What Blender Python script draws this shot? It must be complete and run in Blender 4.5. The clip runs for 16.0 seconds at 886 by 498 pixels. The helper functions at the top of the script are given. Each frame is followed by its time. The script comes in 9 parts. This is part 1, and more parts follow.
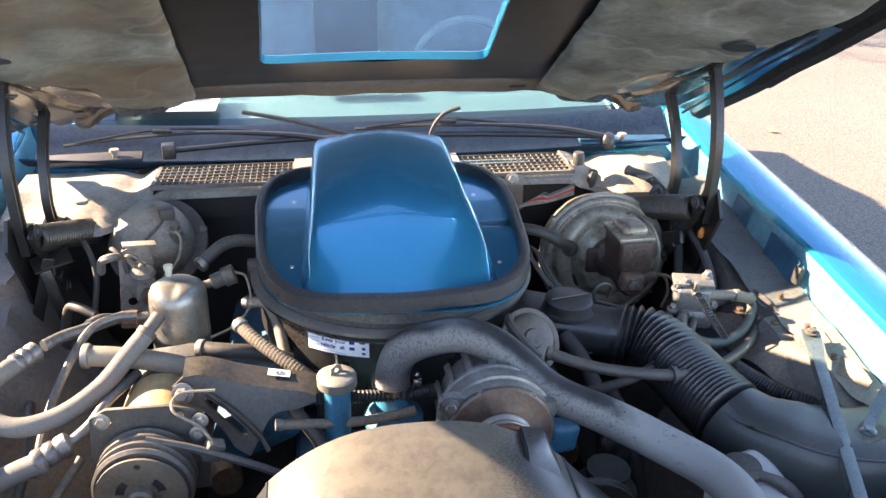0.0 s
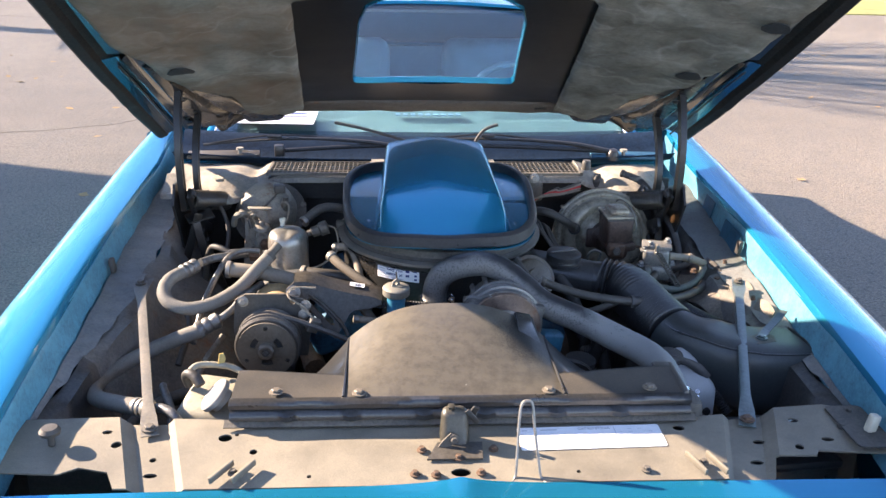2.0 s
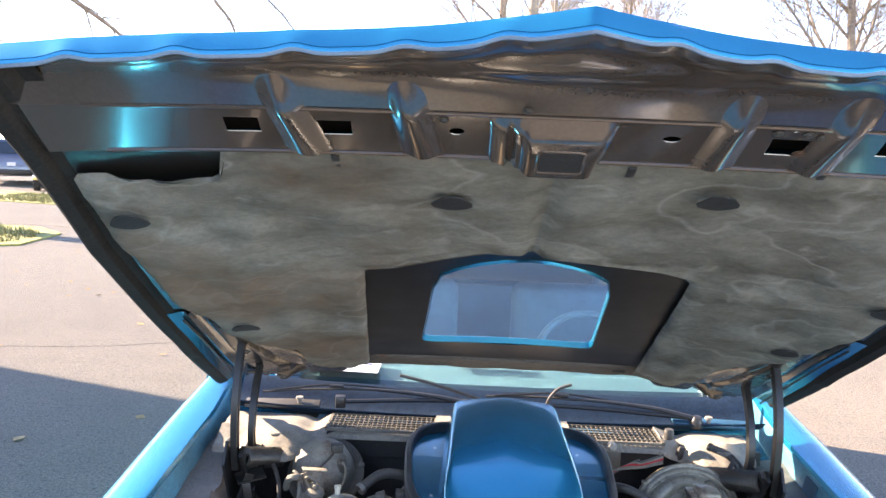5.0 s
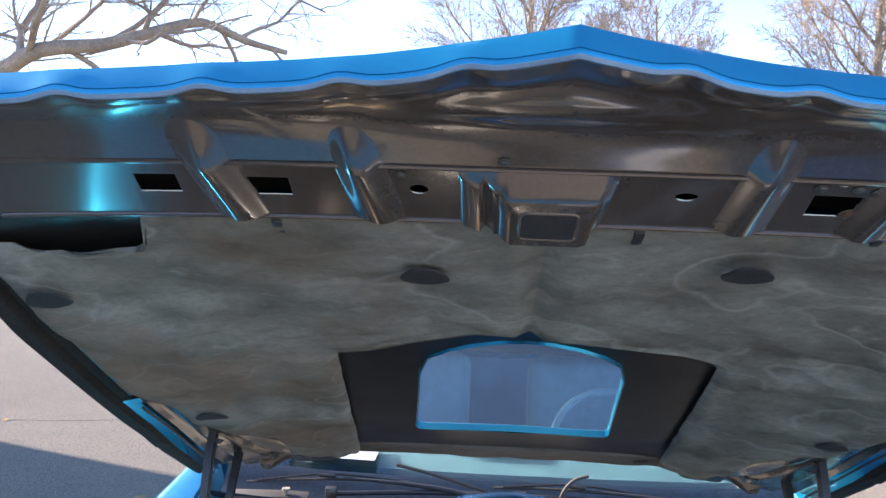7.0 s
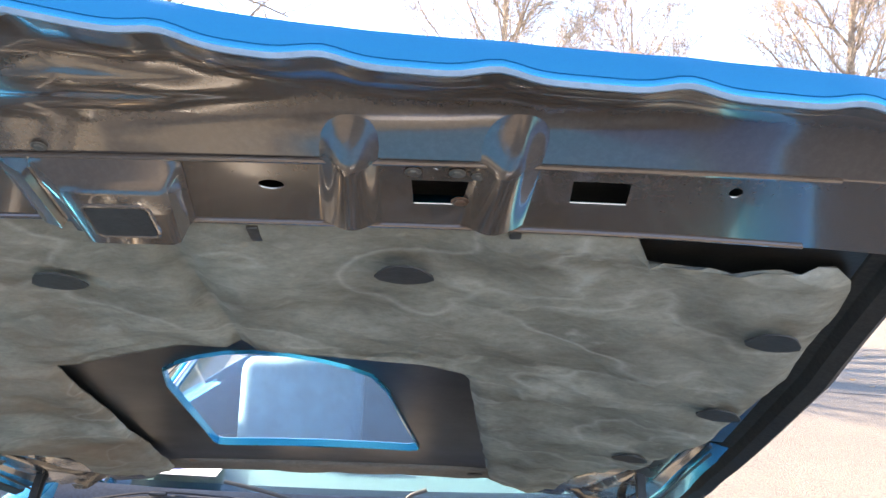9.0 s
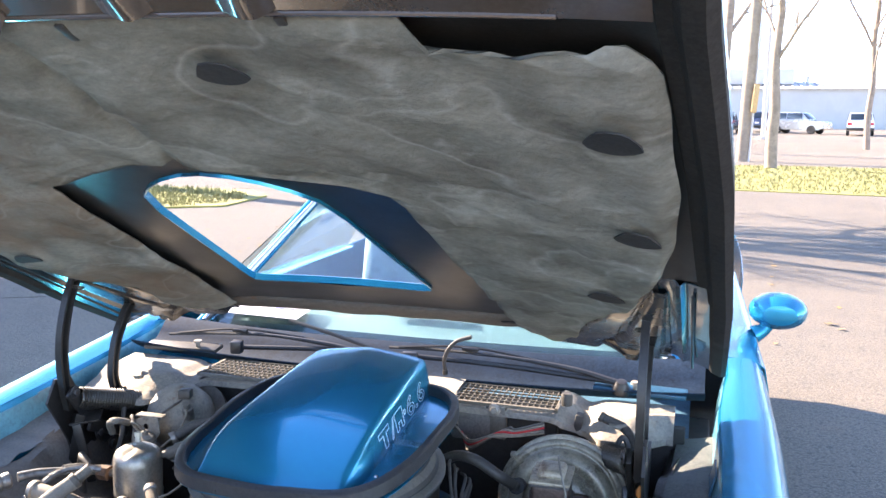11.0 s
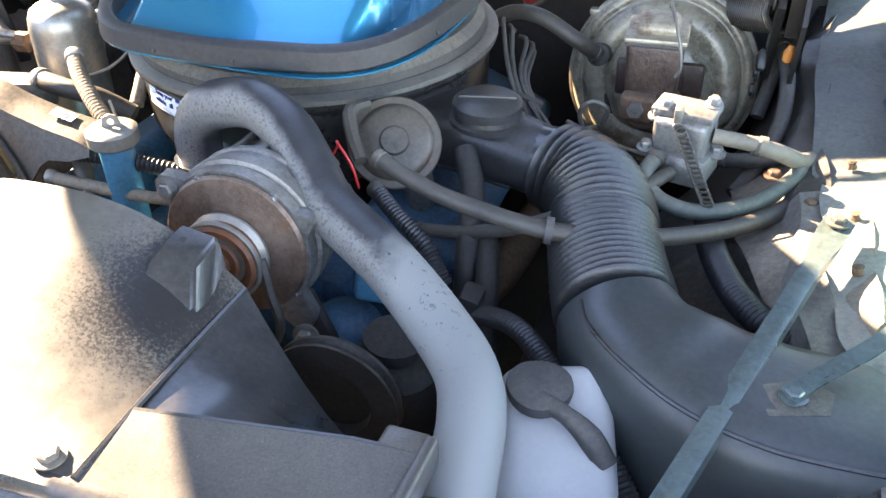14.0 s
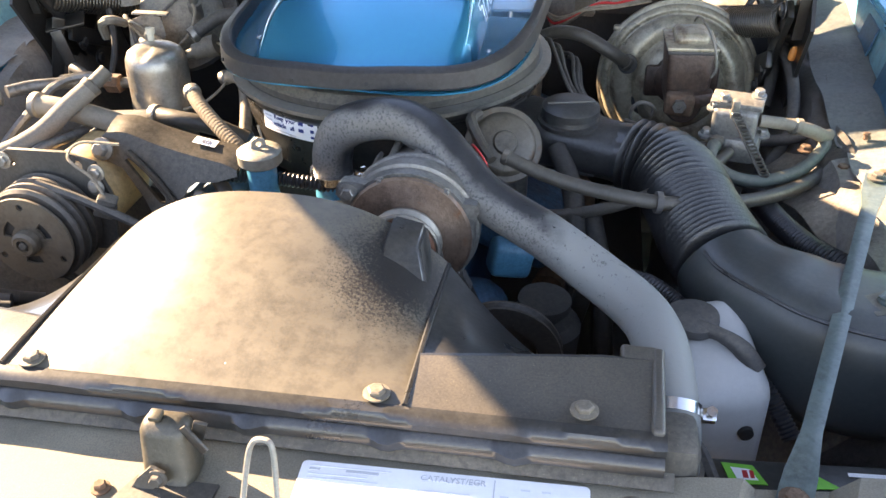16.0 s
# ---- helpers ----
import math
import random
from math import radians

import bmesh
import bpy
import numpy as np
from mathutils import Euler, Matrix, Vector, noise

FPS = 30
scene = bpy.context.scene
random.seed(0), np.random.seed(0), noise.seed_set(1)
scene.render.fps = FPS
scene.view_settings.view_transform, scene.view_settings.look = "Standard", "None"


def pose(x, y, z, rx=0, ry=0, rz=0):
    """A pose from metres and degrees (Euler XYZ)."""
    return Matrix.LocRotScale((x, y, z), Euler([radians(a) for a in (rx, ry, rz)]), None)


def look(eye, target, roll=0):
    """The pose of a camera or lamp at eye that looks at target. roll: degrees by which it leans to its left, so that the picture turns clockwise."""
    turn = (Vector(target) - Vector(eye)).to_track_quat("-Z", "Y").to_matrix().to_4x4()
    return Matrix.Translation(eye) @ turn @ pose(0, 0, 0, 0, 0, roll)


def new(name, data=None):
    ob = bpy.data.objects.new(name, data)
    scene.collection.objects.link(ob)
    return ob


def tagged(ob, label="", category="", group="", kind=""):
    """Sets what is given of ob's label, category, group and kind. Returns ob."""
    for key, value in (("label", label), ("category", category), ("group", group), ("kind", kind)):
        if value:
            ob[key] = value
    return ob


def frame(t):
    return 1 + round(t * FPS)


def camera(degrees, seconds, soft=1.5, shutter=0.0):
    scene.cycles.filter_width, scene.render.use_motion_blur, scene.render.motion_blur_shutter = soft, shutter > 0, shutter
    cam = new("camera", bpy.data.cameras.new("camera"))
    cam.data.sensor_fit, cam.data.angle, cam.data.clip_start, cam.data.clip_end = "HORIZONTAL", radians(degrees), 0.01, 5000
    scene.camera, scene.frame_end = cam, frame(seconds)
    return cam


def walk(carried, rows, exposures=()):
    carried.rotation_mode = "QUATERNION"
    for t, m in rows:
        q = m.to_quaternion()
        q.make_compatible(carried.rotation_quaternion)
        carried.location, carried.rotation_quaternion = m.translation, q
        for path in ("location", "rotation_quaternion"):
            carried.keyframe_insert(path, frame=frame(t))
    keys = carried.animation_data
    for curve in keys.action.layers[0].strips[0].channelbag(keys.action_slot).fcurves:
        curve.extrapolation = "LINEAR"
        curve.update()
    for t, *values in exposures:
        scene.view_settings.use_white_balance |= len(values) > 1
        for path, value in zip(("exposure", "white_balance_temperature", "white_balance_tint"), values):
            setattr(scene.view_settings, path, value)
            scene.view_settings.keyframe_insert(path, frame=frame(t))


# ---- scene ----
cam = camera(54.5, 16.0)
METRES, EYE, TILT, LEAN, TURN = 3.2, 1.54, -24.0, -0.4, -8.0
AT_X, AT_Y = -0.103, -0.69
ROWS = [
    (0.0, 0.0, 0.0, 0.0, 0.0, 0.0, -0.0),
    (0.5, 0.0022, -0.0598, -0.0275, 0.17, 0.37, -0.31),
    (1.0, 0.0191, -0.1328, -0.06, 1.57, 1.24, -1.57),
    (1.5, 0.0276, -0.1793, -0.0733, 2.67, 2.0, -1.79),
    (2.0, 0.0263, -0.192, -0.0736, 4.12, 3.83, -2.44),
    (2.5, 0.0215, -0.1999, -0.068, 5.37, 6.25, -3.36),
    (3.0, 0.0243, -0.2076, -0.0623, 6.03, 8.42, -3.83),
    (3.5, 0.0269, -0.2162, -0.0587, 6.2, 11.06, -4.19),
    (4.0, 0.0274, -0.2196, -0.0554, 6.55, 13.5, -4.52),
    (4.5, 0.0169, -0.1929, -0.0459, 7.0, 15.85, -5.12),
    (7.0, 0.023, -0.0928, -0.0017, 9.39, 22.25, -6.02),
    (7.5, 0.062, -0.0905, -0.002, 9.05, 22.3, -5.62),
    (8.0, 0.0819, -0.0817, 0.0008, 8.89, 22.46, -5.21),
    (8.5, 0.1045, -0.0616, 0.0077, 8.78, 22.57, -4.94),
    (9.0, 0.1358, -0.0375, 0.0224, 8.83, 22.61, -4.92),
    (11.5, 0.2723, 0.0303, 0.0001, 26.62, 8.48, -11.05),
    (12.0, 0.2561, 0.0897, -0.0015, 29.55, 2.47, -11.88),
    (12.5, 0.2401, 0.1407, -0.0138, 32.32, -4.08, -12.03),
    (13.0, 0.2181, 0.166, -0.0193, 31.88, -8.53, -11.08),
    (13.5, 0.2027, 0.1714, -0.0197, 27.84, -10.64, -10.02),
    (14.0, 0.1948, 0.1725, -0.0215, 24.99, -11.36, -9.51),
    (14.5, 0.1784, 0.1643, -0.0259, 21.67, -11.82, -8.69),
    (15.0, 0.1626, 0.1505, -0.0298, 18.67, -11.13, -8.0),
    (15.5, 0.1518, 0.1143, -0.0351, 17.32, -9.27, -6.55),
    (16.0, 0.1321, 0.082, -0.0395, 16.97, -8.65, -5.85),
]
EXPOSURES = [(0.0, 3.19, 8100, 20), (0.5, 3.09, 8000, 20), (1.0, 2.69, 7300, 20), (1.5, 2.54, 7300, 20), (3.0, 2.86, 7400, 20), (4.5, 3.03, 7800, 20), (6.0, 2.54, 6800, 18), (7.0, 2.39, 6700, 18), (7.6, 2.39, 6700, 18), (8.0, 2.64, 6950, 18), (8.5, 3.12, 7150, 18), (9.0, 3.22, 7500, 18), (10.0, 3.19, 7200, 19), (11.5, 2.97, 7200, 20),
             (12.0, 2.89, 6700, 22), (12.5, 3.09, 6700, 22), (13.0, 3.44, 7800, 20), (13.5, 3.79, 8200, 20), (14.0, 4.09, 9000, 20), (14.5, 4.09, 9000, 20), (15.5, 3.74, 9700, 20), (16.0, 3.48, 9700, 20)]
walk(cam, [(t, pose(AT_X, AT_Y, EYE, TILT, LEAN, TURN) @ pose(METRES * x, METRES * y, METRES * z, 90 + pitch, roll, yaw)) for t, x, y, z, yaw, pitch, roll in ROWS], EXPOSURES)

# ---- daylight: clear afternoon sky, low sun behind the car's passenger side ----
SUN_EL = 27.6
SUN_TO = Vector((-0.930, 0.3665, 0.0)).normalized() * math.cos(radians(SUN_EL)) + Vector((0, 0, math.sin(radians(SUN_EL))))
world = bpy.data.worlds.new("sky")
scene.world = world
world.use_nodes = True
wn, wl = world.node_tree.nodes, world.node_tree.links
sky = wn.new("ShaderNodeTexSky")
sky.sky_type = "NISHITA"
sky.sun_disc = False
sky.sun_elevation = radians(SUN_EL)
sky.sun_rotation = math.atan2(SUN_TO.x, SUN_TO.y)
sky.air_density, sky.dust_density, sky.ozone_density = 0.55, 0.0, 1.5
wl.new(sky.outputs["Color"], wn["Background"].inputs["Color"])
wn["Background"].inputs["Strength"].default_value = 0.138
sun = new("sun", bpy.data.lights.new("sun", "SUN"))
sun.data.energy, sun.data.angle, sun.data.color = 3.7, radians(0.55), (1.0, 0.91, 0.78)
sun.matrix_world = look(SUN_TO * 50, (0, 0, 0))
scene.view_settings.exposure = 1.7


# ---- materials ----
def nodes_of(name):
    m = bpy.data.materials.new(name)
    m.use_nodes = True
    return m, m.node_tree.nodes, m.node_tree.links, m.node_tree.nodes["Principled BSDF"]


def noise_of(n, l, vec, scale, detail=4.0, rough=0.6, stretch=None):
    if stretch:
        mp = n.new("ShaderNodeMapping")
        mp.inputs["Scale"].default_value = stretch
        l.new(vec, mp.inputs["Vector"])
        vec = mp.outputs["Vector"]
    t = n.new("ShaderNodeTexNoise")
    t.inputs["Scale"].default_value, t.inputs["Detail"].default_value, t.inputs["Roughness"].default_value = scale, detail, rough
    l.new(vec, t.inputs["Vector"])
    return t.outputs["Fac"]


def ramp_of(n, l, fac, stops):
    r = n.new("ShaderNodeValToRGB")
    e = r.color_ramp.elements
    while len(e) < len(stops):
        e.new(0.5)
    for el, (p, c) in zip(e, stops):
        el.position, el.color = p, (c, c, c, 1) if not isinstance(c, tuple) else (*c[:3], 1)
    l.new(fac, r.inputs["Fac"])
    return r.outputs["Color"]


def blend(n, l, fac, a, b):
    x = n.new("ShaderNodeMix")
    x.data_type = "RGBA"
    for sock, v in ((x.inputs["Factor"], fac), (x.inputs[6], a), (x.inputs[7], b)):
        if isinstance(v, bpy.types.NodeSocket):
            l.new(v, sock)
        elif isinstance(v, tuple):
            sock.default_value = (*v[:3], 1)
        else:
            sock.default_value = v
    return x.outputs[2]


def maths(n, l, op, a, b=0.0):
    x = n.new("ShaderNodeMath")
    x.operation = op
    for sock, v in zip(x.inputs, (a, b)):
        if isinstance(v, bpy.types.NodeSocket):
            l.new(v, sock)
        else:
            sock.default_value = v
    return x.outputs[0]


DUST = (0.30, 0.25, 0.185)


def surf(name, col, rough=0.6, metal=0.0, var=0.18, scale=14.0, fine=160.0, bump=0.12, dust=0.0, dustcol=DUST, dust_scale=9.0,
         rust=0.0, rustcol=(0.16, 0.06, 0.025), coat=0.0, spec=0.5, piece=0.0, stretch=None):
    """Colour with patches and grain, settled dust on faces that look up, rust blotches, fine relief."""
    m, n, l, p = nodes_of(name)
    tc = n.new("ShaderNodeTexCoord").outputs["Object"]
    big = noise_of(n, l, tc, scale, 5, 0.6, stretch)
    small = noise_of(n, l, tc, fine, 3, 0.7, stretch)
    lo = tuple(c * (1 - var) for c in col)
    hi = tuple(min(1, c * (1 + var)) for c in col)
    c = blend(n, l, ramp_of(n, l, big, [(0.3, 0.0), (0.7, 1.0)]), lo, hi)
    c = blend(n, l, maths(n, l, "MULTIPLY", ramp_of(n, l, small, [(0.42, 0.0), (0.70, 1.0)]), 0.5), c, tuple(min(1, x * (1 + var * 1.5) + 0.01) for x in col))
    if var >= 0.18:
        spot = noise_of(n, l, tc, scale * 3.1 + 18, 7, 0.78)
        c = blend(n, l, maths(n, l, "MULTIPLY", ramp_of(n, l, spot, [(0.50, 0.0), (0.66, 1.0)]), min(0.75, var * 1.9)), c, tuple(x * 0.35 for x in col))
    r = maths(n, l, "ADD", maths(n, l, "MULTIPLY", big, 0.25), rough - 0.125)
    if rust:
        k = ramp_of(n, l, noise_of(n, l, tc, scale * 0.8 + 3, 6, 0.7), [(0.62 - 0.3 * rust, 0.0), (0.72 - 0.2 * rust, 1.0)])
        c = blend(n, l, k, c, rustcol)
        r = maths(n, l, "ADD", r, maths(n, l, "MULTIPLY", k, 0.2))
    dk = None
    if dust:
        geo = n.new("ShaderNodeNewGeometry")
        sep = n.new("ShaderNodeSeparateXYZ")
        l.new(geo.outputs["Normal"], sep.inputs[0])
        up = ramp_of(n, l, sep.outputs["Z"], [(0.0, 0.25), (0.75, 1.0)])
        patch = ramp_of(n, l, noise_of(n, l, tc, dust_scale, 6, 0.65), [(0.3, 0.25), (0.62, 1.0)])
        dk = maths(n, l, "MULTIPLY", maths(n, l, "MULTIPLY", up, patch), dust)
        grit = ramp_of(n, l, small, [(0.3, 0.45), (0.6, 1.0)])
        dk = maths(n, l, "MULTIPLY", dk, grit)
        c = blend(n, l, dk, c, dustcol)
        speck = ramp_of(n, l, noise_of(n, l, tc, 480, 2, 0.6), [(0.66, 0.0), (0.72, 1.0)])
        c = blend(n, l, maths(n, l, "MULTIPLY", maths(n, l, "MULTIPLY", speck, up), min(0.40, dust * 0.9)), c, tuple(min(1, x * 1.25) for x in dustcol))
        r = maths(n, l, "ADD", r, maths(n, l, "MULTIPLY", dk, 0.35))
        if metal:
            l.new(maths(n, l, "MULTIPLY", maths(n, l, "SUBTRACT", 1.0, dk), metal), p.inputs["Metallic"])
    if metal and not dust:
        p.inputs["Metallic"].default_value = metal
    if piece:
        oi = n.new("ShaderNodeObjectInfo")
        c = blend(n, l, maths(n, l, "MULTIPLY", oi.outputs["Random"], piece), c, tuple(x * 0.5 for x in col))
    l.new(c, p.inputs["Base Color"])
    l.new(r, p.inputs["Roughness"])
    p.inputs["Specular IOR Level"].default_value = spec
    if coat:
        p.inputs["Coat Weight"].default_value, p.inputs["Coat Roughness"].default_value = coat, 0.06
    if bump:
        b = n.new("ShaderNodeBump")
        b.inputs["Strength"].default_value, b.inputs["Distance"].default_value = bump, 0.004
        l.new(maths(n, l, "ADD", maths(n, l, "MULTIPLY", big, 0.8), small), b.inputs["Height"])
        l.new(b.outputs["Normal"], p.inputs["Normal"])
    return m


def glass(name, tint, rough=0.0, haze=1.0):
    m, n, l, p = nodes_of(name)
    p.inputs["Base Color"].default_value = (*tint, 1)
    p.inputs["Transmission Weight"].default_value = haze
    p.inputs["Roughness"].default_value = rough
    p.inputs["IOR"].default_value = 1.45
    return m


def paint(name, col, dust=0.05):
    """Metallic car paint under clear coat, with a thin film of dust."""
    m, n, l, p = nodes_of(name)
    tc = n.new("ShaderNodeTexCoord").outputs["Object"]
    flake = noise_of(n, l, tc, 2600, 1, 0.5)
    film = noise_of(n, l, tc, 5, 6, 0.65)
    c = blend(n, l, flake, tuple(x * 0.8 for x in col), tuple(min(1, x * 1.2) for x in col))
    c = blend(n, l, maths(n, l, "MULTIPLY", film, dust), c, (0.5, 0.48, 0.44))
    l.new(c, p.inputs["Base Color"])
    p.inputs["Metallic"].default_value = 0.62
    p.inputs["Roughness"].default_value = 0.27
    p.inputs["Specular IOR Level"].default_value = 0.15
    p.inputs["Coat Weight"].default_value = 0.45
    l.new(maths(n, l, "ADD", maths(n, l, "MULTIPLY", film, 0.05), 0.0), p.inputs["Coat Roughness"])
    return m


M = {}
M["blue"] = paint("blue metallic paint", (0.0008, 0.25, 0.42), 0.003)
# fender lip: paler than the body blue, reflected light painted into the colour
M["blue_inner"] = surf("pale teal with painted reflection", (0.075, 0.30, 0.39), 0.34, 0.1, 0.3, 14, 120, bump=0.12, dust=0.25, coat=0.5)
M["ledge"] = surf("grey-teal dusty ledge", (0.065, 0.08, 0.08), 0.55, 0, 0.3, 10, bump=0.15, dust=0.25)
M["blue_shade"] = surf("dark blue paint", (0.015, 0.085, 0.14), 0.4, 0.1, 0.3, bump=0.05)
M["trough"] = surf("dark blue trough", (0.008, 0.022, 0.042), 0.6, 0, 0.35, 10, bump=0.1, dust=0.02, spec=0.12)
M["grille"] = surf("dusty brown grille steel", (0.14, 0.125, 0.10), 0.6, 0.2, 0.3, 20, bump=0.1, dust=0.35)
M["liner"] = surf("black of oily panels and painted shade", (0.0238, 0.0238, 0.0255), 0.38, 0, 0.4, 12, bump=0.2, dust=0.22)
M["blue_dusty"] = paint("dusty blue paint", (0.035, 0.22, 0.42), 0.45)
M["chrome"] = surf("bright metal", (0.75, 0.74, 0.72), 0.2, 1.0, 0.08, bump=0.03)
M["steel"] = surf("dull dusty steel", (0.24, 0.23, 0.21), 0.42, 0.8, 0.2, bump=0.1, dust=0.55)
M["alu"] = surf("cast aluminium", (0.17, 0.168, 0.16), 0.42, 0.6, 0.35, 22, bump=0.3, dust=0.25)
M["alu_bright"] = surf("bright cast zinc", (0.19, 0.19, 0.185), 0.42, 0.5, 0.35, 30, bump=0.3, dust=0.3)
M["silver"] = surf("silver painted can", (0.30, 0.288, 0.255), 0.33, 0.75, 0.25, 12, bump=0.10, dust=0.28, rust=0.08)
M["rust"] = surf("rusty iron", (0.11, 0.060, 0.036), 0.8, 0.2, 0.4, 25, bump=0.4, dust=0.15)
M["rust_plate"] = surf("tarnished pinkish alternator face", (0.135, 0.088, 0.066), 0.42, 0.5, 0.35, 18, bump=0.25, rust=0.15, dust=0.2)
M["rust_ring"] = surf("orange rusty pulley", (0.13, 0.045, 0.020), 0.6, 0.3, 0.3, 30, bump=0.2)
M["black"] = surf("black paint", (0.018, 0.018, 0.018), 0.42, 0, 0.3, bump=0.05, dust=0.25)
# black lacquer whose base holds the brown of the reflected ground
M["lacquer"] = surf("glossy black lacquer with brown reflection painted in", (0.075, 0.058, 0.046), 0.16, 0.1, 0.12, 5, bump=0, dust=0.0, coat=1.0, spec=0.8)
M["black_dusty"] = surf("black paint under dust", (0.033, 0.0315, 0.0285), 0.6, 0, 0.3, bump=0.15, dust=0.5)
M["deep"] = surf("oily black", (0.013, 0.013, 0.013), 0.7, 0, 0.4, 20, bump=0.2, dust=0.12)
M["rubber"] = surf("black rubber", (0.032, 0.032, 0.0336), 0.62, 0, 0.25, 20, bump=0.1, dust=0.3)
M["rubber_dusty"] = surf("dusty rubber hose", (0.045, 0.0405, 0.0345), 0.5, 0, 0.35, 20, bump=0.15, dust=0.17, dustcol=(0.21, 0.17, 0.115))
M["gasket"] = surf("black rubber gasket", (0.0195, 0.0195, 0.021), 0.5, 0, 0.25, 40, bump=0.12, dust=0.06)
M["plastic"] = surf("black moulded plastic", (0.0195, 0.021, 0.0225), 0.30, 0, 0.25, 12, bump=0.05, dust=0.08, coat=0.25)
M["plastic_dusty"] = surf("dusty black moulding", (0.02, 0.021, 0.022), 0.36, 0, 0.35, 14, bump=0.14, dust=0.14, dustcol=(0.20, 0.175, 0.14), dust_scale=16)
M["duct"] = surf("smooth grey-black duct plastic", (0.030, 0.036, 0.037), 0.40, 0, 0.10, 6, bump=0.03, dust=0.06, dust_scale=5)
M["loom"] = surf("corrugated black wire loom", (0.0196, 0.021, 0.0252), 0.4, 0, 0.2, 20, bump=0.05, dust=0.1)
M["support"] = surf("black panel under tan dust", (0.085, 0.075, 0.058), 0.62, 0, 0.14, 10, 650, bump=0.05, dust=0.9, dustcol=(0.315, 0.27, 0.195), dust_scale=5)
M["shroud"] = surf("fan shroud plastic under dust", (0.0392, 0.0378, 0.0364), 0.30, 0, 0.17, 9, 420, bump=0.02, dust=0.36, dustcol=(0.25, 0.205, 0.145), dust_scale=6)
M["cowl"] = surf("dusty beige cowl paint", (0.17, 0.16, 0.14), 0.6, 0, 0.4, 12, bump=0.2, dust=0.85, dustcol=(0.42, 0.36, 0.27), dust_scale=14, rust=0.10)
M["inner"] = surf("grey dusty inner fender", (0.085, 0.084, 0.082), 0.75, 0, 0.35, 7, bump=0.25, dust=0.5, rust=0.12)
M["flange"] = surf("dusty bluish flange", (0.13, 0.14, 0.145), 0.65, 0, 0.3, 12, bump=0.3, dust=0.5)
M["teal"] = surf("teal engine enamel", (0.021, 0.182, 0.28), 0.45, 0, 0.25, 15, bump=0.1, dust=0.15)
M["engine"] = surf("blue engine enamel under oil", (0.007, 0.085, 0.16), 0.5, 0, 0.5, 22, bump=0.3, dust=0.2)
M["cream"] = surf("aged cream plastic", (0.55, 0.50, 0.38), 0.5, 0, 0.15, 15, bump=0.05, dust=0.4)
M["white_jug"] = surf("translucent white plastic", (0.47, 0.465, 0.44), 0.4, 0, 0.06, 9, bump=0.03)
M["yellow"] = surf("yellow tab", (0.5, 0.36, 0.12), 0.5, 0, 0.1)
M["tan_label"] = surf("tan compressor paper", (0.55, 0.36, 0.16), 0.6, 0, 0.25, 12, bump=0.05, dust=0.4)
M["hood_pad"] = None
M["paper"] = surf("white paper", (0.82, 0.81, 0.80), 0.6, 0, 0.05, bump=0.02)
M["ink"] = surf("grey print", (0.16, 0.16, 0.18), 0.7, 0, 0.1, bump=0)
M["ink_pale"] = surf("faded print", (0.50, 0.50, 0.52), 0.7, 0, 0.1, bump=0)
M["ink_faint"] = surf("almost bleached print", (0.66, 0.66, 0.67), 0.7, 0, 0.1, bump=0)
M["latch"] = surf("olive-black latch steel under dust", (0.0364, 0.0338, 0.0247), 0.36, 0.2, 0.3, 20, bump=0.1, dust=0.28)
M["ink_blue"] = surf("dark blue print", (0.02, 0.04, 0.16), 0.6, 0, 0.1, bump=0)
M["letter"] = surf("silver sticker", (0.62, 0.66, 0.70), 0.35, 0.2, 0.05, bump=0)
M["red"] = surf("red wire", (0.5, 0.02, 0.02), 0.5, 0, 0.1, bump=0)
M["green"] = surf("green print", (0.10, 0.45, 0.04), 0.5, 0, 0.1, bump=0)
M["orange"] = surf("orange plastic", (0.6, 0.2, 0.04), 0.5, 0, 0.1, bump=0)
M["wire"] = surf("old wire", (0.05, 0.045, 0.04), 0.6, 0, 0.3, bump=0.05, dust=0.4)
M["wire_tan"] = surf("dusty tan wire", (0.22, 0.18, 0.13), 0.7, 0, 0.3, bump=0.05)
M["dash"] = surf("teal vinyl dashboard", (0.035, 0.095, 0.105), 0.6, 0, 0.12, 20, 300, bump=0.15)
M["seat"] = surf("blue vinyl", (0.05, 0.14, 0.22), 0.6, 0, 0.2, 10, bump=0.1)
M["headliner"] = surf("dark cloth", (0.06, 0.08, 0.10), 0.85, 0, 0.1, bump=0.05)
M["glass"] = glass("windshield glass under a film of dust", (0.72, 0.86, 0.90), 0.0, 0.99)
M["tyre"] = surf("tyre rubber", (0.02, 0.02, 0.02), 0.8, 0, 0.2, bump=0.1)


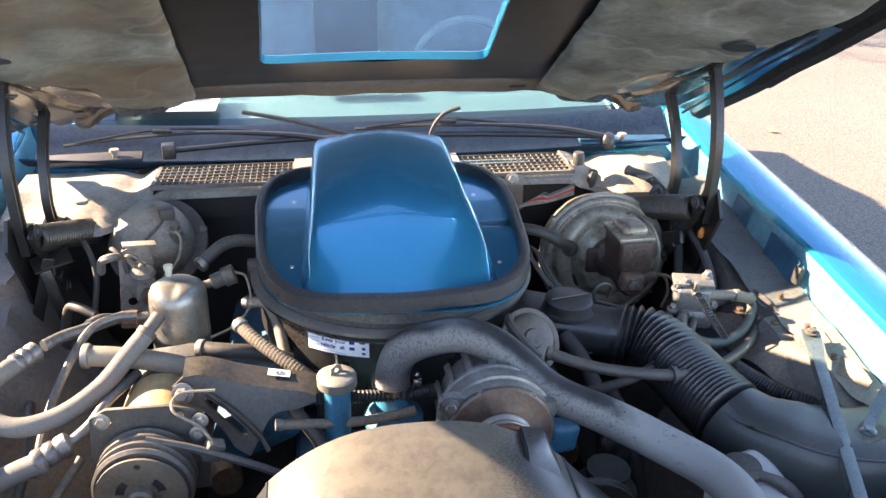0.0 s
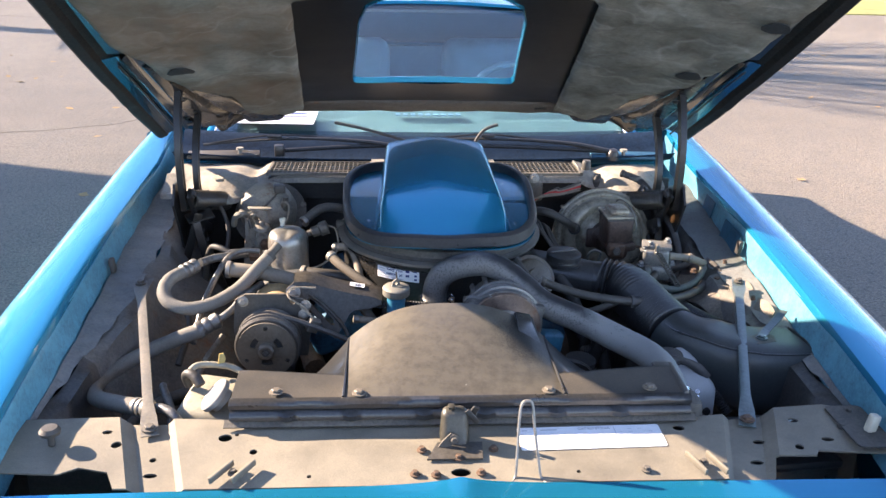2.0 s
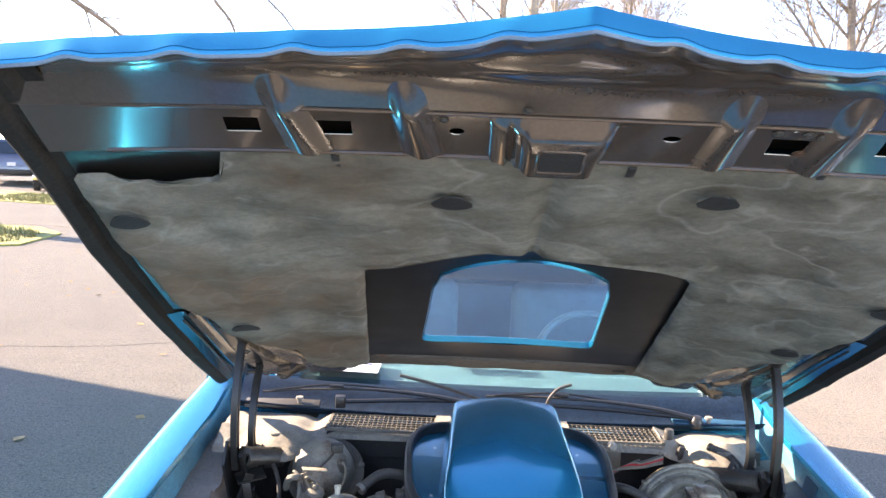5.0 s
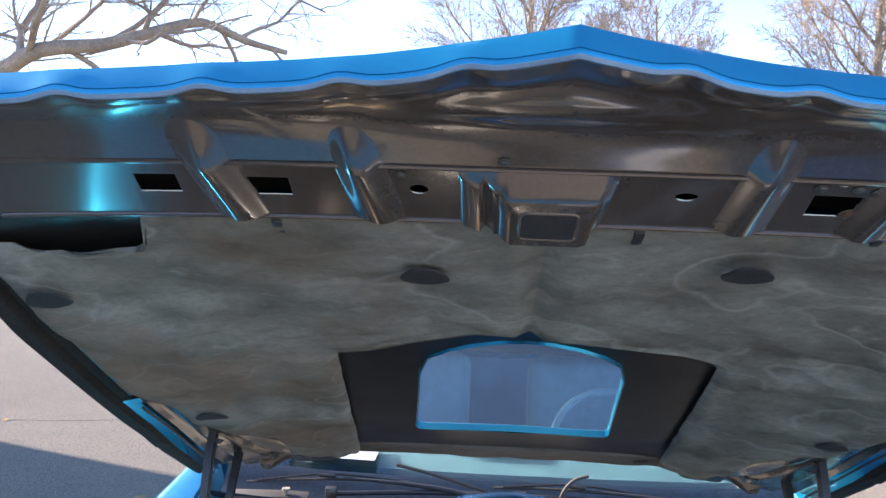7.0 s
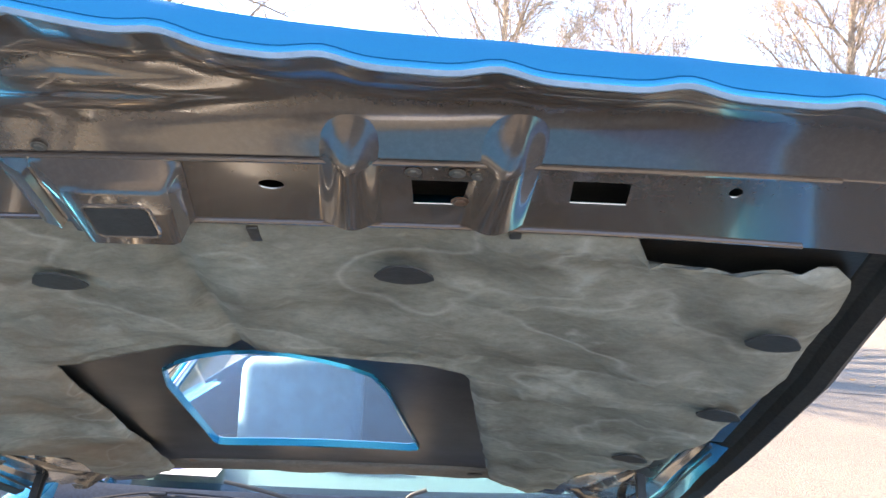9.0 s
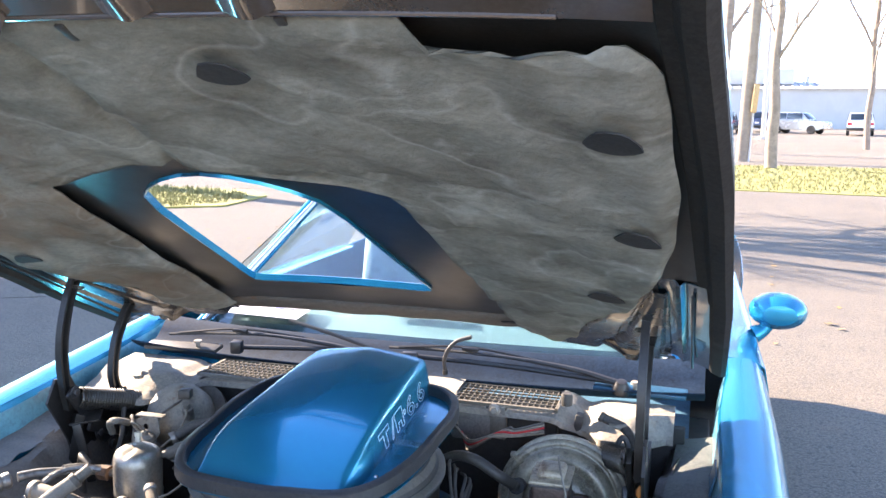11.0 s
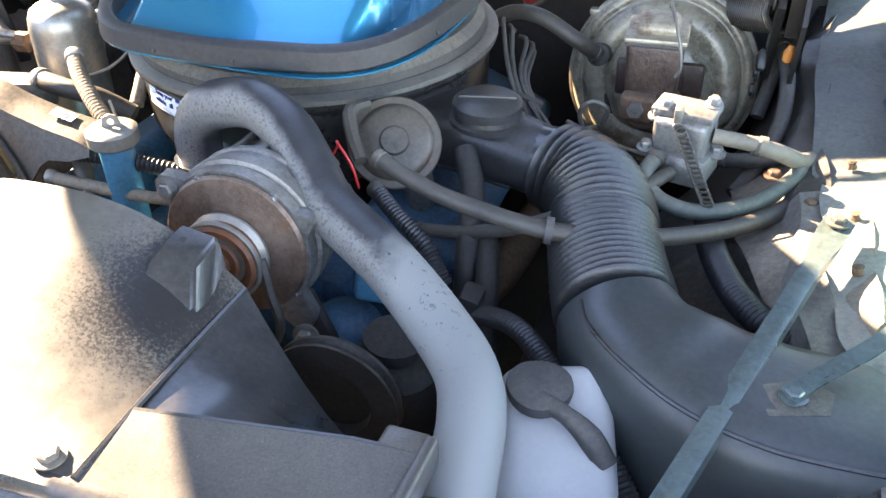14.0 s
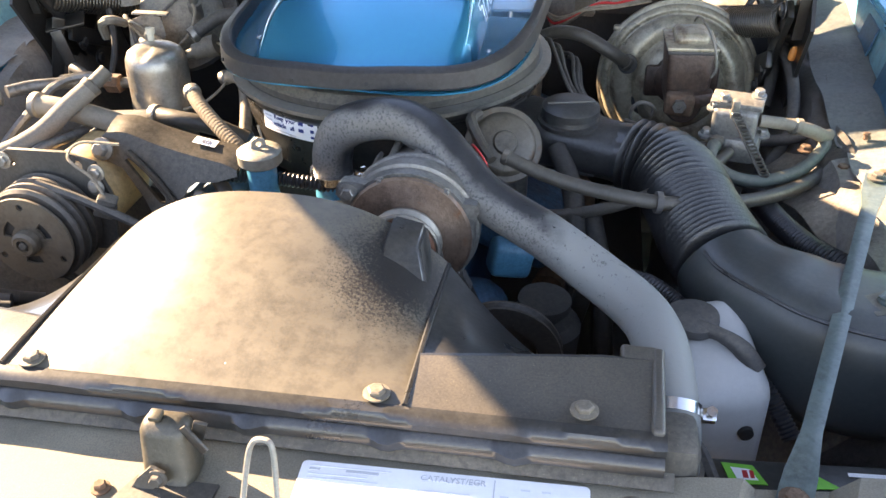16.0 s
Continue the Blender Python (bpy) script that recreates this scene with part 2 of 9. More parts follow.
def pad_material():
    """Grey-green fibre mat with pale creases, brown stains and dark blots."""
    m, n, l, p = nodes_of("fibre insulation mat")
    tc = n.new("ShaderNodeTexCoord").outputs["Object"]
    cloud = noise_of(n, l, tc, 7, 8, 0.68, (0.85, 1.2, 1.2))
    fine = noise_of(n, l, tc, 90, 5, 0.75, (0.8, 1.3, 1.3))
    crease = noise_of(n, l, tc, 9, 7, 0.62, (0.9, 1.5, 1.5))
    fold = noise_of(n, l, tc, 3.6, 2.5, 0.5, (1.0, 1.4, 1.4))
    stain = noise_of(n, l, tc, 3.2, 4, 0.55)
    c = ramp_of(n, l, cloud, [(0.3, (0.105, 0.097, 0.077)), (0.5, (0.208, 0.203, 0.168)), (0.72, (0.33, 0.325, 0.278))])
    k = maths(n, l, "MAXIMUM", ramp_of(n, l, crease, [(0.61, 0.0), (0.68, 0.6)]), ramp_of(n, l, maths(n, l, "ABSOLUTE", maths(n, l, "SUBTRACT", fold, 0.5)), [(0.0, 0.6), (0.018, 0.0)]))
    c = blend(n, l, maths(n, l, "MULTIPLY", k, 0.55), c, (0.46, 0.46, 0.41))
    c = blend(n, l, maths(n, l, "MULTIPLY", ramp_of(n, l, fine, [(0.4, 0.0), (0.7, 1.0)]), 0.35), c, (0.075, 0.075, 0.064))
    sep = n.new("ShaderNodeSeparateXYZ")
    l.new(tc, sep.inputs[0])
    side = ramp_of(n, l, maths(n, l, "ADD", maths(n, l, "MULTIPLY", sep.outputs["X"], -1.0), 0.0), [(0.05, 0.0), (0.45, 1.0)])
    s = maths(n, l, "MULTIPLY", ramp_of(n, l, stain, [(0.42, 0.0), (0.60, 1.0)]), maths(n, l, "MULTIPLY", side, 0.62))
    c = blend(n, l, s, c, (0.21, 0.135, 0.085))
    l.new(c, p.inputs["Base Color"])
    p.inputs["Roughness"].default_value = 0.92
    p.inputs["Specular IOR Level"].default_value = 0.2
    b = n.new("ShaderNodeBump")
    b.inputs["Strength"].default_value, b.inputs["Distance"].default_value = 0.6, 0.012
    l.new(maths(n, l, "ADD", maths(n, l, "ADD", maths(n, l, "MULTIPLY", fine, 0.25), cloud), maths(n, l, "MULTIPLY", maths(n, l, "ABSOLUTE", maths(n, l, "SUBTRACT", fold, 0.5)), 3.0)), b.inputs["Height"])
    l.new(b.outputs["Normal"], p.inputs["Normal"])
    return m


M["hood_pad"] = pad_material()


def hose_material():
    """Radiator hose: black, grey where scuffed, pale with road film on its lower half, dark chips."""
    m, n, l, p = nodes_of("scuffed radiator hose")
    tc = n.new("ShaderNodeTexCoord").outputs["Object"]
    sep = n.new("ShaderNodeSeparateXYZ")
    l.new(tc, sep.inputs[0])
    worn = noise_of(n, l, tc, 16, 6, 0.7)
    chip = noise_of(n, l, tc, 105, 4, 0.7)
    speck = noise_of(n, l, tc, 260, 3, 0.7)
    geo = n.new("ShaderNodeNewGeometry")
    ns = n.new("ShaderNodeSeparateXYZ")
    l.new(geo.outputs["Normal"], ns.inputs[0])
    pos = maths(n, l, "ADD", sep.outputs["X"], maths(n, l, "MULTIPLY", maths(n, l, "SUBTRACT", worn, 0.5), 0.06))
    low = ramp_of(n, l, pos, [(0.300, 0.0), (0.330, 1.0)])
    c = blend(n, l, ramp_of(n, l, worn, [(0.35, 0.0), (0.7, 1.0)]), (0.020, 0.021, 0.024), (0.040, 0.041, 0.043))
    # pale scuffed film on the flank towards the radiator
    flank = maths(n, l, "ADD", maths(n, l, "MULTIPLY", ns.outputs["Y"], -0.55), maths(n, l, "MULTIPLY", ns.outputs["X"], -0.55))
    flank = maths(n, l, "ADD", maths(n, l, "SUBTRACT", flank, maths(n, l, "MULTIPLY", ns.outputs["Z"], 0.35)), maths(n, l, "MULTIPLY", maths(n, l, "SUBTRACT", worn, 0.5), 0.9))
    film = maths(n, l, "MULTIPLY", ramp_of(n, l, flank, [(0.05, 0.0), (0.40, 0.8)]), ramp_of(n, l, speck, [(0.36, 0.25), (0.50, 1.0)]))
    c = blend(n, l, film, c, (0.19, 0.185, 0.17))
    c = blend(n, l, low, c, (0.215, 0.215, 0.20))
    gloss = maths(n, l, "ADD", maths(n, l, "MULTIPLY", maths(n, l, "MAXIMUM", low, film), 0.28), 0.36)
    l.new(gloss, p.inputs["Roughness"])
    band = ramp_of(n, l, maths(n, l, "ABSOLUTE", maths(n, l, "SUBTRACT", pos, 0.30)), [(0.0, 1.0), (0.14, 0.0)])
    k = maths(n, l, "MULTIPLY", ramp_of(n, l, chip, [(0.625, 0.0), (0.64, 1.0)]), band)
    c = blend(n, l, k, c, (0.012, 0.012, 0.012))
    l.new(c, p.inputs["Base Color"])
    b = n.new("ShaderNodeBump")
    b.inputs["Strength"].default_value, b.inputs["Distance"].default_value = 0.25, 0.002
    l.new(maths(n, l, "ADD", worn, chip), b.inputs["Height"])
    l.new(b.outputs["Normal"], p.inputs["Normal"])
    return m


M["hose"] = hose_material()


def ground_material():
    m, n, l, p = nodes_of("worn asphalt")
    tc = n.new("ShaderNodeTexCoord").outputs["Object"]
    big = noise_of(n, l, tc, 0.22, 5, 0.6)
    mid = noise_of(n, l, tc, 3.0, 6, 0.65)
    grit = noise_of(n, l, tc, 62, 5, 0.85)
    v = n.new("ShaderNodeTexVoronoi")
    v.inputs["Scale"].default_value = 120
    l.new(tc, v.inputs["Vector"])
    c = blend(n, l, ramp_of(n, l, big, [(0.35, 0.0), (0.65, 1.0)]), (0.245, 0.197, 0.146), (0.322, 0.262, 0.192))
    c = blend(n, l, maths(n, l, "MULTIPLY", ramp_of(n, l, mid, [(0.4, 0.0), (0.7, 1.0)]), 0.5), c, (0.21, 0.178, 0.14))
    c = blend(n, l, maths(n, l, "MULTIPLY", ramp_of(n, l, grit, [(0.45, 0.0), (0.58, 1.0)]), 0.72), c, (0.085, 0.080, 0.075))
    c = blend(n, l, maths(n, l, "MULTIPLY", ramp_of(n, l, v.outputs["Distance"], [(0.1, 1.0), (0.3, 0.0)]), 0.42), c, (0.52, 0.48, 0.42))
    pebble = noise_of(n, l, tc, 28, 3, 0.7)
    c = blend(n, l, maths(n, l, "MULTIPLY", ramp_of(n, l, pebble, [(0.58, 0.0), (0.66, 1.0)]), 0.7), c, (0.075, 0.07, 0.068))
    l.new(c, p.inputs["Base Color"])
    p.inputs["Roughness"].default_value = 0.92
    p.inputs["Diffuse Roughness"].default_value = 0.7
    b = n.new("ShaderNodeBump")
    b.inputs["Strength"].default_value, b.inputs["Distance"].default_value = 0.75, 0.014
    l.new(maths(n, l, "ADD", maths(n, l, "ADD", grit, pebble), v.outputs["Distance"]), b.inputs["Height"])
    l.new(b.outputs["Normal"], p.inputs["Normal"])
    return m


M["ground"] = ground_material()
M["road"] = M["ground"]
M["concrete"] = surf("concrete walk", (0.42, 0.40, 0.37), 0.85, 0, 0.15, 1.2, 60, bump=0.15)
M["crack"] = surf("gritty crack", (0.10, 0.088, 0.075), 0.9, 0, 0.4, 12, bump=0.3)
M["lawn"] = surf("dry lawn", (0.24, 0.23, 0.06), 0.9, 0, 0.4, 1.5, 25, bump=0.6)
M["grass"] = surf("grass blades", (0.17, 0.165, 0.065), 0.8, 0, 0.5, 1.5, 30, bump=0)
M["bark"] = surf("grey bark", (0.26, 0.205, 0.16), 0.9, 0, 0.35, 4, 40, bump=0.6)
M["twig"] = surf("pale twigs", (0.3, 0.235, 0.175), 0.85, 0, 0.3, 2, 30, bump=0.1)
M["pole"] = surf("weathered pole wood", (0.27, 0.22, 0.17), 0.85, 0, 0.25, 3, 40, bump=0.3)
M["siding"] = surf("pale steel siding", (0.45, 0.46, 0.46), 0.6, 0.1, 0.08, 0.6, 30, bump=0.05)
M["roof_metal"] = surf("grey steel roofing", (0.50, 0.48, 0.46), 0.55, 0.3, 0.12, 0.7, 30, bump=0.05)
M["leaf"] = surf("dry fallen leaf", (0.42, 0.26, 0.11), 0.8, 0, 0.35, 30, bump=0.1, piece=0.6)
M["line"] = surf("worn yellow line", (0.62, 0.50, 0.22), 0.85, 0, 0.3, 20, bump=0.1)
M["car_dark"] = surf("dark car paint", (0.02, 0.025, 0.04), 0.2, 0.2, 0.1, 2, bump=0, coat=1.0)
M["car_silver"] = surf("silver car paint", (0.42, 0.42, 0.42), 0.25, 0.5, 0.08, 2, bump=0, coat=1.0)
M["car_blue"] = surf("grey-blue car paint", (0.08, 0.10, 0.16), 0.25, 0.3, 0.08, 2, bump=0, coat=1.0)
M["car_white"] = surf("white car paint", (0.75, 0.75, 0.75), 0.25, 0, 0.04, 2, bump=0, coat=1.0)
M["car_tan"] = surf("faded truck paint", (0.085, 0.085, 0.095), 0.3, 0.2, 0.1, 2, bump=0, coat=0.6)
M["dark_glass"] = surf("dark car glass", (0.02, 0.03, 0.04), 0.05, 0, 0.1, 3, bump=0, spec=0.8)
M["tail"] = surf("red tail lamp", (0.5, 0.02, 0.03), 0.2, 0, 0.1, bump=0, coat=1.0)
M["lamp_glass"] = surf("clear lamp glass", (0.75, 0.75, 0.72), 0.15, 0.3, 0.05, bump=0, coat=1.0)


# ---- building helpers ----
def V(*a):
    return Vector(a)


def thing(name, at, label, category, group="", kind=""):
    ob = new(name)
    ob.empty_display_size = 0.05
    ob.matrix_basis = Matrix.Translation(at)
    return tagged(ob, label, category, group, kind)


def finish(bm, angle=38):
    bmesh.ops.remove_doubles(bm, verts=bm.verts, dist=1e-5)
    bmesh.ops.recalc_face_normals(bm, faces=bm.faces)
    lim = radians(angle)
    for f in bm.faces:
        f.smooth = True
    for e in bm.edges:
        e.smooth = not (len(e.link_faces) == 2 and e.calc_face_angle(0) > lim)


def part(name, bm, material, parent=None, label="", angle=38):
    """One bmesh as one mesh object, under a thing or under a part; coordinates are the world's."""
    finish(bm, angle)
    me = bpy.data.meshes.new(name)
    bm.to_mesh(me)
    bm.free()
    for m in material if isinstance(material, (list, tuple)) else [material]:
        me.materials.append(m)
    ob = new(name, me)
    if parent is not None:
        ob.parent = parent
        base = parent
        while base.parent is not None:
            base = base.parent
        ob.matrix_parent_inverse = base.matrix_basis.inverted() if parent is base else Matrix()
    if label:
        ob["label"] = label
    return ob


def box(c, s, rot=None, bevel=0.0, bm=None, seg=2, m=None):
    bm = bm or bmesh.new()
    r = bmesh.ops.create_cube(bm, size=1.0)
    vs = r["verts"]
    bmesh.ops.scale(bm, vec=s, verts=vs)
    if bevel:
        es = list({e for v in vs for e in v.link_edges})
        o = bmesh.ops.bevel(bm, geom=es, offset=bevel, segments=seg, affect="EDGES", profile=0.5)
        vs = list({v for f in o["faces"] for v in f.verts} | {v for v in vs if v.is_valid})
    t = m if m is not None else pose(*c, *(rot or (0, 0, 0)))
    bmesh.ops.transform(bm, matrix=t, verts=vs)
    return bm


def frame_of(axis):
    return Vector(axis).normalized().to_track_quat("Z", "Y").to_matrix().to_4x4()


def lathe(profile, at, axis=(0, 0, 1), seg=32, bm=None, wobble=None):
    """Turn (radius, height) pairs about an axis through at."""
    bm = bm or bmesh.new()
    t = Matrix.Translation(at) @ frame_of(axis)
    rings = []
    for r, h in profile:
        if r < 1e-6:
            rings.append([bm.verts.new(t @ V(0, 0, h))])
        else:
            ring = []
            for i in range(seg):
                a = 2 * math.pi * i / seg
                k = r * (wobble(a, h) if wobble else 1.0)
                ring.append(bm.verts.new(t @ V(k * math.cos(a), k * math.sin(a), h)))
            rings.append(ring)
    for a, b in zip(rings, rings[1:]):
        for i in range(seg):
            j = (i + 1) % seg
            q = [a[i % len(a)], a[j % len(a)], b[j % len(b)], b[i % len(b)]]
            q = [v for k, v in enumerate(q) if v not in q[:k]]
            if len(q) > 2:
                bm.faces.new(q)
    for ring in (rings[0], rings[-1]):
        if len(ring) > 2:
            bm.faces.new(ring)
    return bm


def spline(pts, per=8):
    """Catmull-Rom curve through the points."""
    p = [Vector(q) for q in pts]
    p = [p[0] * 2 - p[1]] + p + [p[-1] * 2 - p[-2]]
    out = []
    for i in range(1, len(p) - 2):
        a, b, c, d = p[i - 1], p[i], p[i + 1], p[i + 2]
        for k in range(per):
            t = k / per
            out.append(0.5 * ((2 * b) + (c - a) * t + (2 * a - 5 * b + 4 * c - d) * t * t + (3 * b - a - 3 * c + d) * t ** 3))
    out.append(p[-2])
    return out


def tube(pts, r, seg=12, per=8, bm=None, curve=True, ribs=0, depth=0.0, flat=None):
    """A round hose or rod; r is a number or one radius a point; ribs per metre of corrugation."""
    bm = bm or bmesh.new()
    line = spline(pts, per) if curve and len(pts) > 2 else [Vector(q) for q in pts]
    rs = [r] * len(pts) if not isinstance(r, (list, tuple)) else list(r)
    if ribs:
        length = sum((b - a).length for a, b in zip(line, line[1:]))
        n = max(8, int(length * ribs * 4))
        cum = [0.0]
        for a, b in zip(line, line[1:]):
            cum.append(cum[-1] + (b - a).length)
        res, fr, j = [], [], 0
        for k in range(n + 1):
            s = length * k / n
            while j < len(cum) - 2 and cum[j + 1] < s:
                j += 1
            u = (s - cum[j]) / max(1e-9, cum[j + 1] - cum[j])
            res.append(line[j].lerp(line[j + 1], u))
            fr.append((j + u) / (len(line) - 1))
        line = res
    else:
        fr = [i / (len(line) - 1) for i in range(len(line))]
    tan = [(line[min(i + 1, len(line) - 1)] - line[max(i - 1, 0)]).normalized() for i in range(len(line))]
    nrm = tan[0].orthogonal().normalized()
    rings = []
    for i, (p, t) in enumerate(zip(line, tan)):
        nrm = (nrm - t * nrm.dot(t)).normalized()
        bi = t.cross(nrm)
        x = fr[i] * (len(rs) - 1)
        k = min(int(x), len(rs) - 2)
        rad = rs[k] + (rs[k + 1] - rs[k]) * (x - k)
        if ribs:
            rad += depth * (1, 0.25, -1, 0.25)[i % 4]
        rings.append([bm.verts.new(p + (nrm * math.cos(2 * math.pi * s / seg) + bi * math.sin(2 * math.pi * s / seg)) * rad) for s in range(seg)])
    for a, b in zip(rings, rings[1:]):
        for s in range(seg):
            bm.faces.new((a[s], a[(s + 1) % seg], b[(s + 1) % seg], b[s]))
    bm.faces.new(rings[0])
    bm.faces.new(rings[-1])
    return bm


def sheet(f, us, vs, thick=0.0, bm=None):
    """A surface from f(u, v), given thickness along its normals."""
    bm = bm or bmesh.new()
    g = [[Vector(f(u, v)) for v in vs] for u in us]
    nu, nv = len(us), len(vs)

    def normal(i, j):
        a = g[min(i + 1, nu - 1)][j] - g[max(i - 1, 0)][j]
        b = g[i][min(j + 1, nv - 1)] - g[i][max(j - 1, 0)]
        c = a.cross(b)
        return c.normalized() if c.length > 1e-12 else V(0, 0, 1)

    top = [[bm.verts.new(g[i][j]) for j in range(nv)] for i in range(nu)]
    for i in range(nu - 1):
        for j in range(nv - 1):
            bm.faces.new((top[i][j], top[i + 1][j], top[i + 1][j + 1], top[i][j + 1]))
    if thick:
        low = [[bm.verts.new(g[i][j] - normal(i, j) * thick) for j in range(nv)] for i in range(nu)]
        for i in range(nu - 1):
            for j in range(nv - 1):
                bm.faces.new((low[i][j], low[i][j + 1], low[i + 1][j + 1], low[i + 1][j]))
        rim = [(i, 0) for i in range(nu)] + [(nu - 1, j) for j in range(1, nv)] + [(i, nv - 1) for i in range(nu - 2, -1, -1)] + [(0, j) for j in range(nv - 2, 0, -1)]
        for (a, b), (c, d) in zip(rim, rim[1:] + rim[:1]):
            bm.faces.new((top[a][b], low[a][b], low[c][d], top[c][d]))
    return bm


def steps(a, b, n):
    return [a + (b - a) * i / n for i in range(n + 1)]


def table(x, pairs):
    """Straight interpolation in (x, y) pairs."""
    if x <= pairs[0][0]:
        return pairs[0][1]
    for (a, p), (b, q) in zip(pairs, pairs[1:]):
        if x <= b:
            return p + (q - p) * (x - a) / (b - a)
    return pairs[-1][1]


def plate(outline, thick, m=None, holes=(), bm=None, lift=None, bevel=0.0):
    """A flat panel of an outline in x, y with round or polygonal holes, its top at z = 0 before m; lift(x, y) bends it."""
    bm = bm or bmesh.new()
    tmp = bmesh.new()
    es = []
    for loop in (outline, *holes):
        vs = [tmp.verts.new((x, y, 0)) for x, y in loop]
        es += [tmp.edges.new((a, b)) for a, b in zip(vs, vs[1:] + vs[:1])]
    bmesh.ops.triangle_fill(tmp, edges=es, use_beauty=True, use_dissolve=False)
    bmesh.ops.recalc_face_normals(tmp, faces=tmp.faces)
    ext = bmesh.ops.extrude_face_region(tmp, geom=list(tmp.faces))
    bmesh.ops.translate(tmp, verts=[g for g in ext["geom"] if isinstance(g, bmesh.types.BMVert)], vec=(0, 0, -thick))
    if lift:
        for v in tmp.verts:
            v.co.z += lift(v.co.x, v.co.y)
    if m is not None:
        bmesh.ops.transform(tmp, matrix=m, verts=tmp.verts)
    me = bpy.data.meshes.new("tmp")
    tmp.to_mesh(me)
    tmp.free()
    bm.from_mesh(me)
    bpy.data.meshes.remove(me)
    return bm


def disc(x, y, r, n=14, ry=None):
    return [(x + r * math.cos(2 * math.pi * i / n), y + (ry or r) * math.sin(2 * math.pi * i / n)) for i in range(n)]


def rect(x0, y0, x1, y1, r=0.0, n=4):
    if not r:
        return [(x0, y0), (x1, y0), (x1, y1), (x0, y1)]
    out = []
    for cx, cy, a in ((x1 - r, y1 - r, 0), (x0 + r, y1 - r, 90), (x0 + r, y0 + r, 180), (x1 - r, y0 + r, 270)):
        out += [(cx + r * math.cos(radians(a + 90 * i / n)), cy + r * math.sin(radians(a + 90 * i / n))) for i in range(n + 1)]
    return out


def bolt(parent, at, axis=(0, 0, 1), r=0.009, material=None, name="bolt", h=0.008):
    bm = lathe([(r * 1.5, 0), (r * 1.5, h * 0.25), (r * 1.1, h * 0.35)], at, axis, 16)
    lathe([(r, h * 0.3), (r, h * 0.85), (r * 0.8, h), (0, h)], at, axis, 6, bm)
    return part(name, bm, material or M["rust"], parent, angle=30)


def clampring(parent, at, axis, r, name="hose_clamp", w=0.012):
    bm = lathe([(r, -w / 2), (r + 0.0015, -w / 2), (r + 0.0015, w / 2), (r, w / 2)], at, axis, 28)
    t = Matrix.Translation(at) @ frame_of(axis)
    box((0, 0, 0), (0.016, 0.012, w * 1.1), bevel=0.002, bm=bm, m=t @ pose(r + 0.006, 0, 0))
    lathe([(0.004, -0.012), (0.004, 0.010), (0.0055, 0.011), (0.0055, 0.016), (0, 0.016)], t @ V(r + 0.008, 0, 0), t.to_3x3() @ V(0, 1, 0), 8, bm)
    return part(name, bm, M["chrome"], parent, "bright worm-drive hose clamp")


def writing(parent, text, m, size, material, name="lettering", bold=0.0, depth=0.0004):
    cu = bpy.data.curves.new("lettering", "FONT")
    cu.body, cu.size, cu.extrude, cu.offset, cu.resolution_u = text, size, depth, bold, 3
    tmp = bpy.data.objects.new("lettering", cu)
    me = bpy.data.meshes.new_from_object(tmp)
    bpy.data.objects.remove(tmp)
    me.transform(m)
    me.materials.clear()
    me.materials.append(material)
    ob = new(name, me)
    ob.parent = parent
    base = parent
    while base.parent is not None:
        base = base.parent
    ob.matrix_parent_inverse = base.matrix_basis.inverted() if parent is base else Matrix()
    return ob


def bars(parent, m, rows, material, name="print", h=0.0003):
    """Unreadable print: rows of (x, y, width, height) bars on a plane."""
    bm = bmesh.new()
    for x, y, w, t in rows:
        box((0, 0, 0), (w, t, h), bm=bm, m=m @ pose(x + w / 2, y, h / 2))
    return part(name, bm, material, parent)


# ---- ground and surroundings ----
def rise(y):
    """The lot beyond the verge climbs slightly."""
    return 0.011 * max(0.0, min(60.0, y - 31.0))


def build_ground():
    ys = [-400, -40, 0, 31, 46, 61, 76, 91, 200, 600]
    g = part("ground", sheet(lambda x, y: (x, y, rise(y)), [-400, -100, 0, 100, 400], ys, 0.3), M["ground"])
    tagged(g, "worn grey-tan asphalt with grit and scattered leaves", "ground", kind="structure")


def zt(y):
    """Height of the fender's inner edge along the car."""
    return 0.865 + 0.1 * (y - 0.7) - (0.12 * (y + 0.05) ** 2 if y < -0.05 else 0)


def lip_out(y):
    """How far the fender's inner lip stands out beyond its front end, and how much higher."""
    return table(y, [(-0.1, 0.0), (0.3, 0.012), (0.6, 0.025), (0.8, 0.036), (1.0, 0.043), (1.3, 0.045)]), table(y, [(-0.3, 0.0), (0.0, 0.016), (0.65, 0.016), (1.0, 0.005), (1.4, 0.0)])


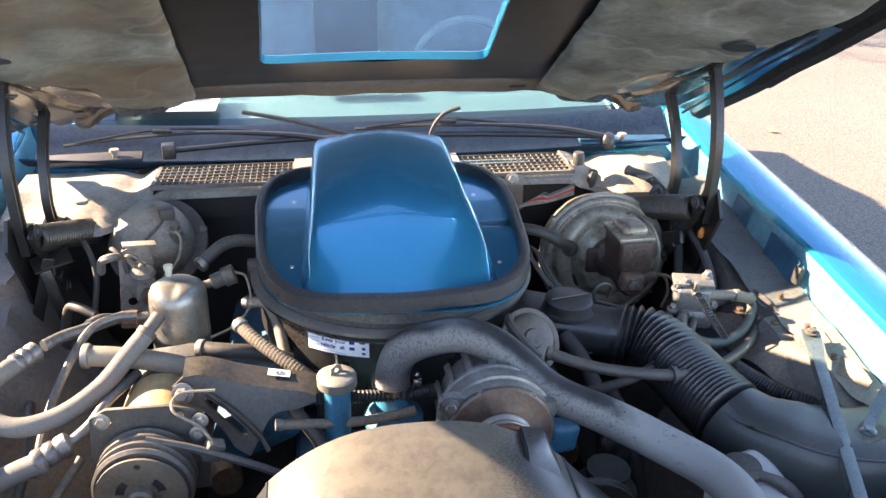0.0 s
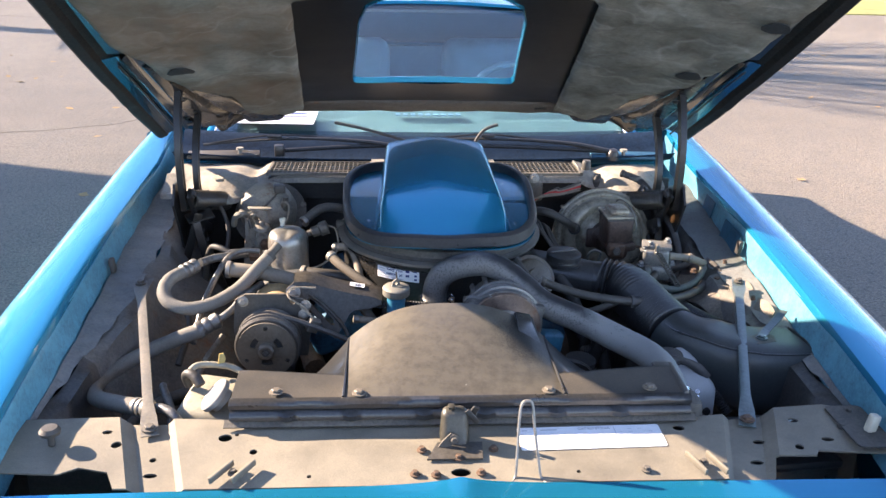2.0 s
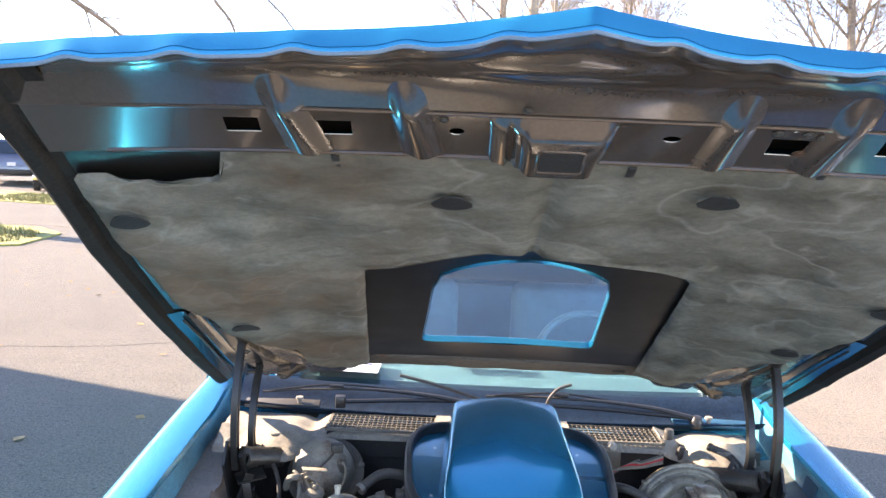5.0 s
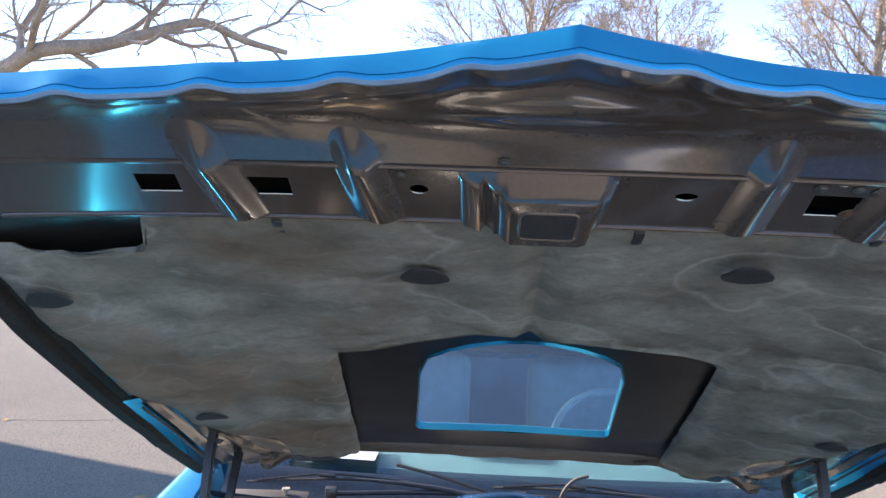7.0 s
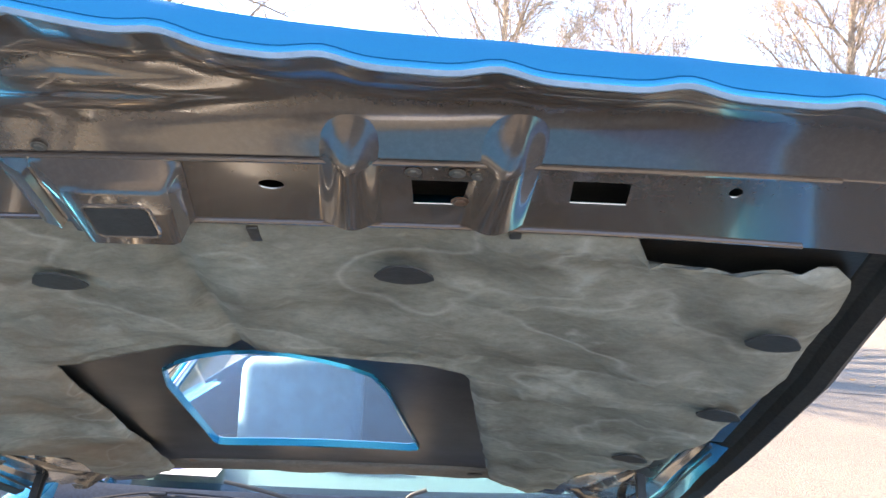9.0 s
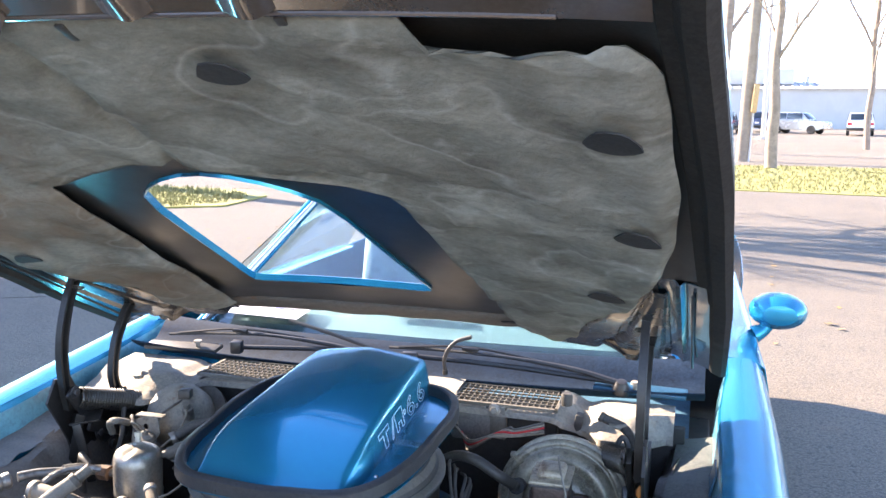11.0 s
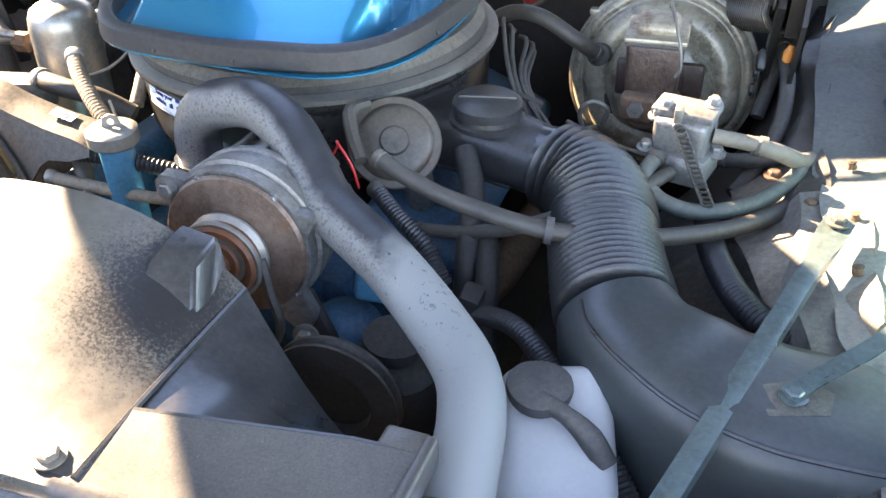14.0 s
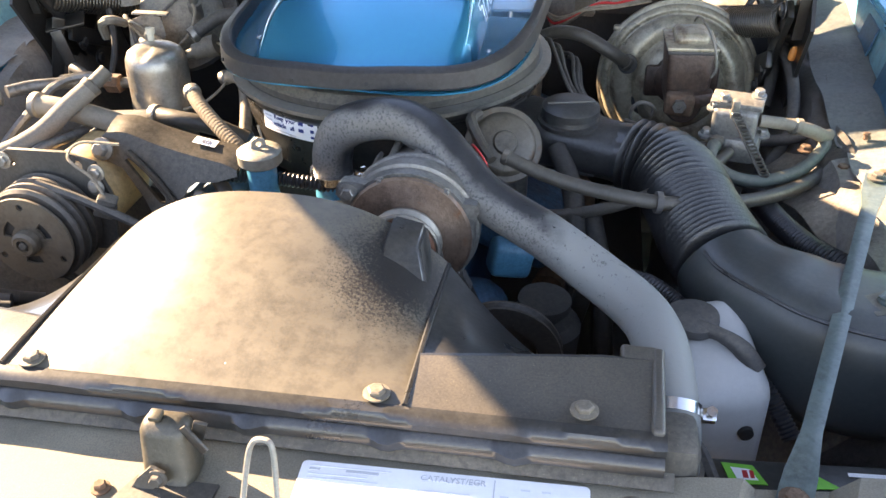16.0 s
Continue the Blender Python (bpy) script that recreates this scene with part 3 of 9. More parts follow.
def build_car_body():
    car = thing("car_body", (0, 1.2, 0.0), "metallic blue two-door coupe body with its engine bay open", "car")
    for s in (-1, 1):
        prof = [(0.770, -0.016), (0.773, -0.006), (0.776, 0.0), (0.79, 0.004), (0.83, 0.009), (0.88, 0.007), (0.912, -0.003), (0.932, -0.022), (0.944, -0.06),
                (0.952, -0.14), (0.950, -0.24), (0.935, -0.38), (0.915, -0.50)]

        def fend(u, k, s=s, prof=prof):
            x, dz = prof[k]
            pinch = 1.0 - 0.05 * max(0, -u - 0.05) ** 1.5 - (0.03 * max(0, u - 1.2) if k > 5 else 0)
            if k < 3:
                x += 0.006 * math.sin(u * 4)
                if u > 1.2:
                    x += (u - 1.2) * 0.06
            ox, oz = lip_out(u)
            w = (1, 1, 1, 1, 0.7, 0.3, 0.1, 0, 0, 0, 0, 0, 0)[k]
            return (s * (x + ox * w) * pinch, u, zt(u) + dz + oz * w)

        f = part("fender", sheet(fend, steps(-0.62, 1.53, 60), range(len(prof)), 0.0015 * -s), M["blue"], car, "metallic blue front fender with sunlit top edge", 30)
        def lip(u, k, s=s):
            x, dz = [(0.756, -0.088), (0.757, -0.080), (0.761, -0.058), (0.766, -0.034), (0.7685, -0.016), (0.7705, -0.012)][k]
            ox, oz = lip_out(u)
            return (s * (x + ox + 0.006 * math.sin(u * 4) + max(0, u - 1.2) * 0.06 + 0.0012 * math.sin(u * 11 + k)) * (1.0 - 0.05 * max(0, -u - 0.05) ** 1.5), u, zt(u) + dz + oz * k / 5)
        part("inner_lip", sheet(lip, steps(-0.62, 1.53, 80), range(6), 0.0015 * -s), M["blue_inner"], f, "pale teal-blue inside of the fender lip, reflection painted in")
        for y0, y1 in ((0.70, 0.82), (0.93, 1.0)) if s > 0 else ():
            bm = sheet(lambda u, v, s=s: (s * (0.752 + lip_out(y0)[0] + 0.012 * v), y0 + (y1 - y0) * u, zt(y0 + (y1 - y0) * u) - 0.066 + 0.050 * v), steps(0, 1, 4), steps(0, 1, 3), 0.003 * s)
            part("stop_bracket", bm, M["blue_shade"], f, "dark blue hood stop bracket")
        # wavy spot-welded flange between fender and inner fender
        def flange(u, v, s=s):
            inner = table(u, [(0.0, 0.765), (0.12, 0.76), (0.3, 0.735), (0.5, 0.708), (0.9, 0.712), (1.2, 0.735)])
            outer = 0.760 + lip_out(u)[0]
            x = outer + (inner - outer) * v
            wave = 0.0018 * math.sin(u * 95) * (0.3 + v) + 0.002 * math.sin(u * 37 + s)
            if u > 0.64 and s > 0:
                wave = 0.005 * max(-0.4, math.sin(u * 34)) + 0.003 * math.sin(u * 13 + v * 3)
                return (s * (x - 0.010 * v), u, zt(u) - 0.060 - 0.012 * v + wave)
            return (s * (x + 0.0025 * math.sin(u * 60) * v), u, zt(u) - 0.060 - 0.012 * v + wave)
        part("flange", sheet(flange, steps(0.02, 0.64, 60), steps(0, 1, 4), 0.002 * s), M["flange"], f, "dusty wavy spot-welded flange")
        part("flange", sheet(flange, steps(0.64, 1.2, 60), steps(0, 1, 8), 0.002 * s), M["ledge"] if s > 0 else M["flange"], f, "grey-teal dusty inner ledge" if s > 0 else "dusty wavy spot-welded flange")
        for y in (0.60 if s < 0 else 0.685,):
            bm = box((0, 0, 0), (0.012, 0.022, 0.036), bevel=0.004, m=pose(s * (0.752 + lip_out(y)[0]), y, zt(y) - 0.035, 0, s * 8, 0))
            part("rubber_stop", bm, M["rubber_dusty"], f, "small grey rubber hood stop")
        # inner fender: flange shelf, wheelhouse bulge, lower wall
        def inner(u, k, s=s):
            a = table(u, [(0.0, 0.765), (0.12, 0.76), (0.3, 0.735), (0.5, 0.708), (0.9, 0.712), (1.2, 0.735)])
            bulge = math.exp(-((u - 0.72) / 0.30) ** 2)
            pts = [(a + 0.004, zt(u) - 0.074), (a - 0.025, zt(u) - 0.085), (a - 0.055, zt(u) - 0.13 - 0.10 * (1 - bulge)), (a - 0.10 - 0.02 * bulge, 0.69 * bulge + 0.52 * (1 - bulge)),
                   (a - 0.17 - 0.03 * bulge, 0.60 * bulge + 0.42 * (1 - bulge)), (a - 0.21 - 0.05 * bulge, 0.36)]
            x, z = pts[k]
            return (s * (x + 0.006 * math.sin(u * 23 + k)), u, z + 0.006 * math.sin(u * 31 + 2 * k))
        # front stretch in black: the shade beside the radiator is put into its colour
        part("inner_fender", sheet(inner, steps(0.06, 0.26, 8), range(6), 0.002 * s), M["liner"], car, "inner panel beside the radiator, blackened as painted shade", 50)
        part("inner_fender", sheet(inner, steps(0.26, 0.62, 14), range(6), 0.002 * s), M["inner"], car, "grey dusty inner fender panel", 50)
        part("inner_fender", sheet(inner, steps(0.62, 1.16, 22), range(6), 0.002 * s), M["liner"] if s > 0 else M["inner"], car, "oily black wheelhouse panel" if s > 0 else "grey dusty wheelhouse panel", 50)
    # header panel in front of the radiator support, with a raised centre crease
    def header(x, v):
        y = -0.170 - 0.40 * v
        crease = 0.012 * math.exp(-abs(x) / 0.05) + 0.006 * math.exp(-abs(x) / 0.25)
        edge = -0.020 * (abs(x) / 0.8) ** 4
        return (x, y - 0.055 * math.exp(-abs(x) / 0.35) * v, 0.728 + crease + edge * (0.2 + v) - 0.03 * v - 0.10 * v * v)
    h = part("header_panel", sheet(header, [-0.80 + 1.6 * i / 64 for i in range(65)], [0, 0.02, 0.05, 0.12, 0.22, 0.35, 0.5, 0.7, 0.85, 1.0], -0.002), M["blue"], car, "blue header panel with a centre crease")
    part("header_lip", sheet(lambda x, v: (x, -0.171 + 0.004 * v, 0.7275 + 0.012 * math.exp(-abs(x) / 0.05) + 0.006 * math.exp(-abs(x) / 0.25) - 0.004 * (abs(x) / 0.8) ** 4 - 0.035 * v), steps(-0.79, 0.79, 48), [0, 1], 0.002), M["blue_dusty"], h)
    # firewall, cowl
    fw = part("firewall", box((0, 1.17, 0.60), (1.48, 0.02, 0.56), bevel=0.004), M["deep"], car, "dark firewall behind the engine")
    def front_edge(x):
        return table(abs(x), [(0.0, 1.112), (0.42, 1.105), (0.47, 1.10), (0.50, 1.075), (0.53, 1.02), (0.56, 0.985), (0.62, 0.98), (0.66, 1.0), (0.70, 1.04), (0.76, 1.04)])
    def cowl(x, v):
        y0 = front_edge(x) + (0.08 if x > 0.52 else 0.08 * max(0.0, (x - 0.47) / 0.05))
        y = y0 + (1.255 - y0) * v
        z = 0.893 + 0.022 * min(1, v * 2.2) + 0.010 * math.exp(-((v - 0.25) / 0.2) ** 2) * math.exp(-((abs(x) - 0.60) / 0.08) ** 2)
        z += (0.006 * noise.noise(V(x * 9, y * 14, 2)) + 0.004 * noise.noise(V(x * 26, y * 30, 5))) * min(1, v * 6) * min(1, (1 - v) * 5)
        if abs(x) > 0.47:
            z += 0.010 * math.sin(min(1, max(0, (v - 0.30) / 0.25)) * math.pi) - 0.010 * math.exp(-((abs(x) - 0.52) / 0.025) ** 2) * min(1, v * 3)
        z -= 0.030 * min(1, max(0, (abs(x) - 0.45) / 0.06)) * (1 - 0.5 * v)
        if v == 0:
            z -= 0.012
        return (x, y, z)
    ys = [0, 0.02, 0.08, 0.16, 0.25, 0.34, 0.45, 0.58, 0.72, 0.86, 1.0]
    # three fields, leaving the two grille openings free
    for a, b in ((-0.77, -0.475), (-0.175, 0.205), (0.455, 0.715)):
        part("cowl_panel", sheet(cowl, steps(a, b, 34), ys, 0.003), M["cowl"], car, "dust-covered beige cowl panel")
    for a, b in ((-0.475, -0.175), (0.205, 0.455)):
        part("cowl_panel", sheet(cowl, steps(a, b, 14), [0, 0.02, 0.08, 0.13], 0.003), M["cowl"], car, "dust-covered beige cowl panel")
        n = 22 if b - a > 0.28 else 18
        bm = bmesh.new()
        for i in range(n + 1):
            x = a + (b - a) * i / n
            box((x, 1.185, 0.905), (0.0020, 0.136, 0.005), bm=bm)
        for j in range(7):
            box(((a + b) / 2, 1.121 + 0.0213 * j, 0.907), (b - a, 0.0020, 0.004), bm=bm)
        for j in (1.117, 1.253):
            box(((a + b) / 2, j, 0.905), (b - a + 0.006, 0.008, 0.008), bm=bm)
        for i in (a, b):
            box((i, 1.185, 0.905), (0.008, 0.144, 0.008), bm=bm)
        part("cowl_grille", bm, M["grille"], car, "pale metal mesh grille of the air inlet")
        part("plenum", box(((a + b) / 2, 1.195, 0.855), (b - a, 0.12, 0.06)), M["deep"], car)
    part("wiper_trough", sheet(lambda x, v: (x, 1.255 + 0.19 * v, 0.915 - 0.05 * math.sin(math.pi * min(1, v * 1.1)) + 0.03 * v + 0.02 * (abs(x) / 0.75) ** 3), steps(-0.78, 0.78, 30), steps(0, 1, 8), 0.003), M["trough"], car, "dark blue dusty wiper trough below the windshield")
    for s in (-1, 1):
        bm = box((s * 0.63, 1.285, 0.922), (0.22, 0.050, 0.012), (6, 0, s * -5), 0.004)
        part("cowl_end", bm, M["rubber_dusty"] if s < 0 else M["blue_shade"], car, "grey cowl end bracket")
    # windshield, pillars, roof, doors, screen frame
    def wind(u, v):
        x = u * (0.70 - 0.13 * v)
        bow = 0.07 * u * u
        return (x, 1.435 + bow + 0.70 * v, 0.935 + 0.365 * v + 0.02 * (1 - u * u) * v)
    w = part("windshield", sheet(wind, steps(-1, 1, 24), steps(0, 1, 10), 0.004), M["glass"], car, "raked clear windshield glass")
    w.visible_shadow = False
    for s in (-1, 1):
        bm = tube([(s * 0.715, 1.50, 0.925), (s * 0.650, 1.83, 1.105), (s * 0.598, 2.10, 1.265), (s * 0.570, 2.22, 1.305), (s * 0.55, 2.45, 1.318), (s * 0.55, 2.9, 1.30), (s * 0.62, 3.5, 1.0)], 0.020, 10)
        part("pillar", bm, M["blue"], car, "blue windshield pillar and roof rail")
        bm = tube([(s * 0.690, 1.49, 0.945), (s * 0.632, 1.81, 1.12), (s * 0.580, 2.09, 1.275)], 0.010, 8)
        part("pillar_trim", bm, M["chrome"], car, "bright windshield trim")
        def door(u, v, s=s):
            y = 1.535 + 1.35 * u
            prof = [(0.80, 0.955), (0.90, 0.952), (0.93, 0.93), (0.945, 0.85), (0.95, 0.72), (0.945, 0.55), (0.92, 0.35)]
            x, z = prof[v]
            return (s * (x - 0.03 * max(0, u)), y, z + 0.02 * u)
        part("door", sheet(door, steps(0, 1, 12), range(7), 0.003 * -s), M["blue"], car, "blue door with a gloss reflecting the lot")
        dw = part("door_glass", sheet(lambda u, v, s=s: (s * (0.80 - 0.20 * v), 1.62 + 0.50 * v + (1.2 - 0.5 * v) * u, 0.955 + 0.33 * v), steps(0, 1, 6), steps(0, 1, 4), 0.004), M["glass"], car)
        dw.visible_shadow = False
        # door mirror
        mir = lathe([(0.0, -0.055), (0.035, -0.05), (0.056, -0.02), (0.062, 0.02), (0.06, 0.05), (0.0, 0.05)], (s * 0.985, 1.90, 1.005), (0, 1, 0), 20)
        bmesh.ops.scale(mir, vec=(1.35, 1.0, 0.85), verts=mir.verts, space=Matrix.Translation((-s * 0.985, -1.90, -1.005)))
        tube([(s * 0.92, 1.89, 0.935), (s * 0.945, 1.895, 0.95), (s * 0.965, 1.90, 0.975)], [0.028, 0.02, 0.018], 10, bm=mir)
        part("door_mirror", mir, M["blue"], car, "blue teardrop door mirror")
    part("roof", sheet(lambda u, v: (u * 0.565, 2.13 + 0.92 * v, 1.298 + 0.030 * (1 - u * u) + 0.02 * math.sin(math.pi * v)), steps(-1, 1, 14), steps(0, 1, 8), 0.012), M["blue"], car, "blue roof panel")
    part("rear_body", sheet(lambda u, v: (u * (0.60 + 0.33 * min(1, 2 * v)), 3.0 + 1.5 * v, table(v, [(0, 1.295), (0.35, 1.0), (1, 0.90)]) + 0.01 * (1 - u * u)), steps(-1, 1, 12), steps(0, 1, 12), 0.01), M["blue"], car, "blue rear quarter and trunk lid")
    for s in (-1, 1):
        part("quarter_panel", sheet(lambda u, v, s=s: (s * (0.93 - 0.02 * v + 0.02 * math.sin(3 * u)), 2.88 + 1.65 * u, 0.93 - 0.60 * v), steps(0, 1, 10), steps(0, 1, 5), 0.004 * -s), M["blue"], car)
    part("tail_panel", box((0, 4.52, 0.62), (1.78, 0.04, 0.58), bevel=0.02), M["blue"], car)
    # underbody closes the bay from below
    part("underbody", box((0, 1.95, 0.30), (1.66, 5.1, 0.05), bevel=0.01), M["deep"], car, "dark underbody below the engine")
    part("front_panel", box((0, -0.56, 0.50), (1.56, 0.04, 0.30), bevel=0.02), M["black"], car)
    for s in (-1, 1):
        part("chassis_rail", box((s * 0.42, 0.5, 0.40), (0.09, 1.3, 0.10), bevel=0.012), M["deep"], car)
        for y in (0.45, 3.2):
            wb = lathe([(0.20, -0.10), (0.31, -0.10), (0.33, -0.08), (0.33, 0.08), (0.31, 0.10), (0.20, 0.10)], (s * 0.80, y, 0.33), (1, 0, 0), 32)
            wh = part("wheel", wb, M["tyre"], car, "black tyre on a dark rim")
            part("rim", lathe([(0.0, 0.06), (0.19, 0.07), (0.20, 0.09), (0.20, -0.09), (0, -0.09)], (s * 0.80, y, 0.33), (s, 0, 0), 24), M["steel"], wh)
    part("floor_pan", box((0, 2.6, 0.42), (1.5, 2.3, 0.04)), M["seat"], car)
    # dashboard
    def dash(x, v):
        y = 1.50 + 0.36 * v
        z = 0.945 + 0.045 * math.sin(min(1, v * 1.3) * math.pi / 2) - (0.10 * max(0, v - 0.85) / 0.15) + 0.006 * math.exp(-((v - 0.42) / 0.06) ** 2)
        for c, w in ((-0.42, 0.16), (0.42, 0.16)):
            if abs(x - c) < w:
                z -= 0.008 * math.exp(-((v - 0.30) / 0.045) ** 2)
        return (x, y + 0.04 * (x / 0.7) ** 2, z)
    d = part("dashboard", sheet(dash, steps(-0.68, 0.68, 60), steps(0, 1, 40), 0.02), M["dash"], car, "teal vinyl dashboard top")
    bm = bmesh.new()
    for i in range(9):
        box((-0.09 + 0.026 * i, 1.60, 0.985), (0.017, 0.035, 0.004), bm=bm)
    part("defroster_vent", bm, M["seat"], d, "dark defroster slots")
    part("dash_face", box((0, 1.88, 0.86), (1.36, 0.04, 0.22), bevel=0.02), M["seat"], d)
    sw = tube([(0.37 + 0.185 * math.cos(a), 2.04 + 0.05 * math.sin(a), 0.92 + 0.17 * math.sin(a)) for a in steps(0, 2 * math.pi, 24)], 0.013, 8)
    for a in (200, 340, 270):
        tube([(0.37, 2.03, 0.90), (0.37 + 0.18 * math.cos(radians(a)), 2.04 + 0.05 * math.sin(radians(a)), 0.92 + 0.17 * math.sin(radians(a)))], 0.012, 6, bm=sw)
    lathe([(0.05, -0.02), (0.045, 0.02), (0, 0.03)], (0.37, 2.0, 0.90), (0, -1, 0.3), 16, sw)
    part("steering_wheel", sw, M["seat"], car, "blue steering wheel")
    for s in (-1, 1):
        part("seat", box((s * 0.37, 2.62, 0.82), (0.50, 0.16, 0.62), (-14, 0, 0), 0.06, seg=4), M["seat"], car, "blue bucket seat back")
    part("rear_bulkhead", box((0, 3.25, 0.72), (1.3, 0.05, 0.6)), M["seat"], car)
    part("headlining", box((0, 2.58, 1.285), (1.05, 0.85, 0.01)), M["headliner"], car)
    # sheet of paper behind the windshield
    pp = thing("paper_notice", (-0.49, 1.56, 0.965), "greyed printed notice lying on the dashboard", "paper")
    mm = pose(-0.50, 1.55, 0.987, 8, 0, -4)
    part("sheet", box((0, 0, 0), (0.27, 0.14, 0.0008), m=mm), M["ink_pale"], pp)
    bars(pp, mm @ pose(0, 0, 0.0006), [(-0.10, 0.03, 0.20, 0.012), (0.02, 0.0, 0.09, 0.010), (-0.08, -0.035, 0.12, 0.006)], M["ink_blue"])
    # cowl stubs and small hardware
    for x, y, z, r, h, nm in ((0.475, 1.145, 0.913, 0.013, 0.028, "vent_stub"), (-0.58, 1.28, 0.915, 0.006, 0.03, "washer_nozzle"), (0.62, 1.27, 0.915, 0.006, 0.03, "washer_nozzle"), (-0.60, 1.04, 0.905, 0.012, 0.012, "screw_clip"), (0.60, 1.05, 0.905, 0.01, 0.01, "screw_clip")):
        bm = lathe([(r, 0), (r * 1.05, h * 0.75), (r * (1.0 if nm == "vent_stub" else 2.0), h * 0.8), (r * (0.9 if nm == "vent_stub" else 1.8), h), (0, h)], (x, y, z), (0, 0, 1), 16)
        part(nm, bm, M["rubber_dusty"] if nm == "vent_stub" else M["cowl"], car)
    return car


def build_support():
    sup = thing("radiator_support", (0, -0.06, 0.72), "wide radiator support panel under tan dust with holes and bolts", "car part")
    holes = [disc(-0.404, -0.036, 0.012, 14, 0.010), disc(-0.385, -0.028, 0.004, 8), disc(0.002, -0.137, 0.017, 16, 0.010), disc(0.405, -0.028, 0.011, 14, 0.008), disc(-0.61, -0.02, 0.009, 12, 0.006), disc(-0.585, -0.055, 0.009, 12),
             disc(-0.52, -0.075, 0.006, 10), disc(-0.515, -0.115, 0.012, 10, 0.006), disc(0.62, -0.02, 0.010, 12, 0.007), disc(0.545, -0.055, 0.011, 12, 0.006), disc(0.60, -0.095, 0.008, 12), disc(0.52, -0.11, 0.012, 12, 0.006), disc(0.66, -0.075, 0.012, 12, 0.006),
             disc(-0.35, -0.075, 0.007, 10), disc(0.20, -0.14, 0.004, 8), disc(-0.25, -0.14, 0.004, 8)]
    out = [(-0.765, 0.025), (-0.60, 0.030), (-0.50, 0.028), (-0.42, 0.022), (-0.36, 0.000), (0.40, -0.002), (0.46, 0.010), (0.55, 0.020), (0.70, 0.035), (0.765, 0.010), (0.765, -0.115),
           (0.72, -0.113), (0.63, -0.105), (0.62, -0.118), (0.55, -0.115), (0.53, -0.165), (-0.56, -0.165), (-0.58, -0.125), (-0.63, -0.112), (-0.66, -0.128), (-0.765, -0.120)]

    def lift(x, y):
        z = 0.743 + 0.10 * (y + 0.02) if y < -0.02 else 0.743
        # sunk channel under the foot of each brace, raised pads outside it
        a = abs(x)
        inner = min(1, max(0, (a - 0.504 + 0.30 * (0.02 - y)) / 0.012))
        outer = min(1, max(0, (a - 0.578 + 0.33 * (0.02 - y)) / 0.022))
        return z - 0.013 * inner * (1 - outer) + (0.004 if x < 0 else 0.006) * outer
    # dense enough to bend: cut along ridge lines
    bm = plate(out, 0.003, None, holes)
    for x, slant in ((0.504, 0.30), (0.516, 0.30), (0.578, 0.33), (0.600, 0.33)):
        for s in (-1, 1):
            bmesh.ops.bisect_plane(bm, geom=list(bm.verts) + list(bm.edges) + list(bm.faces), plane_co=(s * x, 0.02, 0), plane_no=(1, -s * slant, 0))
    bmesh.ops.bisect_plane(bm, geom=list(bm.verts) + list(bm.edges) + list(bm.faces), plane_co=(0, -0.02, 0), plane_no=(0, 1, 0))
    for v in bm.verts:
        v.co.z += lift(v.co.x, v.co.y)
    part("panel", bm, M["support"], sup, "tan dusty pressed panel", 20)
    part("rear_drop", sheet(lambda x, v: (x, 0.004, 0.727 - 0.25 * v), steps(-0.77, 0.77, 4), [0, 1], 0.003), M["black_dusty"], sup)
    # folded tabs
    for x, y in ((-0.374, -0.140), (0.418, -0.140)):
        bm = bmesh.new()
        for d in (-0.018, 0.018):
            box((x + d, y, 0.744), (0.006, 0.056, 0.012), (5, 0, -34 if x < 0 else 20), 0.002, bm=bm)
        part("bracket", bm, M["support"], sup, "small folded bracket with a bolt")
    for x, y, z in ((-0.374, -0.136, 0.737), (0.416, -0.132, 0.737), (0.0, -0.105, 0.737), (-0.062, -0.082, 0.739), (0.062, -0.083, 0.739), (-0.075, -0.142, 0.732), (-0.04, -0.145, 0.732), (0.035, -0.143, 0.733), (0.315, -0.142, 0.732), (0.70, -0.045, 0.748), (0.735, -0.105, 0.746), (0.735, 0.0, 0.752)):
        bolt(sup, (x, y, z), r=0.0058, material=M["black_dusty"] if abs(x) > 0.3 else M["rust"])
    part("corner_plate", plate(rect(0.695, -0.118, 0.765, 0.02, 0.012), 0.003, Matrix.Translation((0, 0, 0.7545)), bm=None), M["black_dusty"], sup)
    # rubber bump stops
    bm = lathe([(0.006, 0), (0.006, 0.02), (0.017, 0.022), (0.018, 0.028), (0.013, 0.034), (0, 0.035)], (-0.692, -0.055, 0.746), (0, 0, 1), 18)
    part("bump_stop", bm, M["rubber_dusty"], sup, "round rubber hood bump stop")
    part("bump_stop", box((0.742, -0.065, 0.765), (0.018, 0.016, 0.042), (0, 12, 10), 0.004), M["cream"], sup, "pale rubber hood bump stop")
    # printed emission sheet
    lab = thing("emission_label", (0.24, -0.05, 0.742), "white printed emission label stuck to the dusty panel", "label")
    mm = pose(0.24, -0.052, 0.7415, 5.5, 0, 1.5)
    part("sheet", plate(rect(-0.130, -0.031, 0.130, 0.031, 0.005), 0.0008, mm), M["paper"], lab)
    writing(lab, "CATALYST/EGR", mm @ pose(-0.020, 0.0205, 0.0004), 0.0085, M["ink_pale"])
    rows = [(-0.122, 0.026 - 0.0045 * i, 0.075 - 0.01 * ((i * 7) % 4), 0.0013) for i in range(10)] + [(-0.020, 0.014 - 0.0042 * i, 0.062 - 0.008 * ((i * 5) % 3), 0.0012) for i in range(9)]
    rows += [(0.052 + 0.018 * (i % 4), 0.02 - 0.009 * (i // 4), 0.008, 0.002) for i in range(16)]
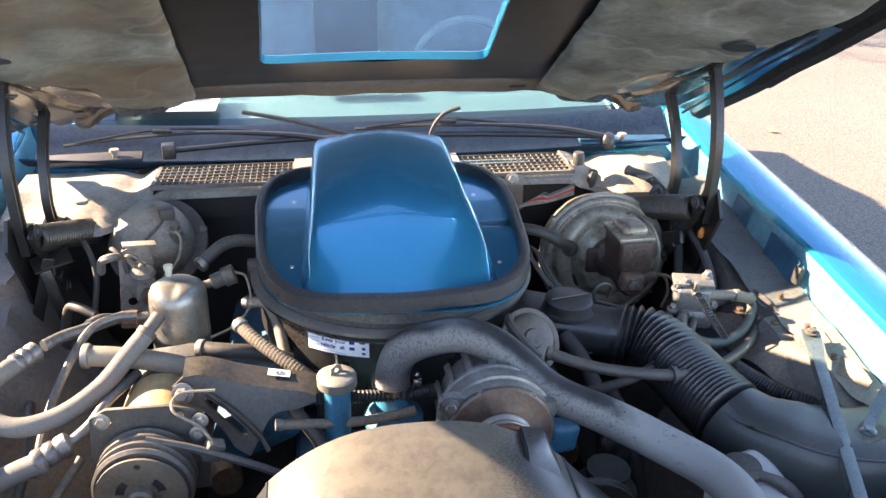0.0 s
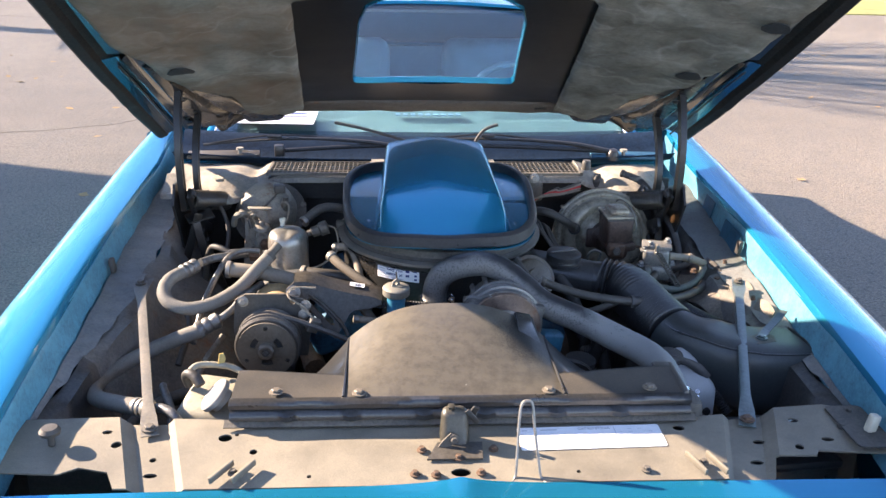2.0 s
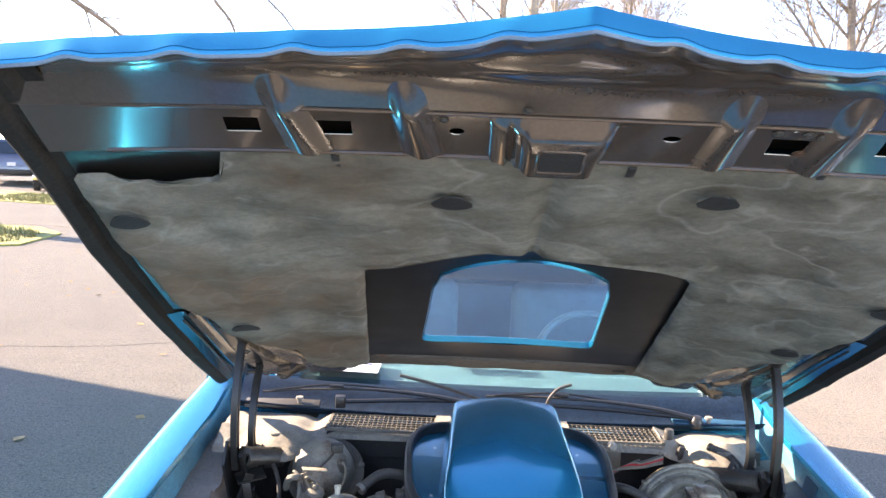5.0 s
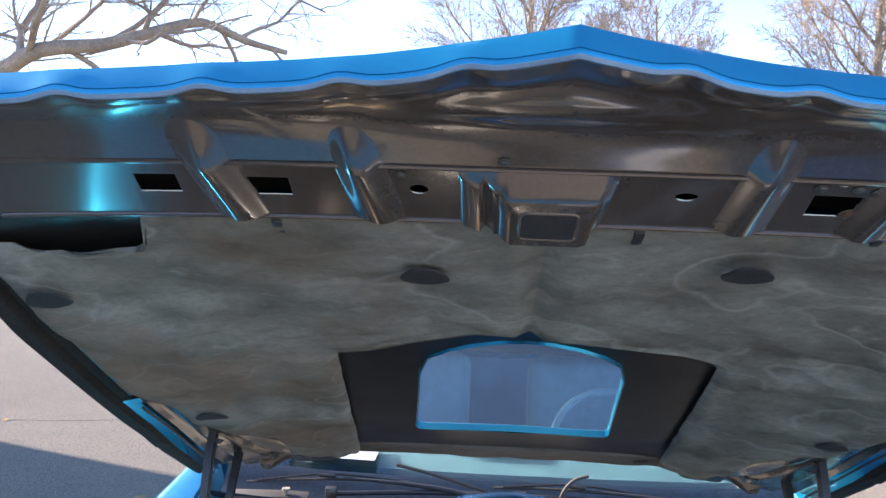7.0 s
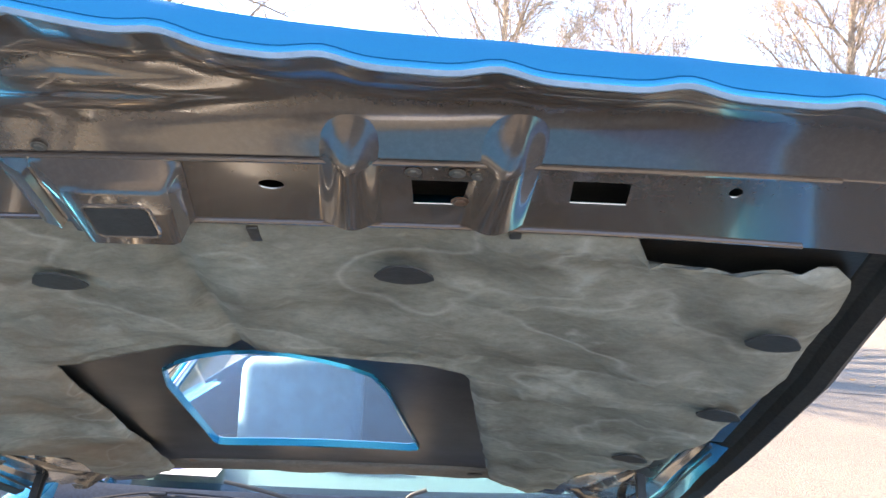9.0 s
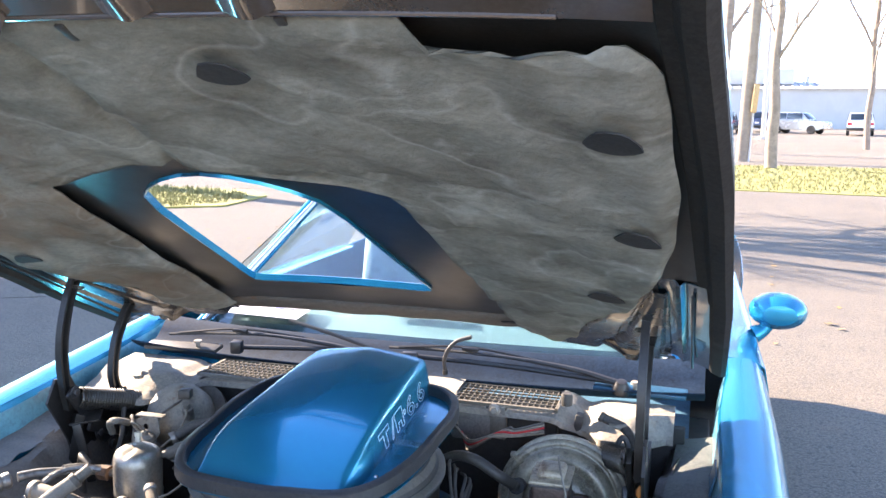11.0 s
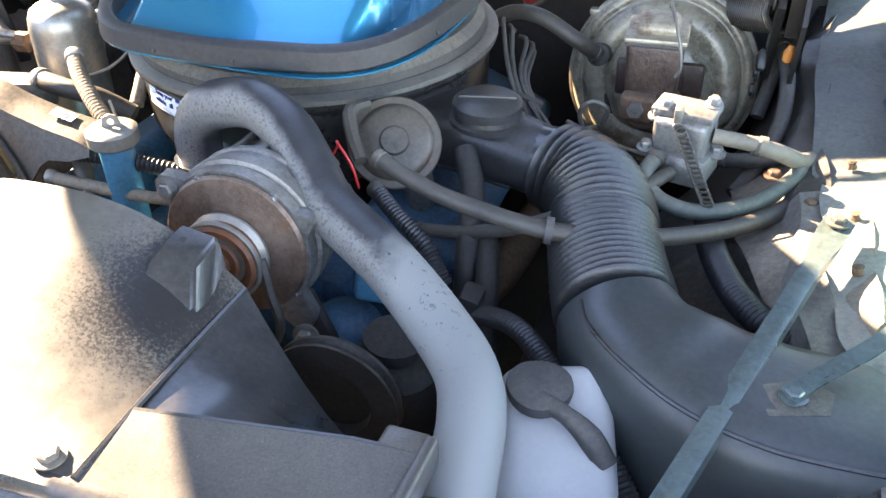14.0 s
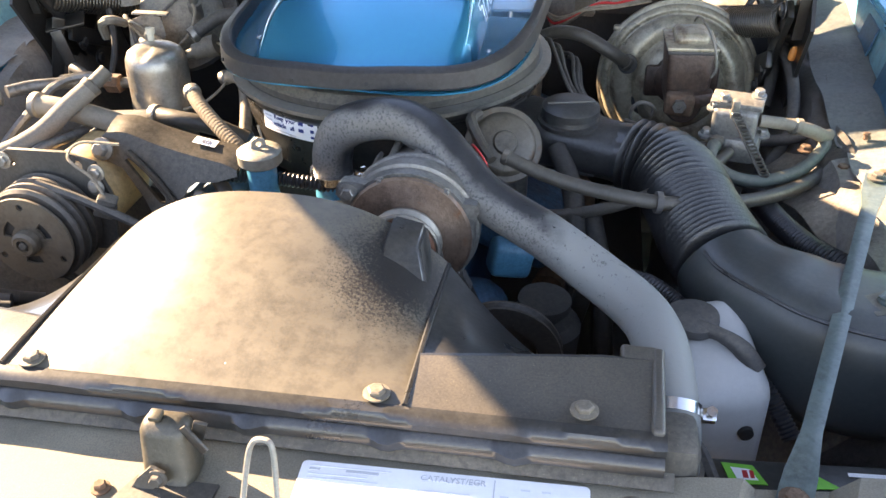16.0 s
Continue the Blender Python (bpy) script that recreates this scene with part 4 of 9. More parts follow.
    for i, row in enumerate(rows):
        if i % 3 != 1:
            bars(lab, mm @ pose(0, 0, 0.0002), [row], M["ink_faint"])
    for row in ((0.046, 0, 0.0010, 0.056), (-0.088, 0.0225, 0.030, 0.003), (-0.122, 0.022, 0.010, 0.0025)):
        bars(lab, mm @ pose(0, 0, 0.0002), [row], M["ink_pale"])
    # hood latch
    la = thing("hood_latch", (-0.005, -0.085, 0.738), "black steel hood latch bolted to the support panel", "latch")
    bm = box((-0.004, -0.052, 0.770), (0.052, 0.036, 0.068), None, 0.013, seg=4)
    for v in bm.verts:
        k = max(0.0, (v.co.z - 0.765) / 0.04)
        v.co.x = -0.004 + (v.co.x + 0.004) * (1 - 0.16 * k)
        v.co.y += 0.010 * k * (v.co.y < -0.052) - 0.004 * (1 - k) * (v.co.y < -0.052)
        if v.co.y < -0.060 and 0.745 < v.co.z < 0.785:
            v.co.y += 0.005
    part("body", bm, M["latch"], la, "rounded olive-black latch housing", 50)
    part("catch", box((0.026, -0.060, 0.791), (0.030, 0.003, 0.010), (0, 48, -12), 0.001), M["black"], la, "flat black catch")
    part("top_tab", box((-0.010, -0.052, 0.807), (0.012, 0.012, 0.006), (12, 0, 0), 0.002), M["latch"], la)
    part("base_plate", plate([(-0.05, -0.015), (0.045, -0.015), (0.048, 0.03), (-0.03, 0.03)], 0.003, pose(-0.004, -0.095, 0.7415, 5, 0, 0)), M["black"], la)
    part("pawl", plate([(-0.03, 0), (-0.012, -0.004), (0.004, 0.02), (-0.008, 0.026), (-0.022, 0.012)], 0.004, pose(-0.004, -0.079, 0.742, 84, 0, 0)), M["black_dusty"], la)
    bolt(la, (-0.006, -0.077, 0.757), (0, -1, 0.1), 0.006, M["black_dusty"])
    part("tab", box((0.028, -0.052, 0.795), (0.012, 0.004, 0.03), (20, 20, 10), 0.001), M["black"], la)
    # wire safety loop
    lo = thing("wire_loop", (0.11, -0.15, 0.73), "bent steel wire loop standing on the support panel", "wire loop")
    part("loop", tube([(0.080, -0.170, 0.728), (0.090, -0.153, 0.730), (0.094, -0.140, 0.76), (0.099, -0.115, 0.82), (0.104, -0.107, 0.843), (0.113, -0.105, 0.847), (0.121, -0.108, 0.842), (0.124, -0.118, 0.81), (0.130, -0.142, 0.755), (0.134, -0.154, 0.730), (0.143, -0.170, 0.728)], 0.0025, 8), M["steel"], lo)
    # diagonal braces
    for s, top in ((-1, V(-0.698, 0.540, 0.797)), (1, V(0.717, 0.512, 0.803))):
        br = thing("fender_brace", (s * 0.543, 0, 0.75), "grey steel diagonal brace from support to fender" if s < 0 else "grey steel diagonal brace from support to fender, teal reflection painted in", "brace", "fender braces")
        a = V(s * 0.543, -0.002, 0.740)
        d = (top - a)
        L = d.length
        mx = Matrix.Translation(a) @ d.to_track_quat("Y", "Z").to_matrix().to_4x4()
        def bar(u, k, L=L):
            y = -0.018 + (L + 0.03) * u
            mid = min(1, max(0, (y - 0.03) / 0.05)) * min(1, max(0, (L - 0.03 - y) / 0.04))
            w = 0.0150 * (1 - 0.36 * mid)
            drop = 0.016 * mid
            return [(-w, y, -drop), (-w * 0.98, y, 0.0), (0, y, 0.0015 * mid), (w * 0.98, y, 0.0), (w, y, -drop)][k]
        bm = sheet(bar, [0, 0.03, 0.06, 0.09, 0.13, 0.18, 0.3, 0.5, 0.7, 0.86, 0.92, 0.95, 0.98, 1.0], range(5), -0.002)
        bmesh.ops.transform(bm, matrix=mx, verts=bm.verts)
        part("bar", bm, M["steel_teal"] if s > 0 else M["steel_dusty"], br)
        bolt(br, a + V(0, 0, 0.001), r=0.009, material=M["rust"] if s > 0 else M["black_dusty"])
        bolt(br, top + V(0, 0, 0.001), r=0.008, material=M["black_dusty"])


# the teal is the sunlit fender's reflection, put into the steel's base colour
M["steel_teal"] = surf("grey steel with teal reflection painted in", (0.085, 0.125, 0.122), 0.28, 0.3, 0.3, 12, bump=0.06, dust=0.15, coat=0.5)
M["steel_dusty"] = surf("dusty grey steel", (0.13, 0.125, 0.11), 0.45, 0.3, 0.2, 12, bump=0.08, dust=0.6)


# ---- hood ----
def hood_w(y):
    return table(y, [(-0.3, 0.735), (0.0, 0.745), (0.3, 0.775), (0.75, 0.80), (1.3, 0.815), (1.5, 0.82)])


def hz(x, y):
    """Inner surface of the raised hood."""
    return 1.448 - 0.486 * (y - 0.45) - 0.045 * (abs(x) / 0.75) ** 3 * min(1.0, max(0.1, (y + 0.3) / 0.6)) + 0.012 * math.exp(-((y - 0.2) / 0.3) ** 2) - 0.022 * max(0.0, (y - 0.85) / 0.35) * min(1.1, abs(x) / 0.8) ** 6


def front_y(x):
    return table(abs(x), [(0.0, -0.262), (0.10, -0.240), (0.20, -0.222), (0.35, -0.208), (0.55, -0.190), (0.72, -0.170), (0.80, -0.165)])


def hole_half(y):
    return table(y, [(0.405, 0.0), (0.412, 0.045), (0.43, 0.09), (0.455, 0.130), (0.49, 0.165), (0.56, 0.183), (0.75, 0.198), (0.925, 0.214), (0.945, 0.210)]) if 0.405 < y < 0.951 else 0.0


def pad_half(y):
    return table(y, [(0.34, 0.0), (0.365, 0.14), (0.40, 0.235), (0.428, 0.304), (0.434, 0.311), (1.12, 0.362)]) if y > 0.34 else 0.0


def mat_w(y):
    """Half width of the insulation mat, cut away towards the hinges."""
    return table(y, [(0.012, 0.655), (0.06, 0.705), (0.12, 0.712), (0.3, 0.722), (0.50, 0.712), (0.60, 0.690), (0.70, 0.668), (0.78, 0.645), (0.84, 0.605), (0.91, 0.572), (0.975, 0.535), (1.06, 0.510), (1.10, 0.47), (1.125, 0.42)])


def lift(x, y):
    """Gap between inner panel and outer skin."""
    s = lambda a, b, v: (lambda t: t * t * (3 - 2 * t))(min(1.0, max(0.0, (v - a) / (b - a))))
    return 0.012 + 0.033 * max(s(0.35, 0.7, abs(x)), 1 - s(-0.02, 0.30, y))


def build_hood():
    hood = thing("hood", (0, 1.3, 1.04), "raised blue hood with black underside, fibre mat and scoop opening", "hood")
    rows = sorted(set([round(v, 4) for v in steps(-0.02, 1.208, 32)] + [0.405, 0.4051, 0.412, 0.43, 0.455, 0.49, 0.56, 0.925, 0.945, 0.9508, 0.9509]))
    for nm, off, mtl, lab in (("inner_panel", 0.0, M["lacquer_dark"], "glossy black inner panel"), ("skin", 0.045, M["blue"], "metallic blue outer skin")):
        bm = bmesh.new()
        for s in (-1, 1):
            def half(y, v, s=s, off=off):
                a = hole_half(y)
                W = hood_w(y) - ((0.012 if y < 0.66 else 0.115) if off == 0 else 0.0)
                x = a + (W - a) * v
                rear = (0.06 * (x / 0.8) ** 2) * max(0, (y - 1.0) / 0.3)
                z = hz(x, y) + (lift(x, y) if off else 0.002 * (x < pad_half(y)) + 0.010 * max(0, (y - 1.05) / 0.18) * (x < 0.4))
                if off and v > 0.93:
                    z -= 0.045 * ((v - 0.93) / 0.07) ** 2
                return (s * x, y + rear, z)
            ys = rows if off == 0 else [r for r in rows if r > -0.02]
            if off:
                ys = [-0.02] + [y for y in ys if y > -0.01]
            sheet(half, ys, [0, 0.04, 0.1, 0.2, 0.35, 0.5, 0.65, 0.8, 0.9, 0.93, 0.965, 1.0], 0.0, bm)
        part(nm, bm, mtl, hood, lab, 45)
    # rim of the scoop opening
    ring = [(0.0, 0.405)] + [(hole_half(y), y) for y in (0.412, 0.43, 0.455, 0.49, 0.56, 0.66, 0.75, 0.85, 0.925, 0.945)] + [(0.19, 0.951), (0.10, 0.945), (0.0, 0.940)]
    ring = ring + [(-x, y) for x, y in ring[-2:0:-1]]
    rim = [(x, y) for x, y in ring]
    bm = sheet(lambda i, v: (rim[i % len(rim)][0] * (1 - 0.012 * v), rim[i % len(rim)][1], hz(*rim[i % len(rim)]) - 0.004 + 0.015 * v), range(len(rim) + 1), [0, 0.3, 1.0], 0.003)
    part("opening_rim", bm, M["blue"], hood, "bright blue rim of the scoop opening")
    # front: blue nose, hem with scallops, concave black channel
    def scallop(x):
        return sum(0.0065 * math.exp(-((abs(x) - c) / 0.022) ** 2) for c in (0.095, 0.204, 0.331, 0.469, 0.60))
    def sec(x, k):
        y0 = front_y(x)
        z0 = hz(x, y0) - 0.004 + 0.006 * math.exp(-abs(x) / 0.10) + scallop(x)
        pts = [(0.235, 0.047), (0.10, 0.052), (0.03, 0.046), (0.004, 0.037), (-0.006, 0.030), (-0.008, 0.020), (-0.0080, 0.0058), (-0.0064, 0.0053), (-0.0079, 0.0046), (-0.0077, 0.0026), (-0.0066, 0.000)]
        dy, dn = pts[k]
        if k == 0:
            return (x, -0.02 + 0.001, hz(x, -0.02) + 0.045)
        z0 -= scallop(x) * (1, 1, 1, 1, 0.85, 0.45, 0, 0, 0, 0, 0)[k]
        return (x, y0 + dy * 0.9 + dn * 0.43, z0 - 0.486 * dy * 0.9 + dn * 0.9)
    xs = steps(-0.735, 0.735, 150)
    part("nose", sheet(sec, xs, range(11), -0.0015), M["blue"], hood, "blue front edge of the hood with a centre peak")
    part("hem", sheet(lambda x, k: (x, front_y(x) + (-0.0066, -0.005, 0.0, 0.003)[k], hz(x, front_y(x)) - 0.004 + 0.006 * math.exp(-abs(x) / 0.10) + scallop(x) + (0.003, -0.001, -0.001, 0.003)[k]), xs, range(4)), M["hem"], hood, "pale folded hem of the hood edge")
    def channel(x, k):
        y0 = front_y(x)
        za = hz(x, y0) - 0.004 + 0.006 * math.exp(-abs(x) / 0.10)
        t = k / 12
        yb = -0.108 + 0.006 * (abs(x) / 0.7)
        y = y0 + 0.004 + (yb - y0 - 0.004) * t
        zb = hz(x, yb) - 0.004
        z = za + (zb - za) * t + 0.020 * math.sin(math.pi * t) * (1 - 0.3 * math.exp(-abs(x) / 0.15)) + scallop(x) * (1 - t) ** 3 - 0.012 * math.exp(-((t - 0.5) / 0.12) ** 2) * math.exp(-(x / 0.12) ** 2)
        return (x, y, z)
    part("front_channel", sheet(channel, xs, range(13), -0.002), M["lacquer"], hood, "glossy black concave channel behind the hood edge", 60)
    # bracket row with its openings
    def slot(x0, x1, y0, y1):
        return [(x0, y0), (x1, y0), (x1, y1), (x0, y1)]
    holes = [slot(-0.445, -0.400, -0.082, -0.056), slot(-0.325, -0.280, -0.080, -0.054), disc(-0.143, -0.068, 0.010, 12, 0.007), disc(0.134, -0.070, 0.012, 12, 0.006), slot(0.26, 0.312, -0.080, -0.050), slot(0.40, 0.450, -0.085, -0.058), disc(0.54, -0.080, 0.006, 10), disc(0.283, -0.098, 0.005, 8), disc(-0.30, -0.100, 0.004, 8)]
    bm = plate(slot(-0.70, 0.70, -0.116, -0.018), 0.0012, None, holes)
    for y in (-0.1005, -0.1025):
        bmesh.ops.bisect_plane(bm, geom=list(bm.verts) + list(bm.edges) + list(bm.faces), plane_co=(0, y, 0), plane_no=(0, 1, 0))
    for i in range(-6, 7):
        bmesh.ops.bisect_plane(bm, geom=list(bm.verts) + list(bm.edges) + list(bm.faces), plane_co=(i * 0.107, 0, 0), plane_no=(1, 0, 0))
    for v in bm.verts:
        v.co.z += hz(v.co.x, v.co.y) - 0.001 - 0.19 * (v.co.y + 0.112) + (0.010 if v.co.y < -0.1015 else 0.0)
    part("reinforcement_strip", bm, M["lacquer"], hood, "black perforated reinforcement strip")
    part("strip_back", sheet(lambda x, v: (x, -0.112 + 0.11 * v, hz(x, -0.112 + 0.11 * v) + 0.02), steps(-0.72, 0.72, 20), [0, 1], 0.002), M["deep"], hood)
    def under(x, y):
        """The underside that the ribs grow out of: channel in front, strip behind."""
        if y > -0.106:
            return hz(x, y) - 0.002 - 0.19 * (y + 0.112)
        y0 = front_y(x)
        t = min(1.0, max(0.0, (y - y0) / (-0.106 - y0)))
        za = hz(x, y0) - 0.004
        return za + (hz(x, -0.106) - 0.0035 - za) * t + 0.020 * math.sin(math.pi * t)

    def stamping(x0, lean):  # raised rib across the strip
        def f(u, v):
            # a half tunnel with soft feet, closed by a rounded nose in front and open behind
            y = -0.142 + 0.117 * u
            nose = math.sqrt(min(1.0, u / 0.14))
            w = (0.028 + 0.006 * u) * (0.45 + 0.55 * nose)
            e = (0.5 + 0.5 * math.cos(2 * math.pi * (v - 0.5))) ** 0.75
            return (x0 + (2 * v - 1) * w + lean * u, y, under(x0, y) + 0.001 - (0.0155 - 0.004 * u) * e * math.sin(min(1.0, u / 0.30) * math.pi / 2))
        return sheet(f, steps(0, 1, 16), steps(0, 1, 20), 0.002)
    for x0, lean in ((-0.372, 0.03), (-0.210, 0.022), (0.212, -0.012), (0.352, -0.02)):
        part("stamped_bracket", stamping(x0, lean), M["lacquer"], hood, "glossy black stamped bracket", 60)
    # striker housing: a boxed surround with a rounded opening, stepped plates beside it
    STRIKER = [(-0.098, 0.0), (-0.094, 0.005), (-0.078, 0.010), (-0.074, 0.003), (-0.068, 0.004), (-0.062, 0.012), (-0.056, 0.013), (-0.050, 0.020), (-0.044, 0.0235), (0.030, 0.0235), (0.036, 0.021), (0.044, 0.004), (0.050, 0.0)]

    def striker(i, v):
        x, d = STRIKER[i]
        y = -0.102 + 0.082 * v
        foot = table(v, [(0, 0.0), (0.05, 0.25), (0.14, 0.9), (0.2, 1.0), (1, 1.0)])
        return (x + 0.012 * (1 - v) * (1 if x > 0.028 else -0.2), y, under(x, y) - d * foot)
    part("striker_box", sheet(striker, range(len(STRIKER)), [0, 0.05, 0.1, 0.14, 0.2, 0.5, 0.8, 1.0], 0.002), M["lacquer"], hood, "black striker housing with stepped side plates", 35)
    sm = Matrix.Translation((-0.006, -0.054, under(-0.006, -0.054) - 0.0245)) @ pose(0, 0, 0, math.degrees(math.atan(-0.676)), 0, 0)
    part("striker_slot", plate(rect(-0.028, -0.022, 0.028, 0.022, 0.006), 0.003, sm), M["deep"], hood, "dark striker opening")
    ring = rect(-0.030, -0.024, 0.030, 0.024, 0.007)
    part("striker_rim", tube([sm @ V(x, y, -0.0012) for x, y in ring + ring[:1]], 0.0024, 8, curve=False), M["lacquer"], hood, "rolled rim of the striker opening")
    # bent edges of the strip
    for y, r in ((-0.1015, 0.0030), (-0.020, 0.0026)):
        part("strip_edge", tube([(x, y, hz(x, y) - 0.003 - 0.19 * (y + 0.112)) for x in steps(-0.62, 0.62, 24)], r, 8, 1), M["lacquer"], hood, "rounded bent edge of the strip")
    for x, y, r in ((-0.16, -0.090, 0.004), (-0.055, -0.112, 0.0045), (0.262, -0.091, 0.005), (0.300, -0.091, 0.005), (0.318, -0.088, 0.004), (0.302, -0.056, 0.0055)):
        bolt(hood, (x, y, hz(x, y) - 0.003 - 0.19 * (y + 0.112)), (0, -0.44, -0.9), r, M["rust"] if r > 0.0052 else M["black_dusty"], h=0.003)
    # insulation mat in two halves that meet along a ragged cut-out
    for s in (-1, 1):
        def mat_f(y, v, s=s):
            a = pad_half(y) + (0.004 * noise.noise(V(y * 22, s, 0)) if y > 0.45 else 0)
            W = mat_w(y) + 0.002 * math.sin(y * 40 + 2 * s) + 0.004 * noise.noise(V(y * 9, 7 * s, 1))
            x = a + (W - a) * v
            fy = -0.014 + 0.0024 * math.sin(x * 50)
            y2 = y if y > 0.05 else max(y, fy)
            if x > 0.47 and y < 0.06:
                y2 = max(y2, -0.014 + (0.045 if s > 0 else 0.075) * min(1, (x - 0.47) / 0.012))
            y = y2
            edge = min(1, min(v, 1 - v) * 30, (y + 0.018) * 40, (1.135 - y) * 30)
            q = V(s * x * 5, y * 7, 0)
            sag = 0.012 + 0.014 * noise.noise(q * 1.2) + 0.008 * noise.noise(q * 3.1) + 0.010 * max(0, math.sin((x - 0.3) * 5)) * math.exp(-((y - 0.7) / 0.4) ** 2)
            if y > 0.95:
                sag += 0.018 * (y - 0.95) / 0.17 * min(1, v * 2) * (1 + 0.8 * noise.noise(V(s * x * 12, y * 9, 3)))
            sag += 0.010 * math.exp(-(abs(x) / 0.012) ** 2) * -1
            sag += 0.012 * (x / 0.7) ** 2 + 0.006 * noise.noise(q * 6.5)
            return (s * x, y2, hz(x, y2) - 0.006 - max(0.004, sag) * (0.35 + 0.65 * edge))
        ys = steps(-0.014, 0.34, 16) + [0.3401] + steps(0.35, 1.125, 32)
        part("insulation_mat", sheet(mat_f, ys, [0, 0.01, 0.03] + steps(0.07, 0.95, 26) + [0.975, 0.99, 1.0], 0.004 * s), M["hood_pad"], hood, "grey-green fibre insulation mat with brown stains" if s < 0 else "grey-green fibre insulation mat, creased and torn at its edges", 70)
    # dark pads where clips press through the mat
    for x, y in ((-0.147, 0.112), (0.243, 0.070), (0.655, 0.145), (0.668, 0.395), (0.600, 0.690), (-0.655, 0.15), (-0.60, 0.69)):
        rr = 0.03
        bm = plate([(x + rr * math.cos(a) * (1.0 + 0.15 * math.sin(3 * a)), y + rr * 0.75 * math.sin(a)) for a in steps(0, 2 * math.pi, 15)[:-1]], 0.002, None, lift=lambda px, py: hz(px, py) - (0.030 if abs(px) < 0.5 else 0.044))
        part("clip_hole", bm, M["deep"], hood, "dark clip hole in the mat")
    for x, y in ((-0.31, 0.022), (-0.04, 0.018), (0.10, 0.022), (0.355, 0.015)):
        part("mat_tab", box((x, y - 0.012, hz(x, y - 0.012) - 0.016), (0.012, 0.030, 0.010), (-26, 0, 0), 0.002), M["black"], hood, "black clip tab")
    # sides: black flange, blue paint bared towards the rear, folded hinge mounts
    for s in (-1, 1):
        def side(y, k, s=s):
            W = hood_w(y)
            pts = [(W + 0.008, 0.014), (W + 0.009, -0.010), (W - 0.002, -0.021), (W - 0.022, -0.018), (W - 0.030, -0.004), (W - 0.045, -0.002), (W - 0.060, 0.012), (W - 0.085, 0.012)]
            x, d = pts[k]
            rear = (0.05 * (x / 0.8) ** 2) * max(0, (y - 1.0) / 0.3)
            return (s * x, y + rear, hz(x, y) + d * (1.0 if y < 0.95 else 0.6))
        part("side_flange", sheet(side, steps(-0.165, 0.74, 36), range(8), 0.002 * -s), M["flange_black"], hood, "black side flange of the hood", 30)
        part("side_flange", sheet(side, steps(0.74, 1.225, 20), range(5), 0.002 * -s), M["flange_black"], hood, "black side flange of the hood", 30)
        part("side_edge", sheet(lambda y, v, s=s: (s * (hood_w(y) + 0.004), y + (0.05) * max(0, (y - 1.0) / 0.3), hz(hood_w(y), y) + 0.035 - 0.030 * v), steps(-0.165, 1.23, 40), [0, 0.5, 1], 0.003 * s), M["blue"], hood, "blue painted side edge")
        def bared(y, v, s=s):
            x = 0.685 + (hood_w(y) - 0.028 - 0.685) * v
            return (s * x, y + 0.03 * max(0, (y - 1.0) / 0.3), hz(x, y) + 0.002 - 0.010 * math.exp(-((v - 0.42) / 0.07) ** 2) - 0.006 * v)
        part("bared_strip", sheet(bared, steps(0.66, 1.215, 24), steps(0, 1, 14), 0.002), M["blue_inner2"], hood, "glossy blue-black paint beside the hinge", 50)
        part("bared_edge", tube([(s * (0.735 + 0.01 * y), y, hz(0.74, y) - 0.010) for y in steps(0.70, 1.22, 8)], 0.003, 6), M["lacquer_dark"], hood)
        def mount(u, v, s=s):
            y = 0.74 + 0.462 * v
            a = mat_w(y) - 0.02
            x = a + (0.70 - a) * u
            d = table(u, [(0, 0.004), (0.08, 0.005), (0.13, 0.020), (0.17, 0.023), (0.42, 0.023), (0.46, 0.020), (0.50, 0.006), (0.58, 0.005), (0.62, 0.017), (0.66, 0.019), (0.90, 0.019), (0.95, 0.003), (1, 0.0)])
            return (s * x, y + 0.03 * u * max(0, v - 0.5), hz(x, y) - d * min(1, 0.25 + v * 2.2))
        part("hinge_mount", sheet(mount, steps(0, 1, 40), steps(0, 1, 18), 0.003 * s), M["hinge_channel"], hood, "glossy black folded hinge mount", 25)
        # hanging corner piece with a rounded tip
        def corner(u, v, s=s):
            x = 0.425 + 0.285 * u
            drop = table(u, [(0, 0.004), (0.30, 0.014), (0.52, 0.034), (0.64, 0.052), (0.70, 0.050), (0.76, 0.028), (1, 0.022)])
            return (s * x, 1.200 + 0.02 * u - 0.050 * v * (0.3 + 0.7 * u), hz(x, 1.200) + 0.010 - drop * (1 - v) ** 0.8 - 0.006 * v)
        part("corner_fold", sheet(corner, steps(0, 1, 30), steps(0, 1, 8), 0.003 * s), M["hinge_channel"], hood, "folded rear corner of the hood frame", 40)
        for x, y in ((0.650, 0.90), (0.610, 1.17)):
            bolt(hood, (s * x, y, hz(x, y) - 0.034), (0, -0.44, -0.9), 0.009, M["black_dusty"])
    def lip(x, k):
        y, d = [(1.138, 0.016), (1.141, 0.004), (1.146, 0.000), (1.178, -0.001), (1.200, -0.003), (1.209, 0.002), (1.213, 0.014)][k]
        w = 0.004 * noise.noise(V(x * 9, 3, 0)) + 0.003 * math.sin(x * 17)
        return (x, y + 0.05 * (x / 0.8) ** 2 + (w if k > 3 else 0), hz(x, y) + d - (abs(w) if k in (3, 4) else 0))
    part("rear_lip", sheet(lip, steps(-0.50, 0.50, 60), range(7), 0.002), M["lip_dust"], hood, "dusty folded lip along the hood's rear edge", 50)
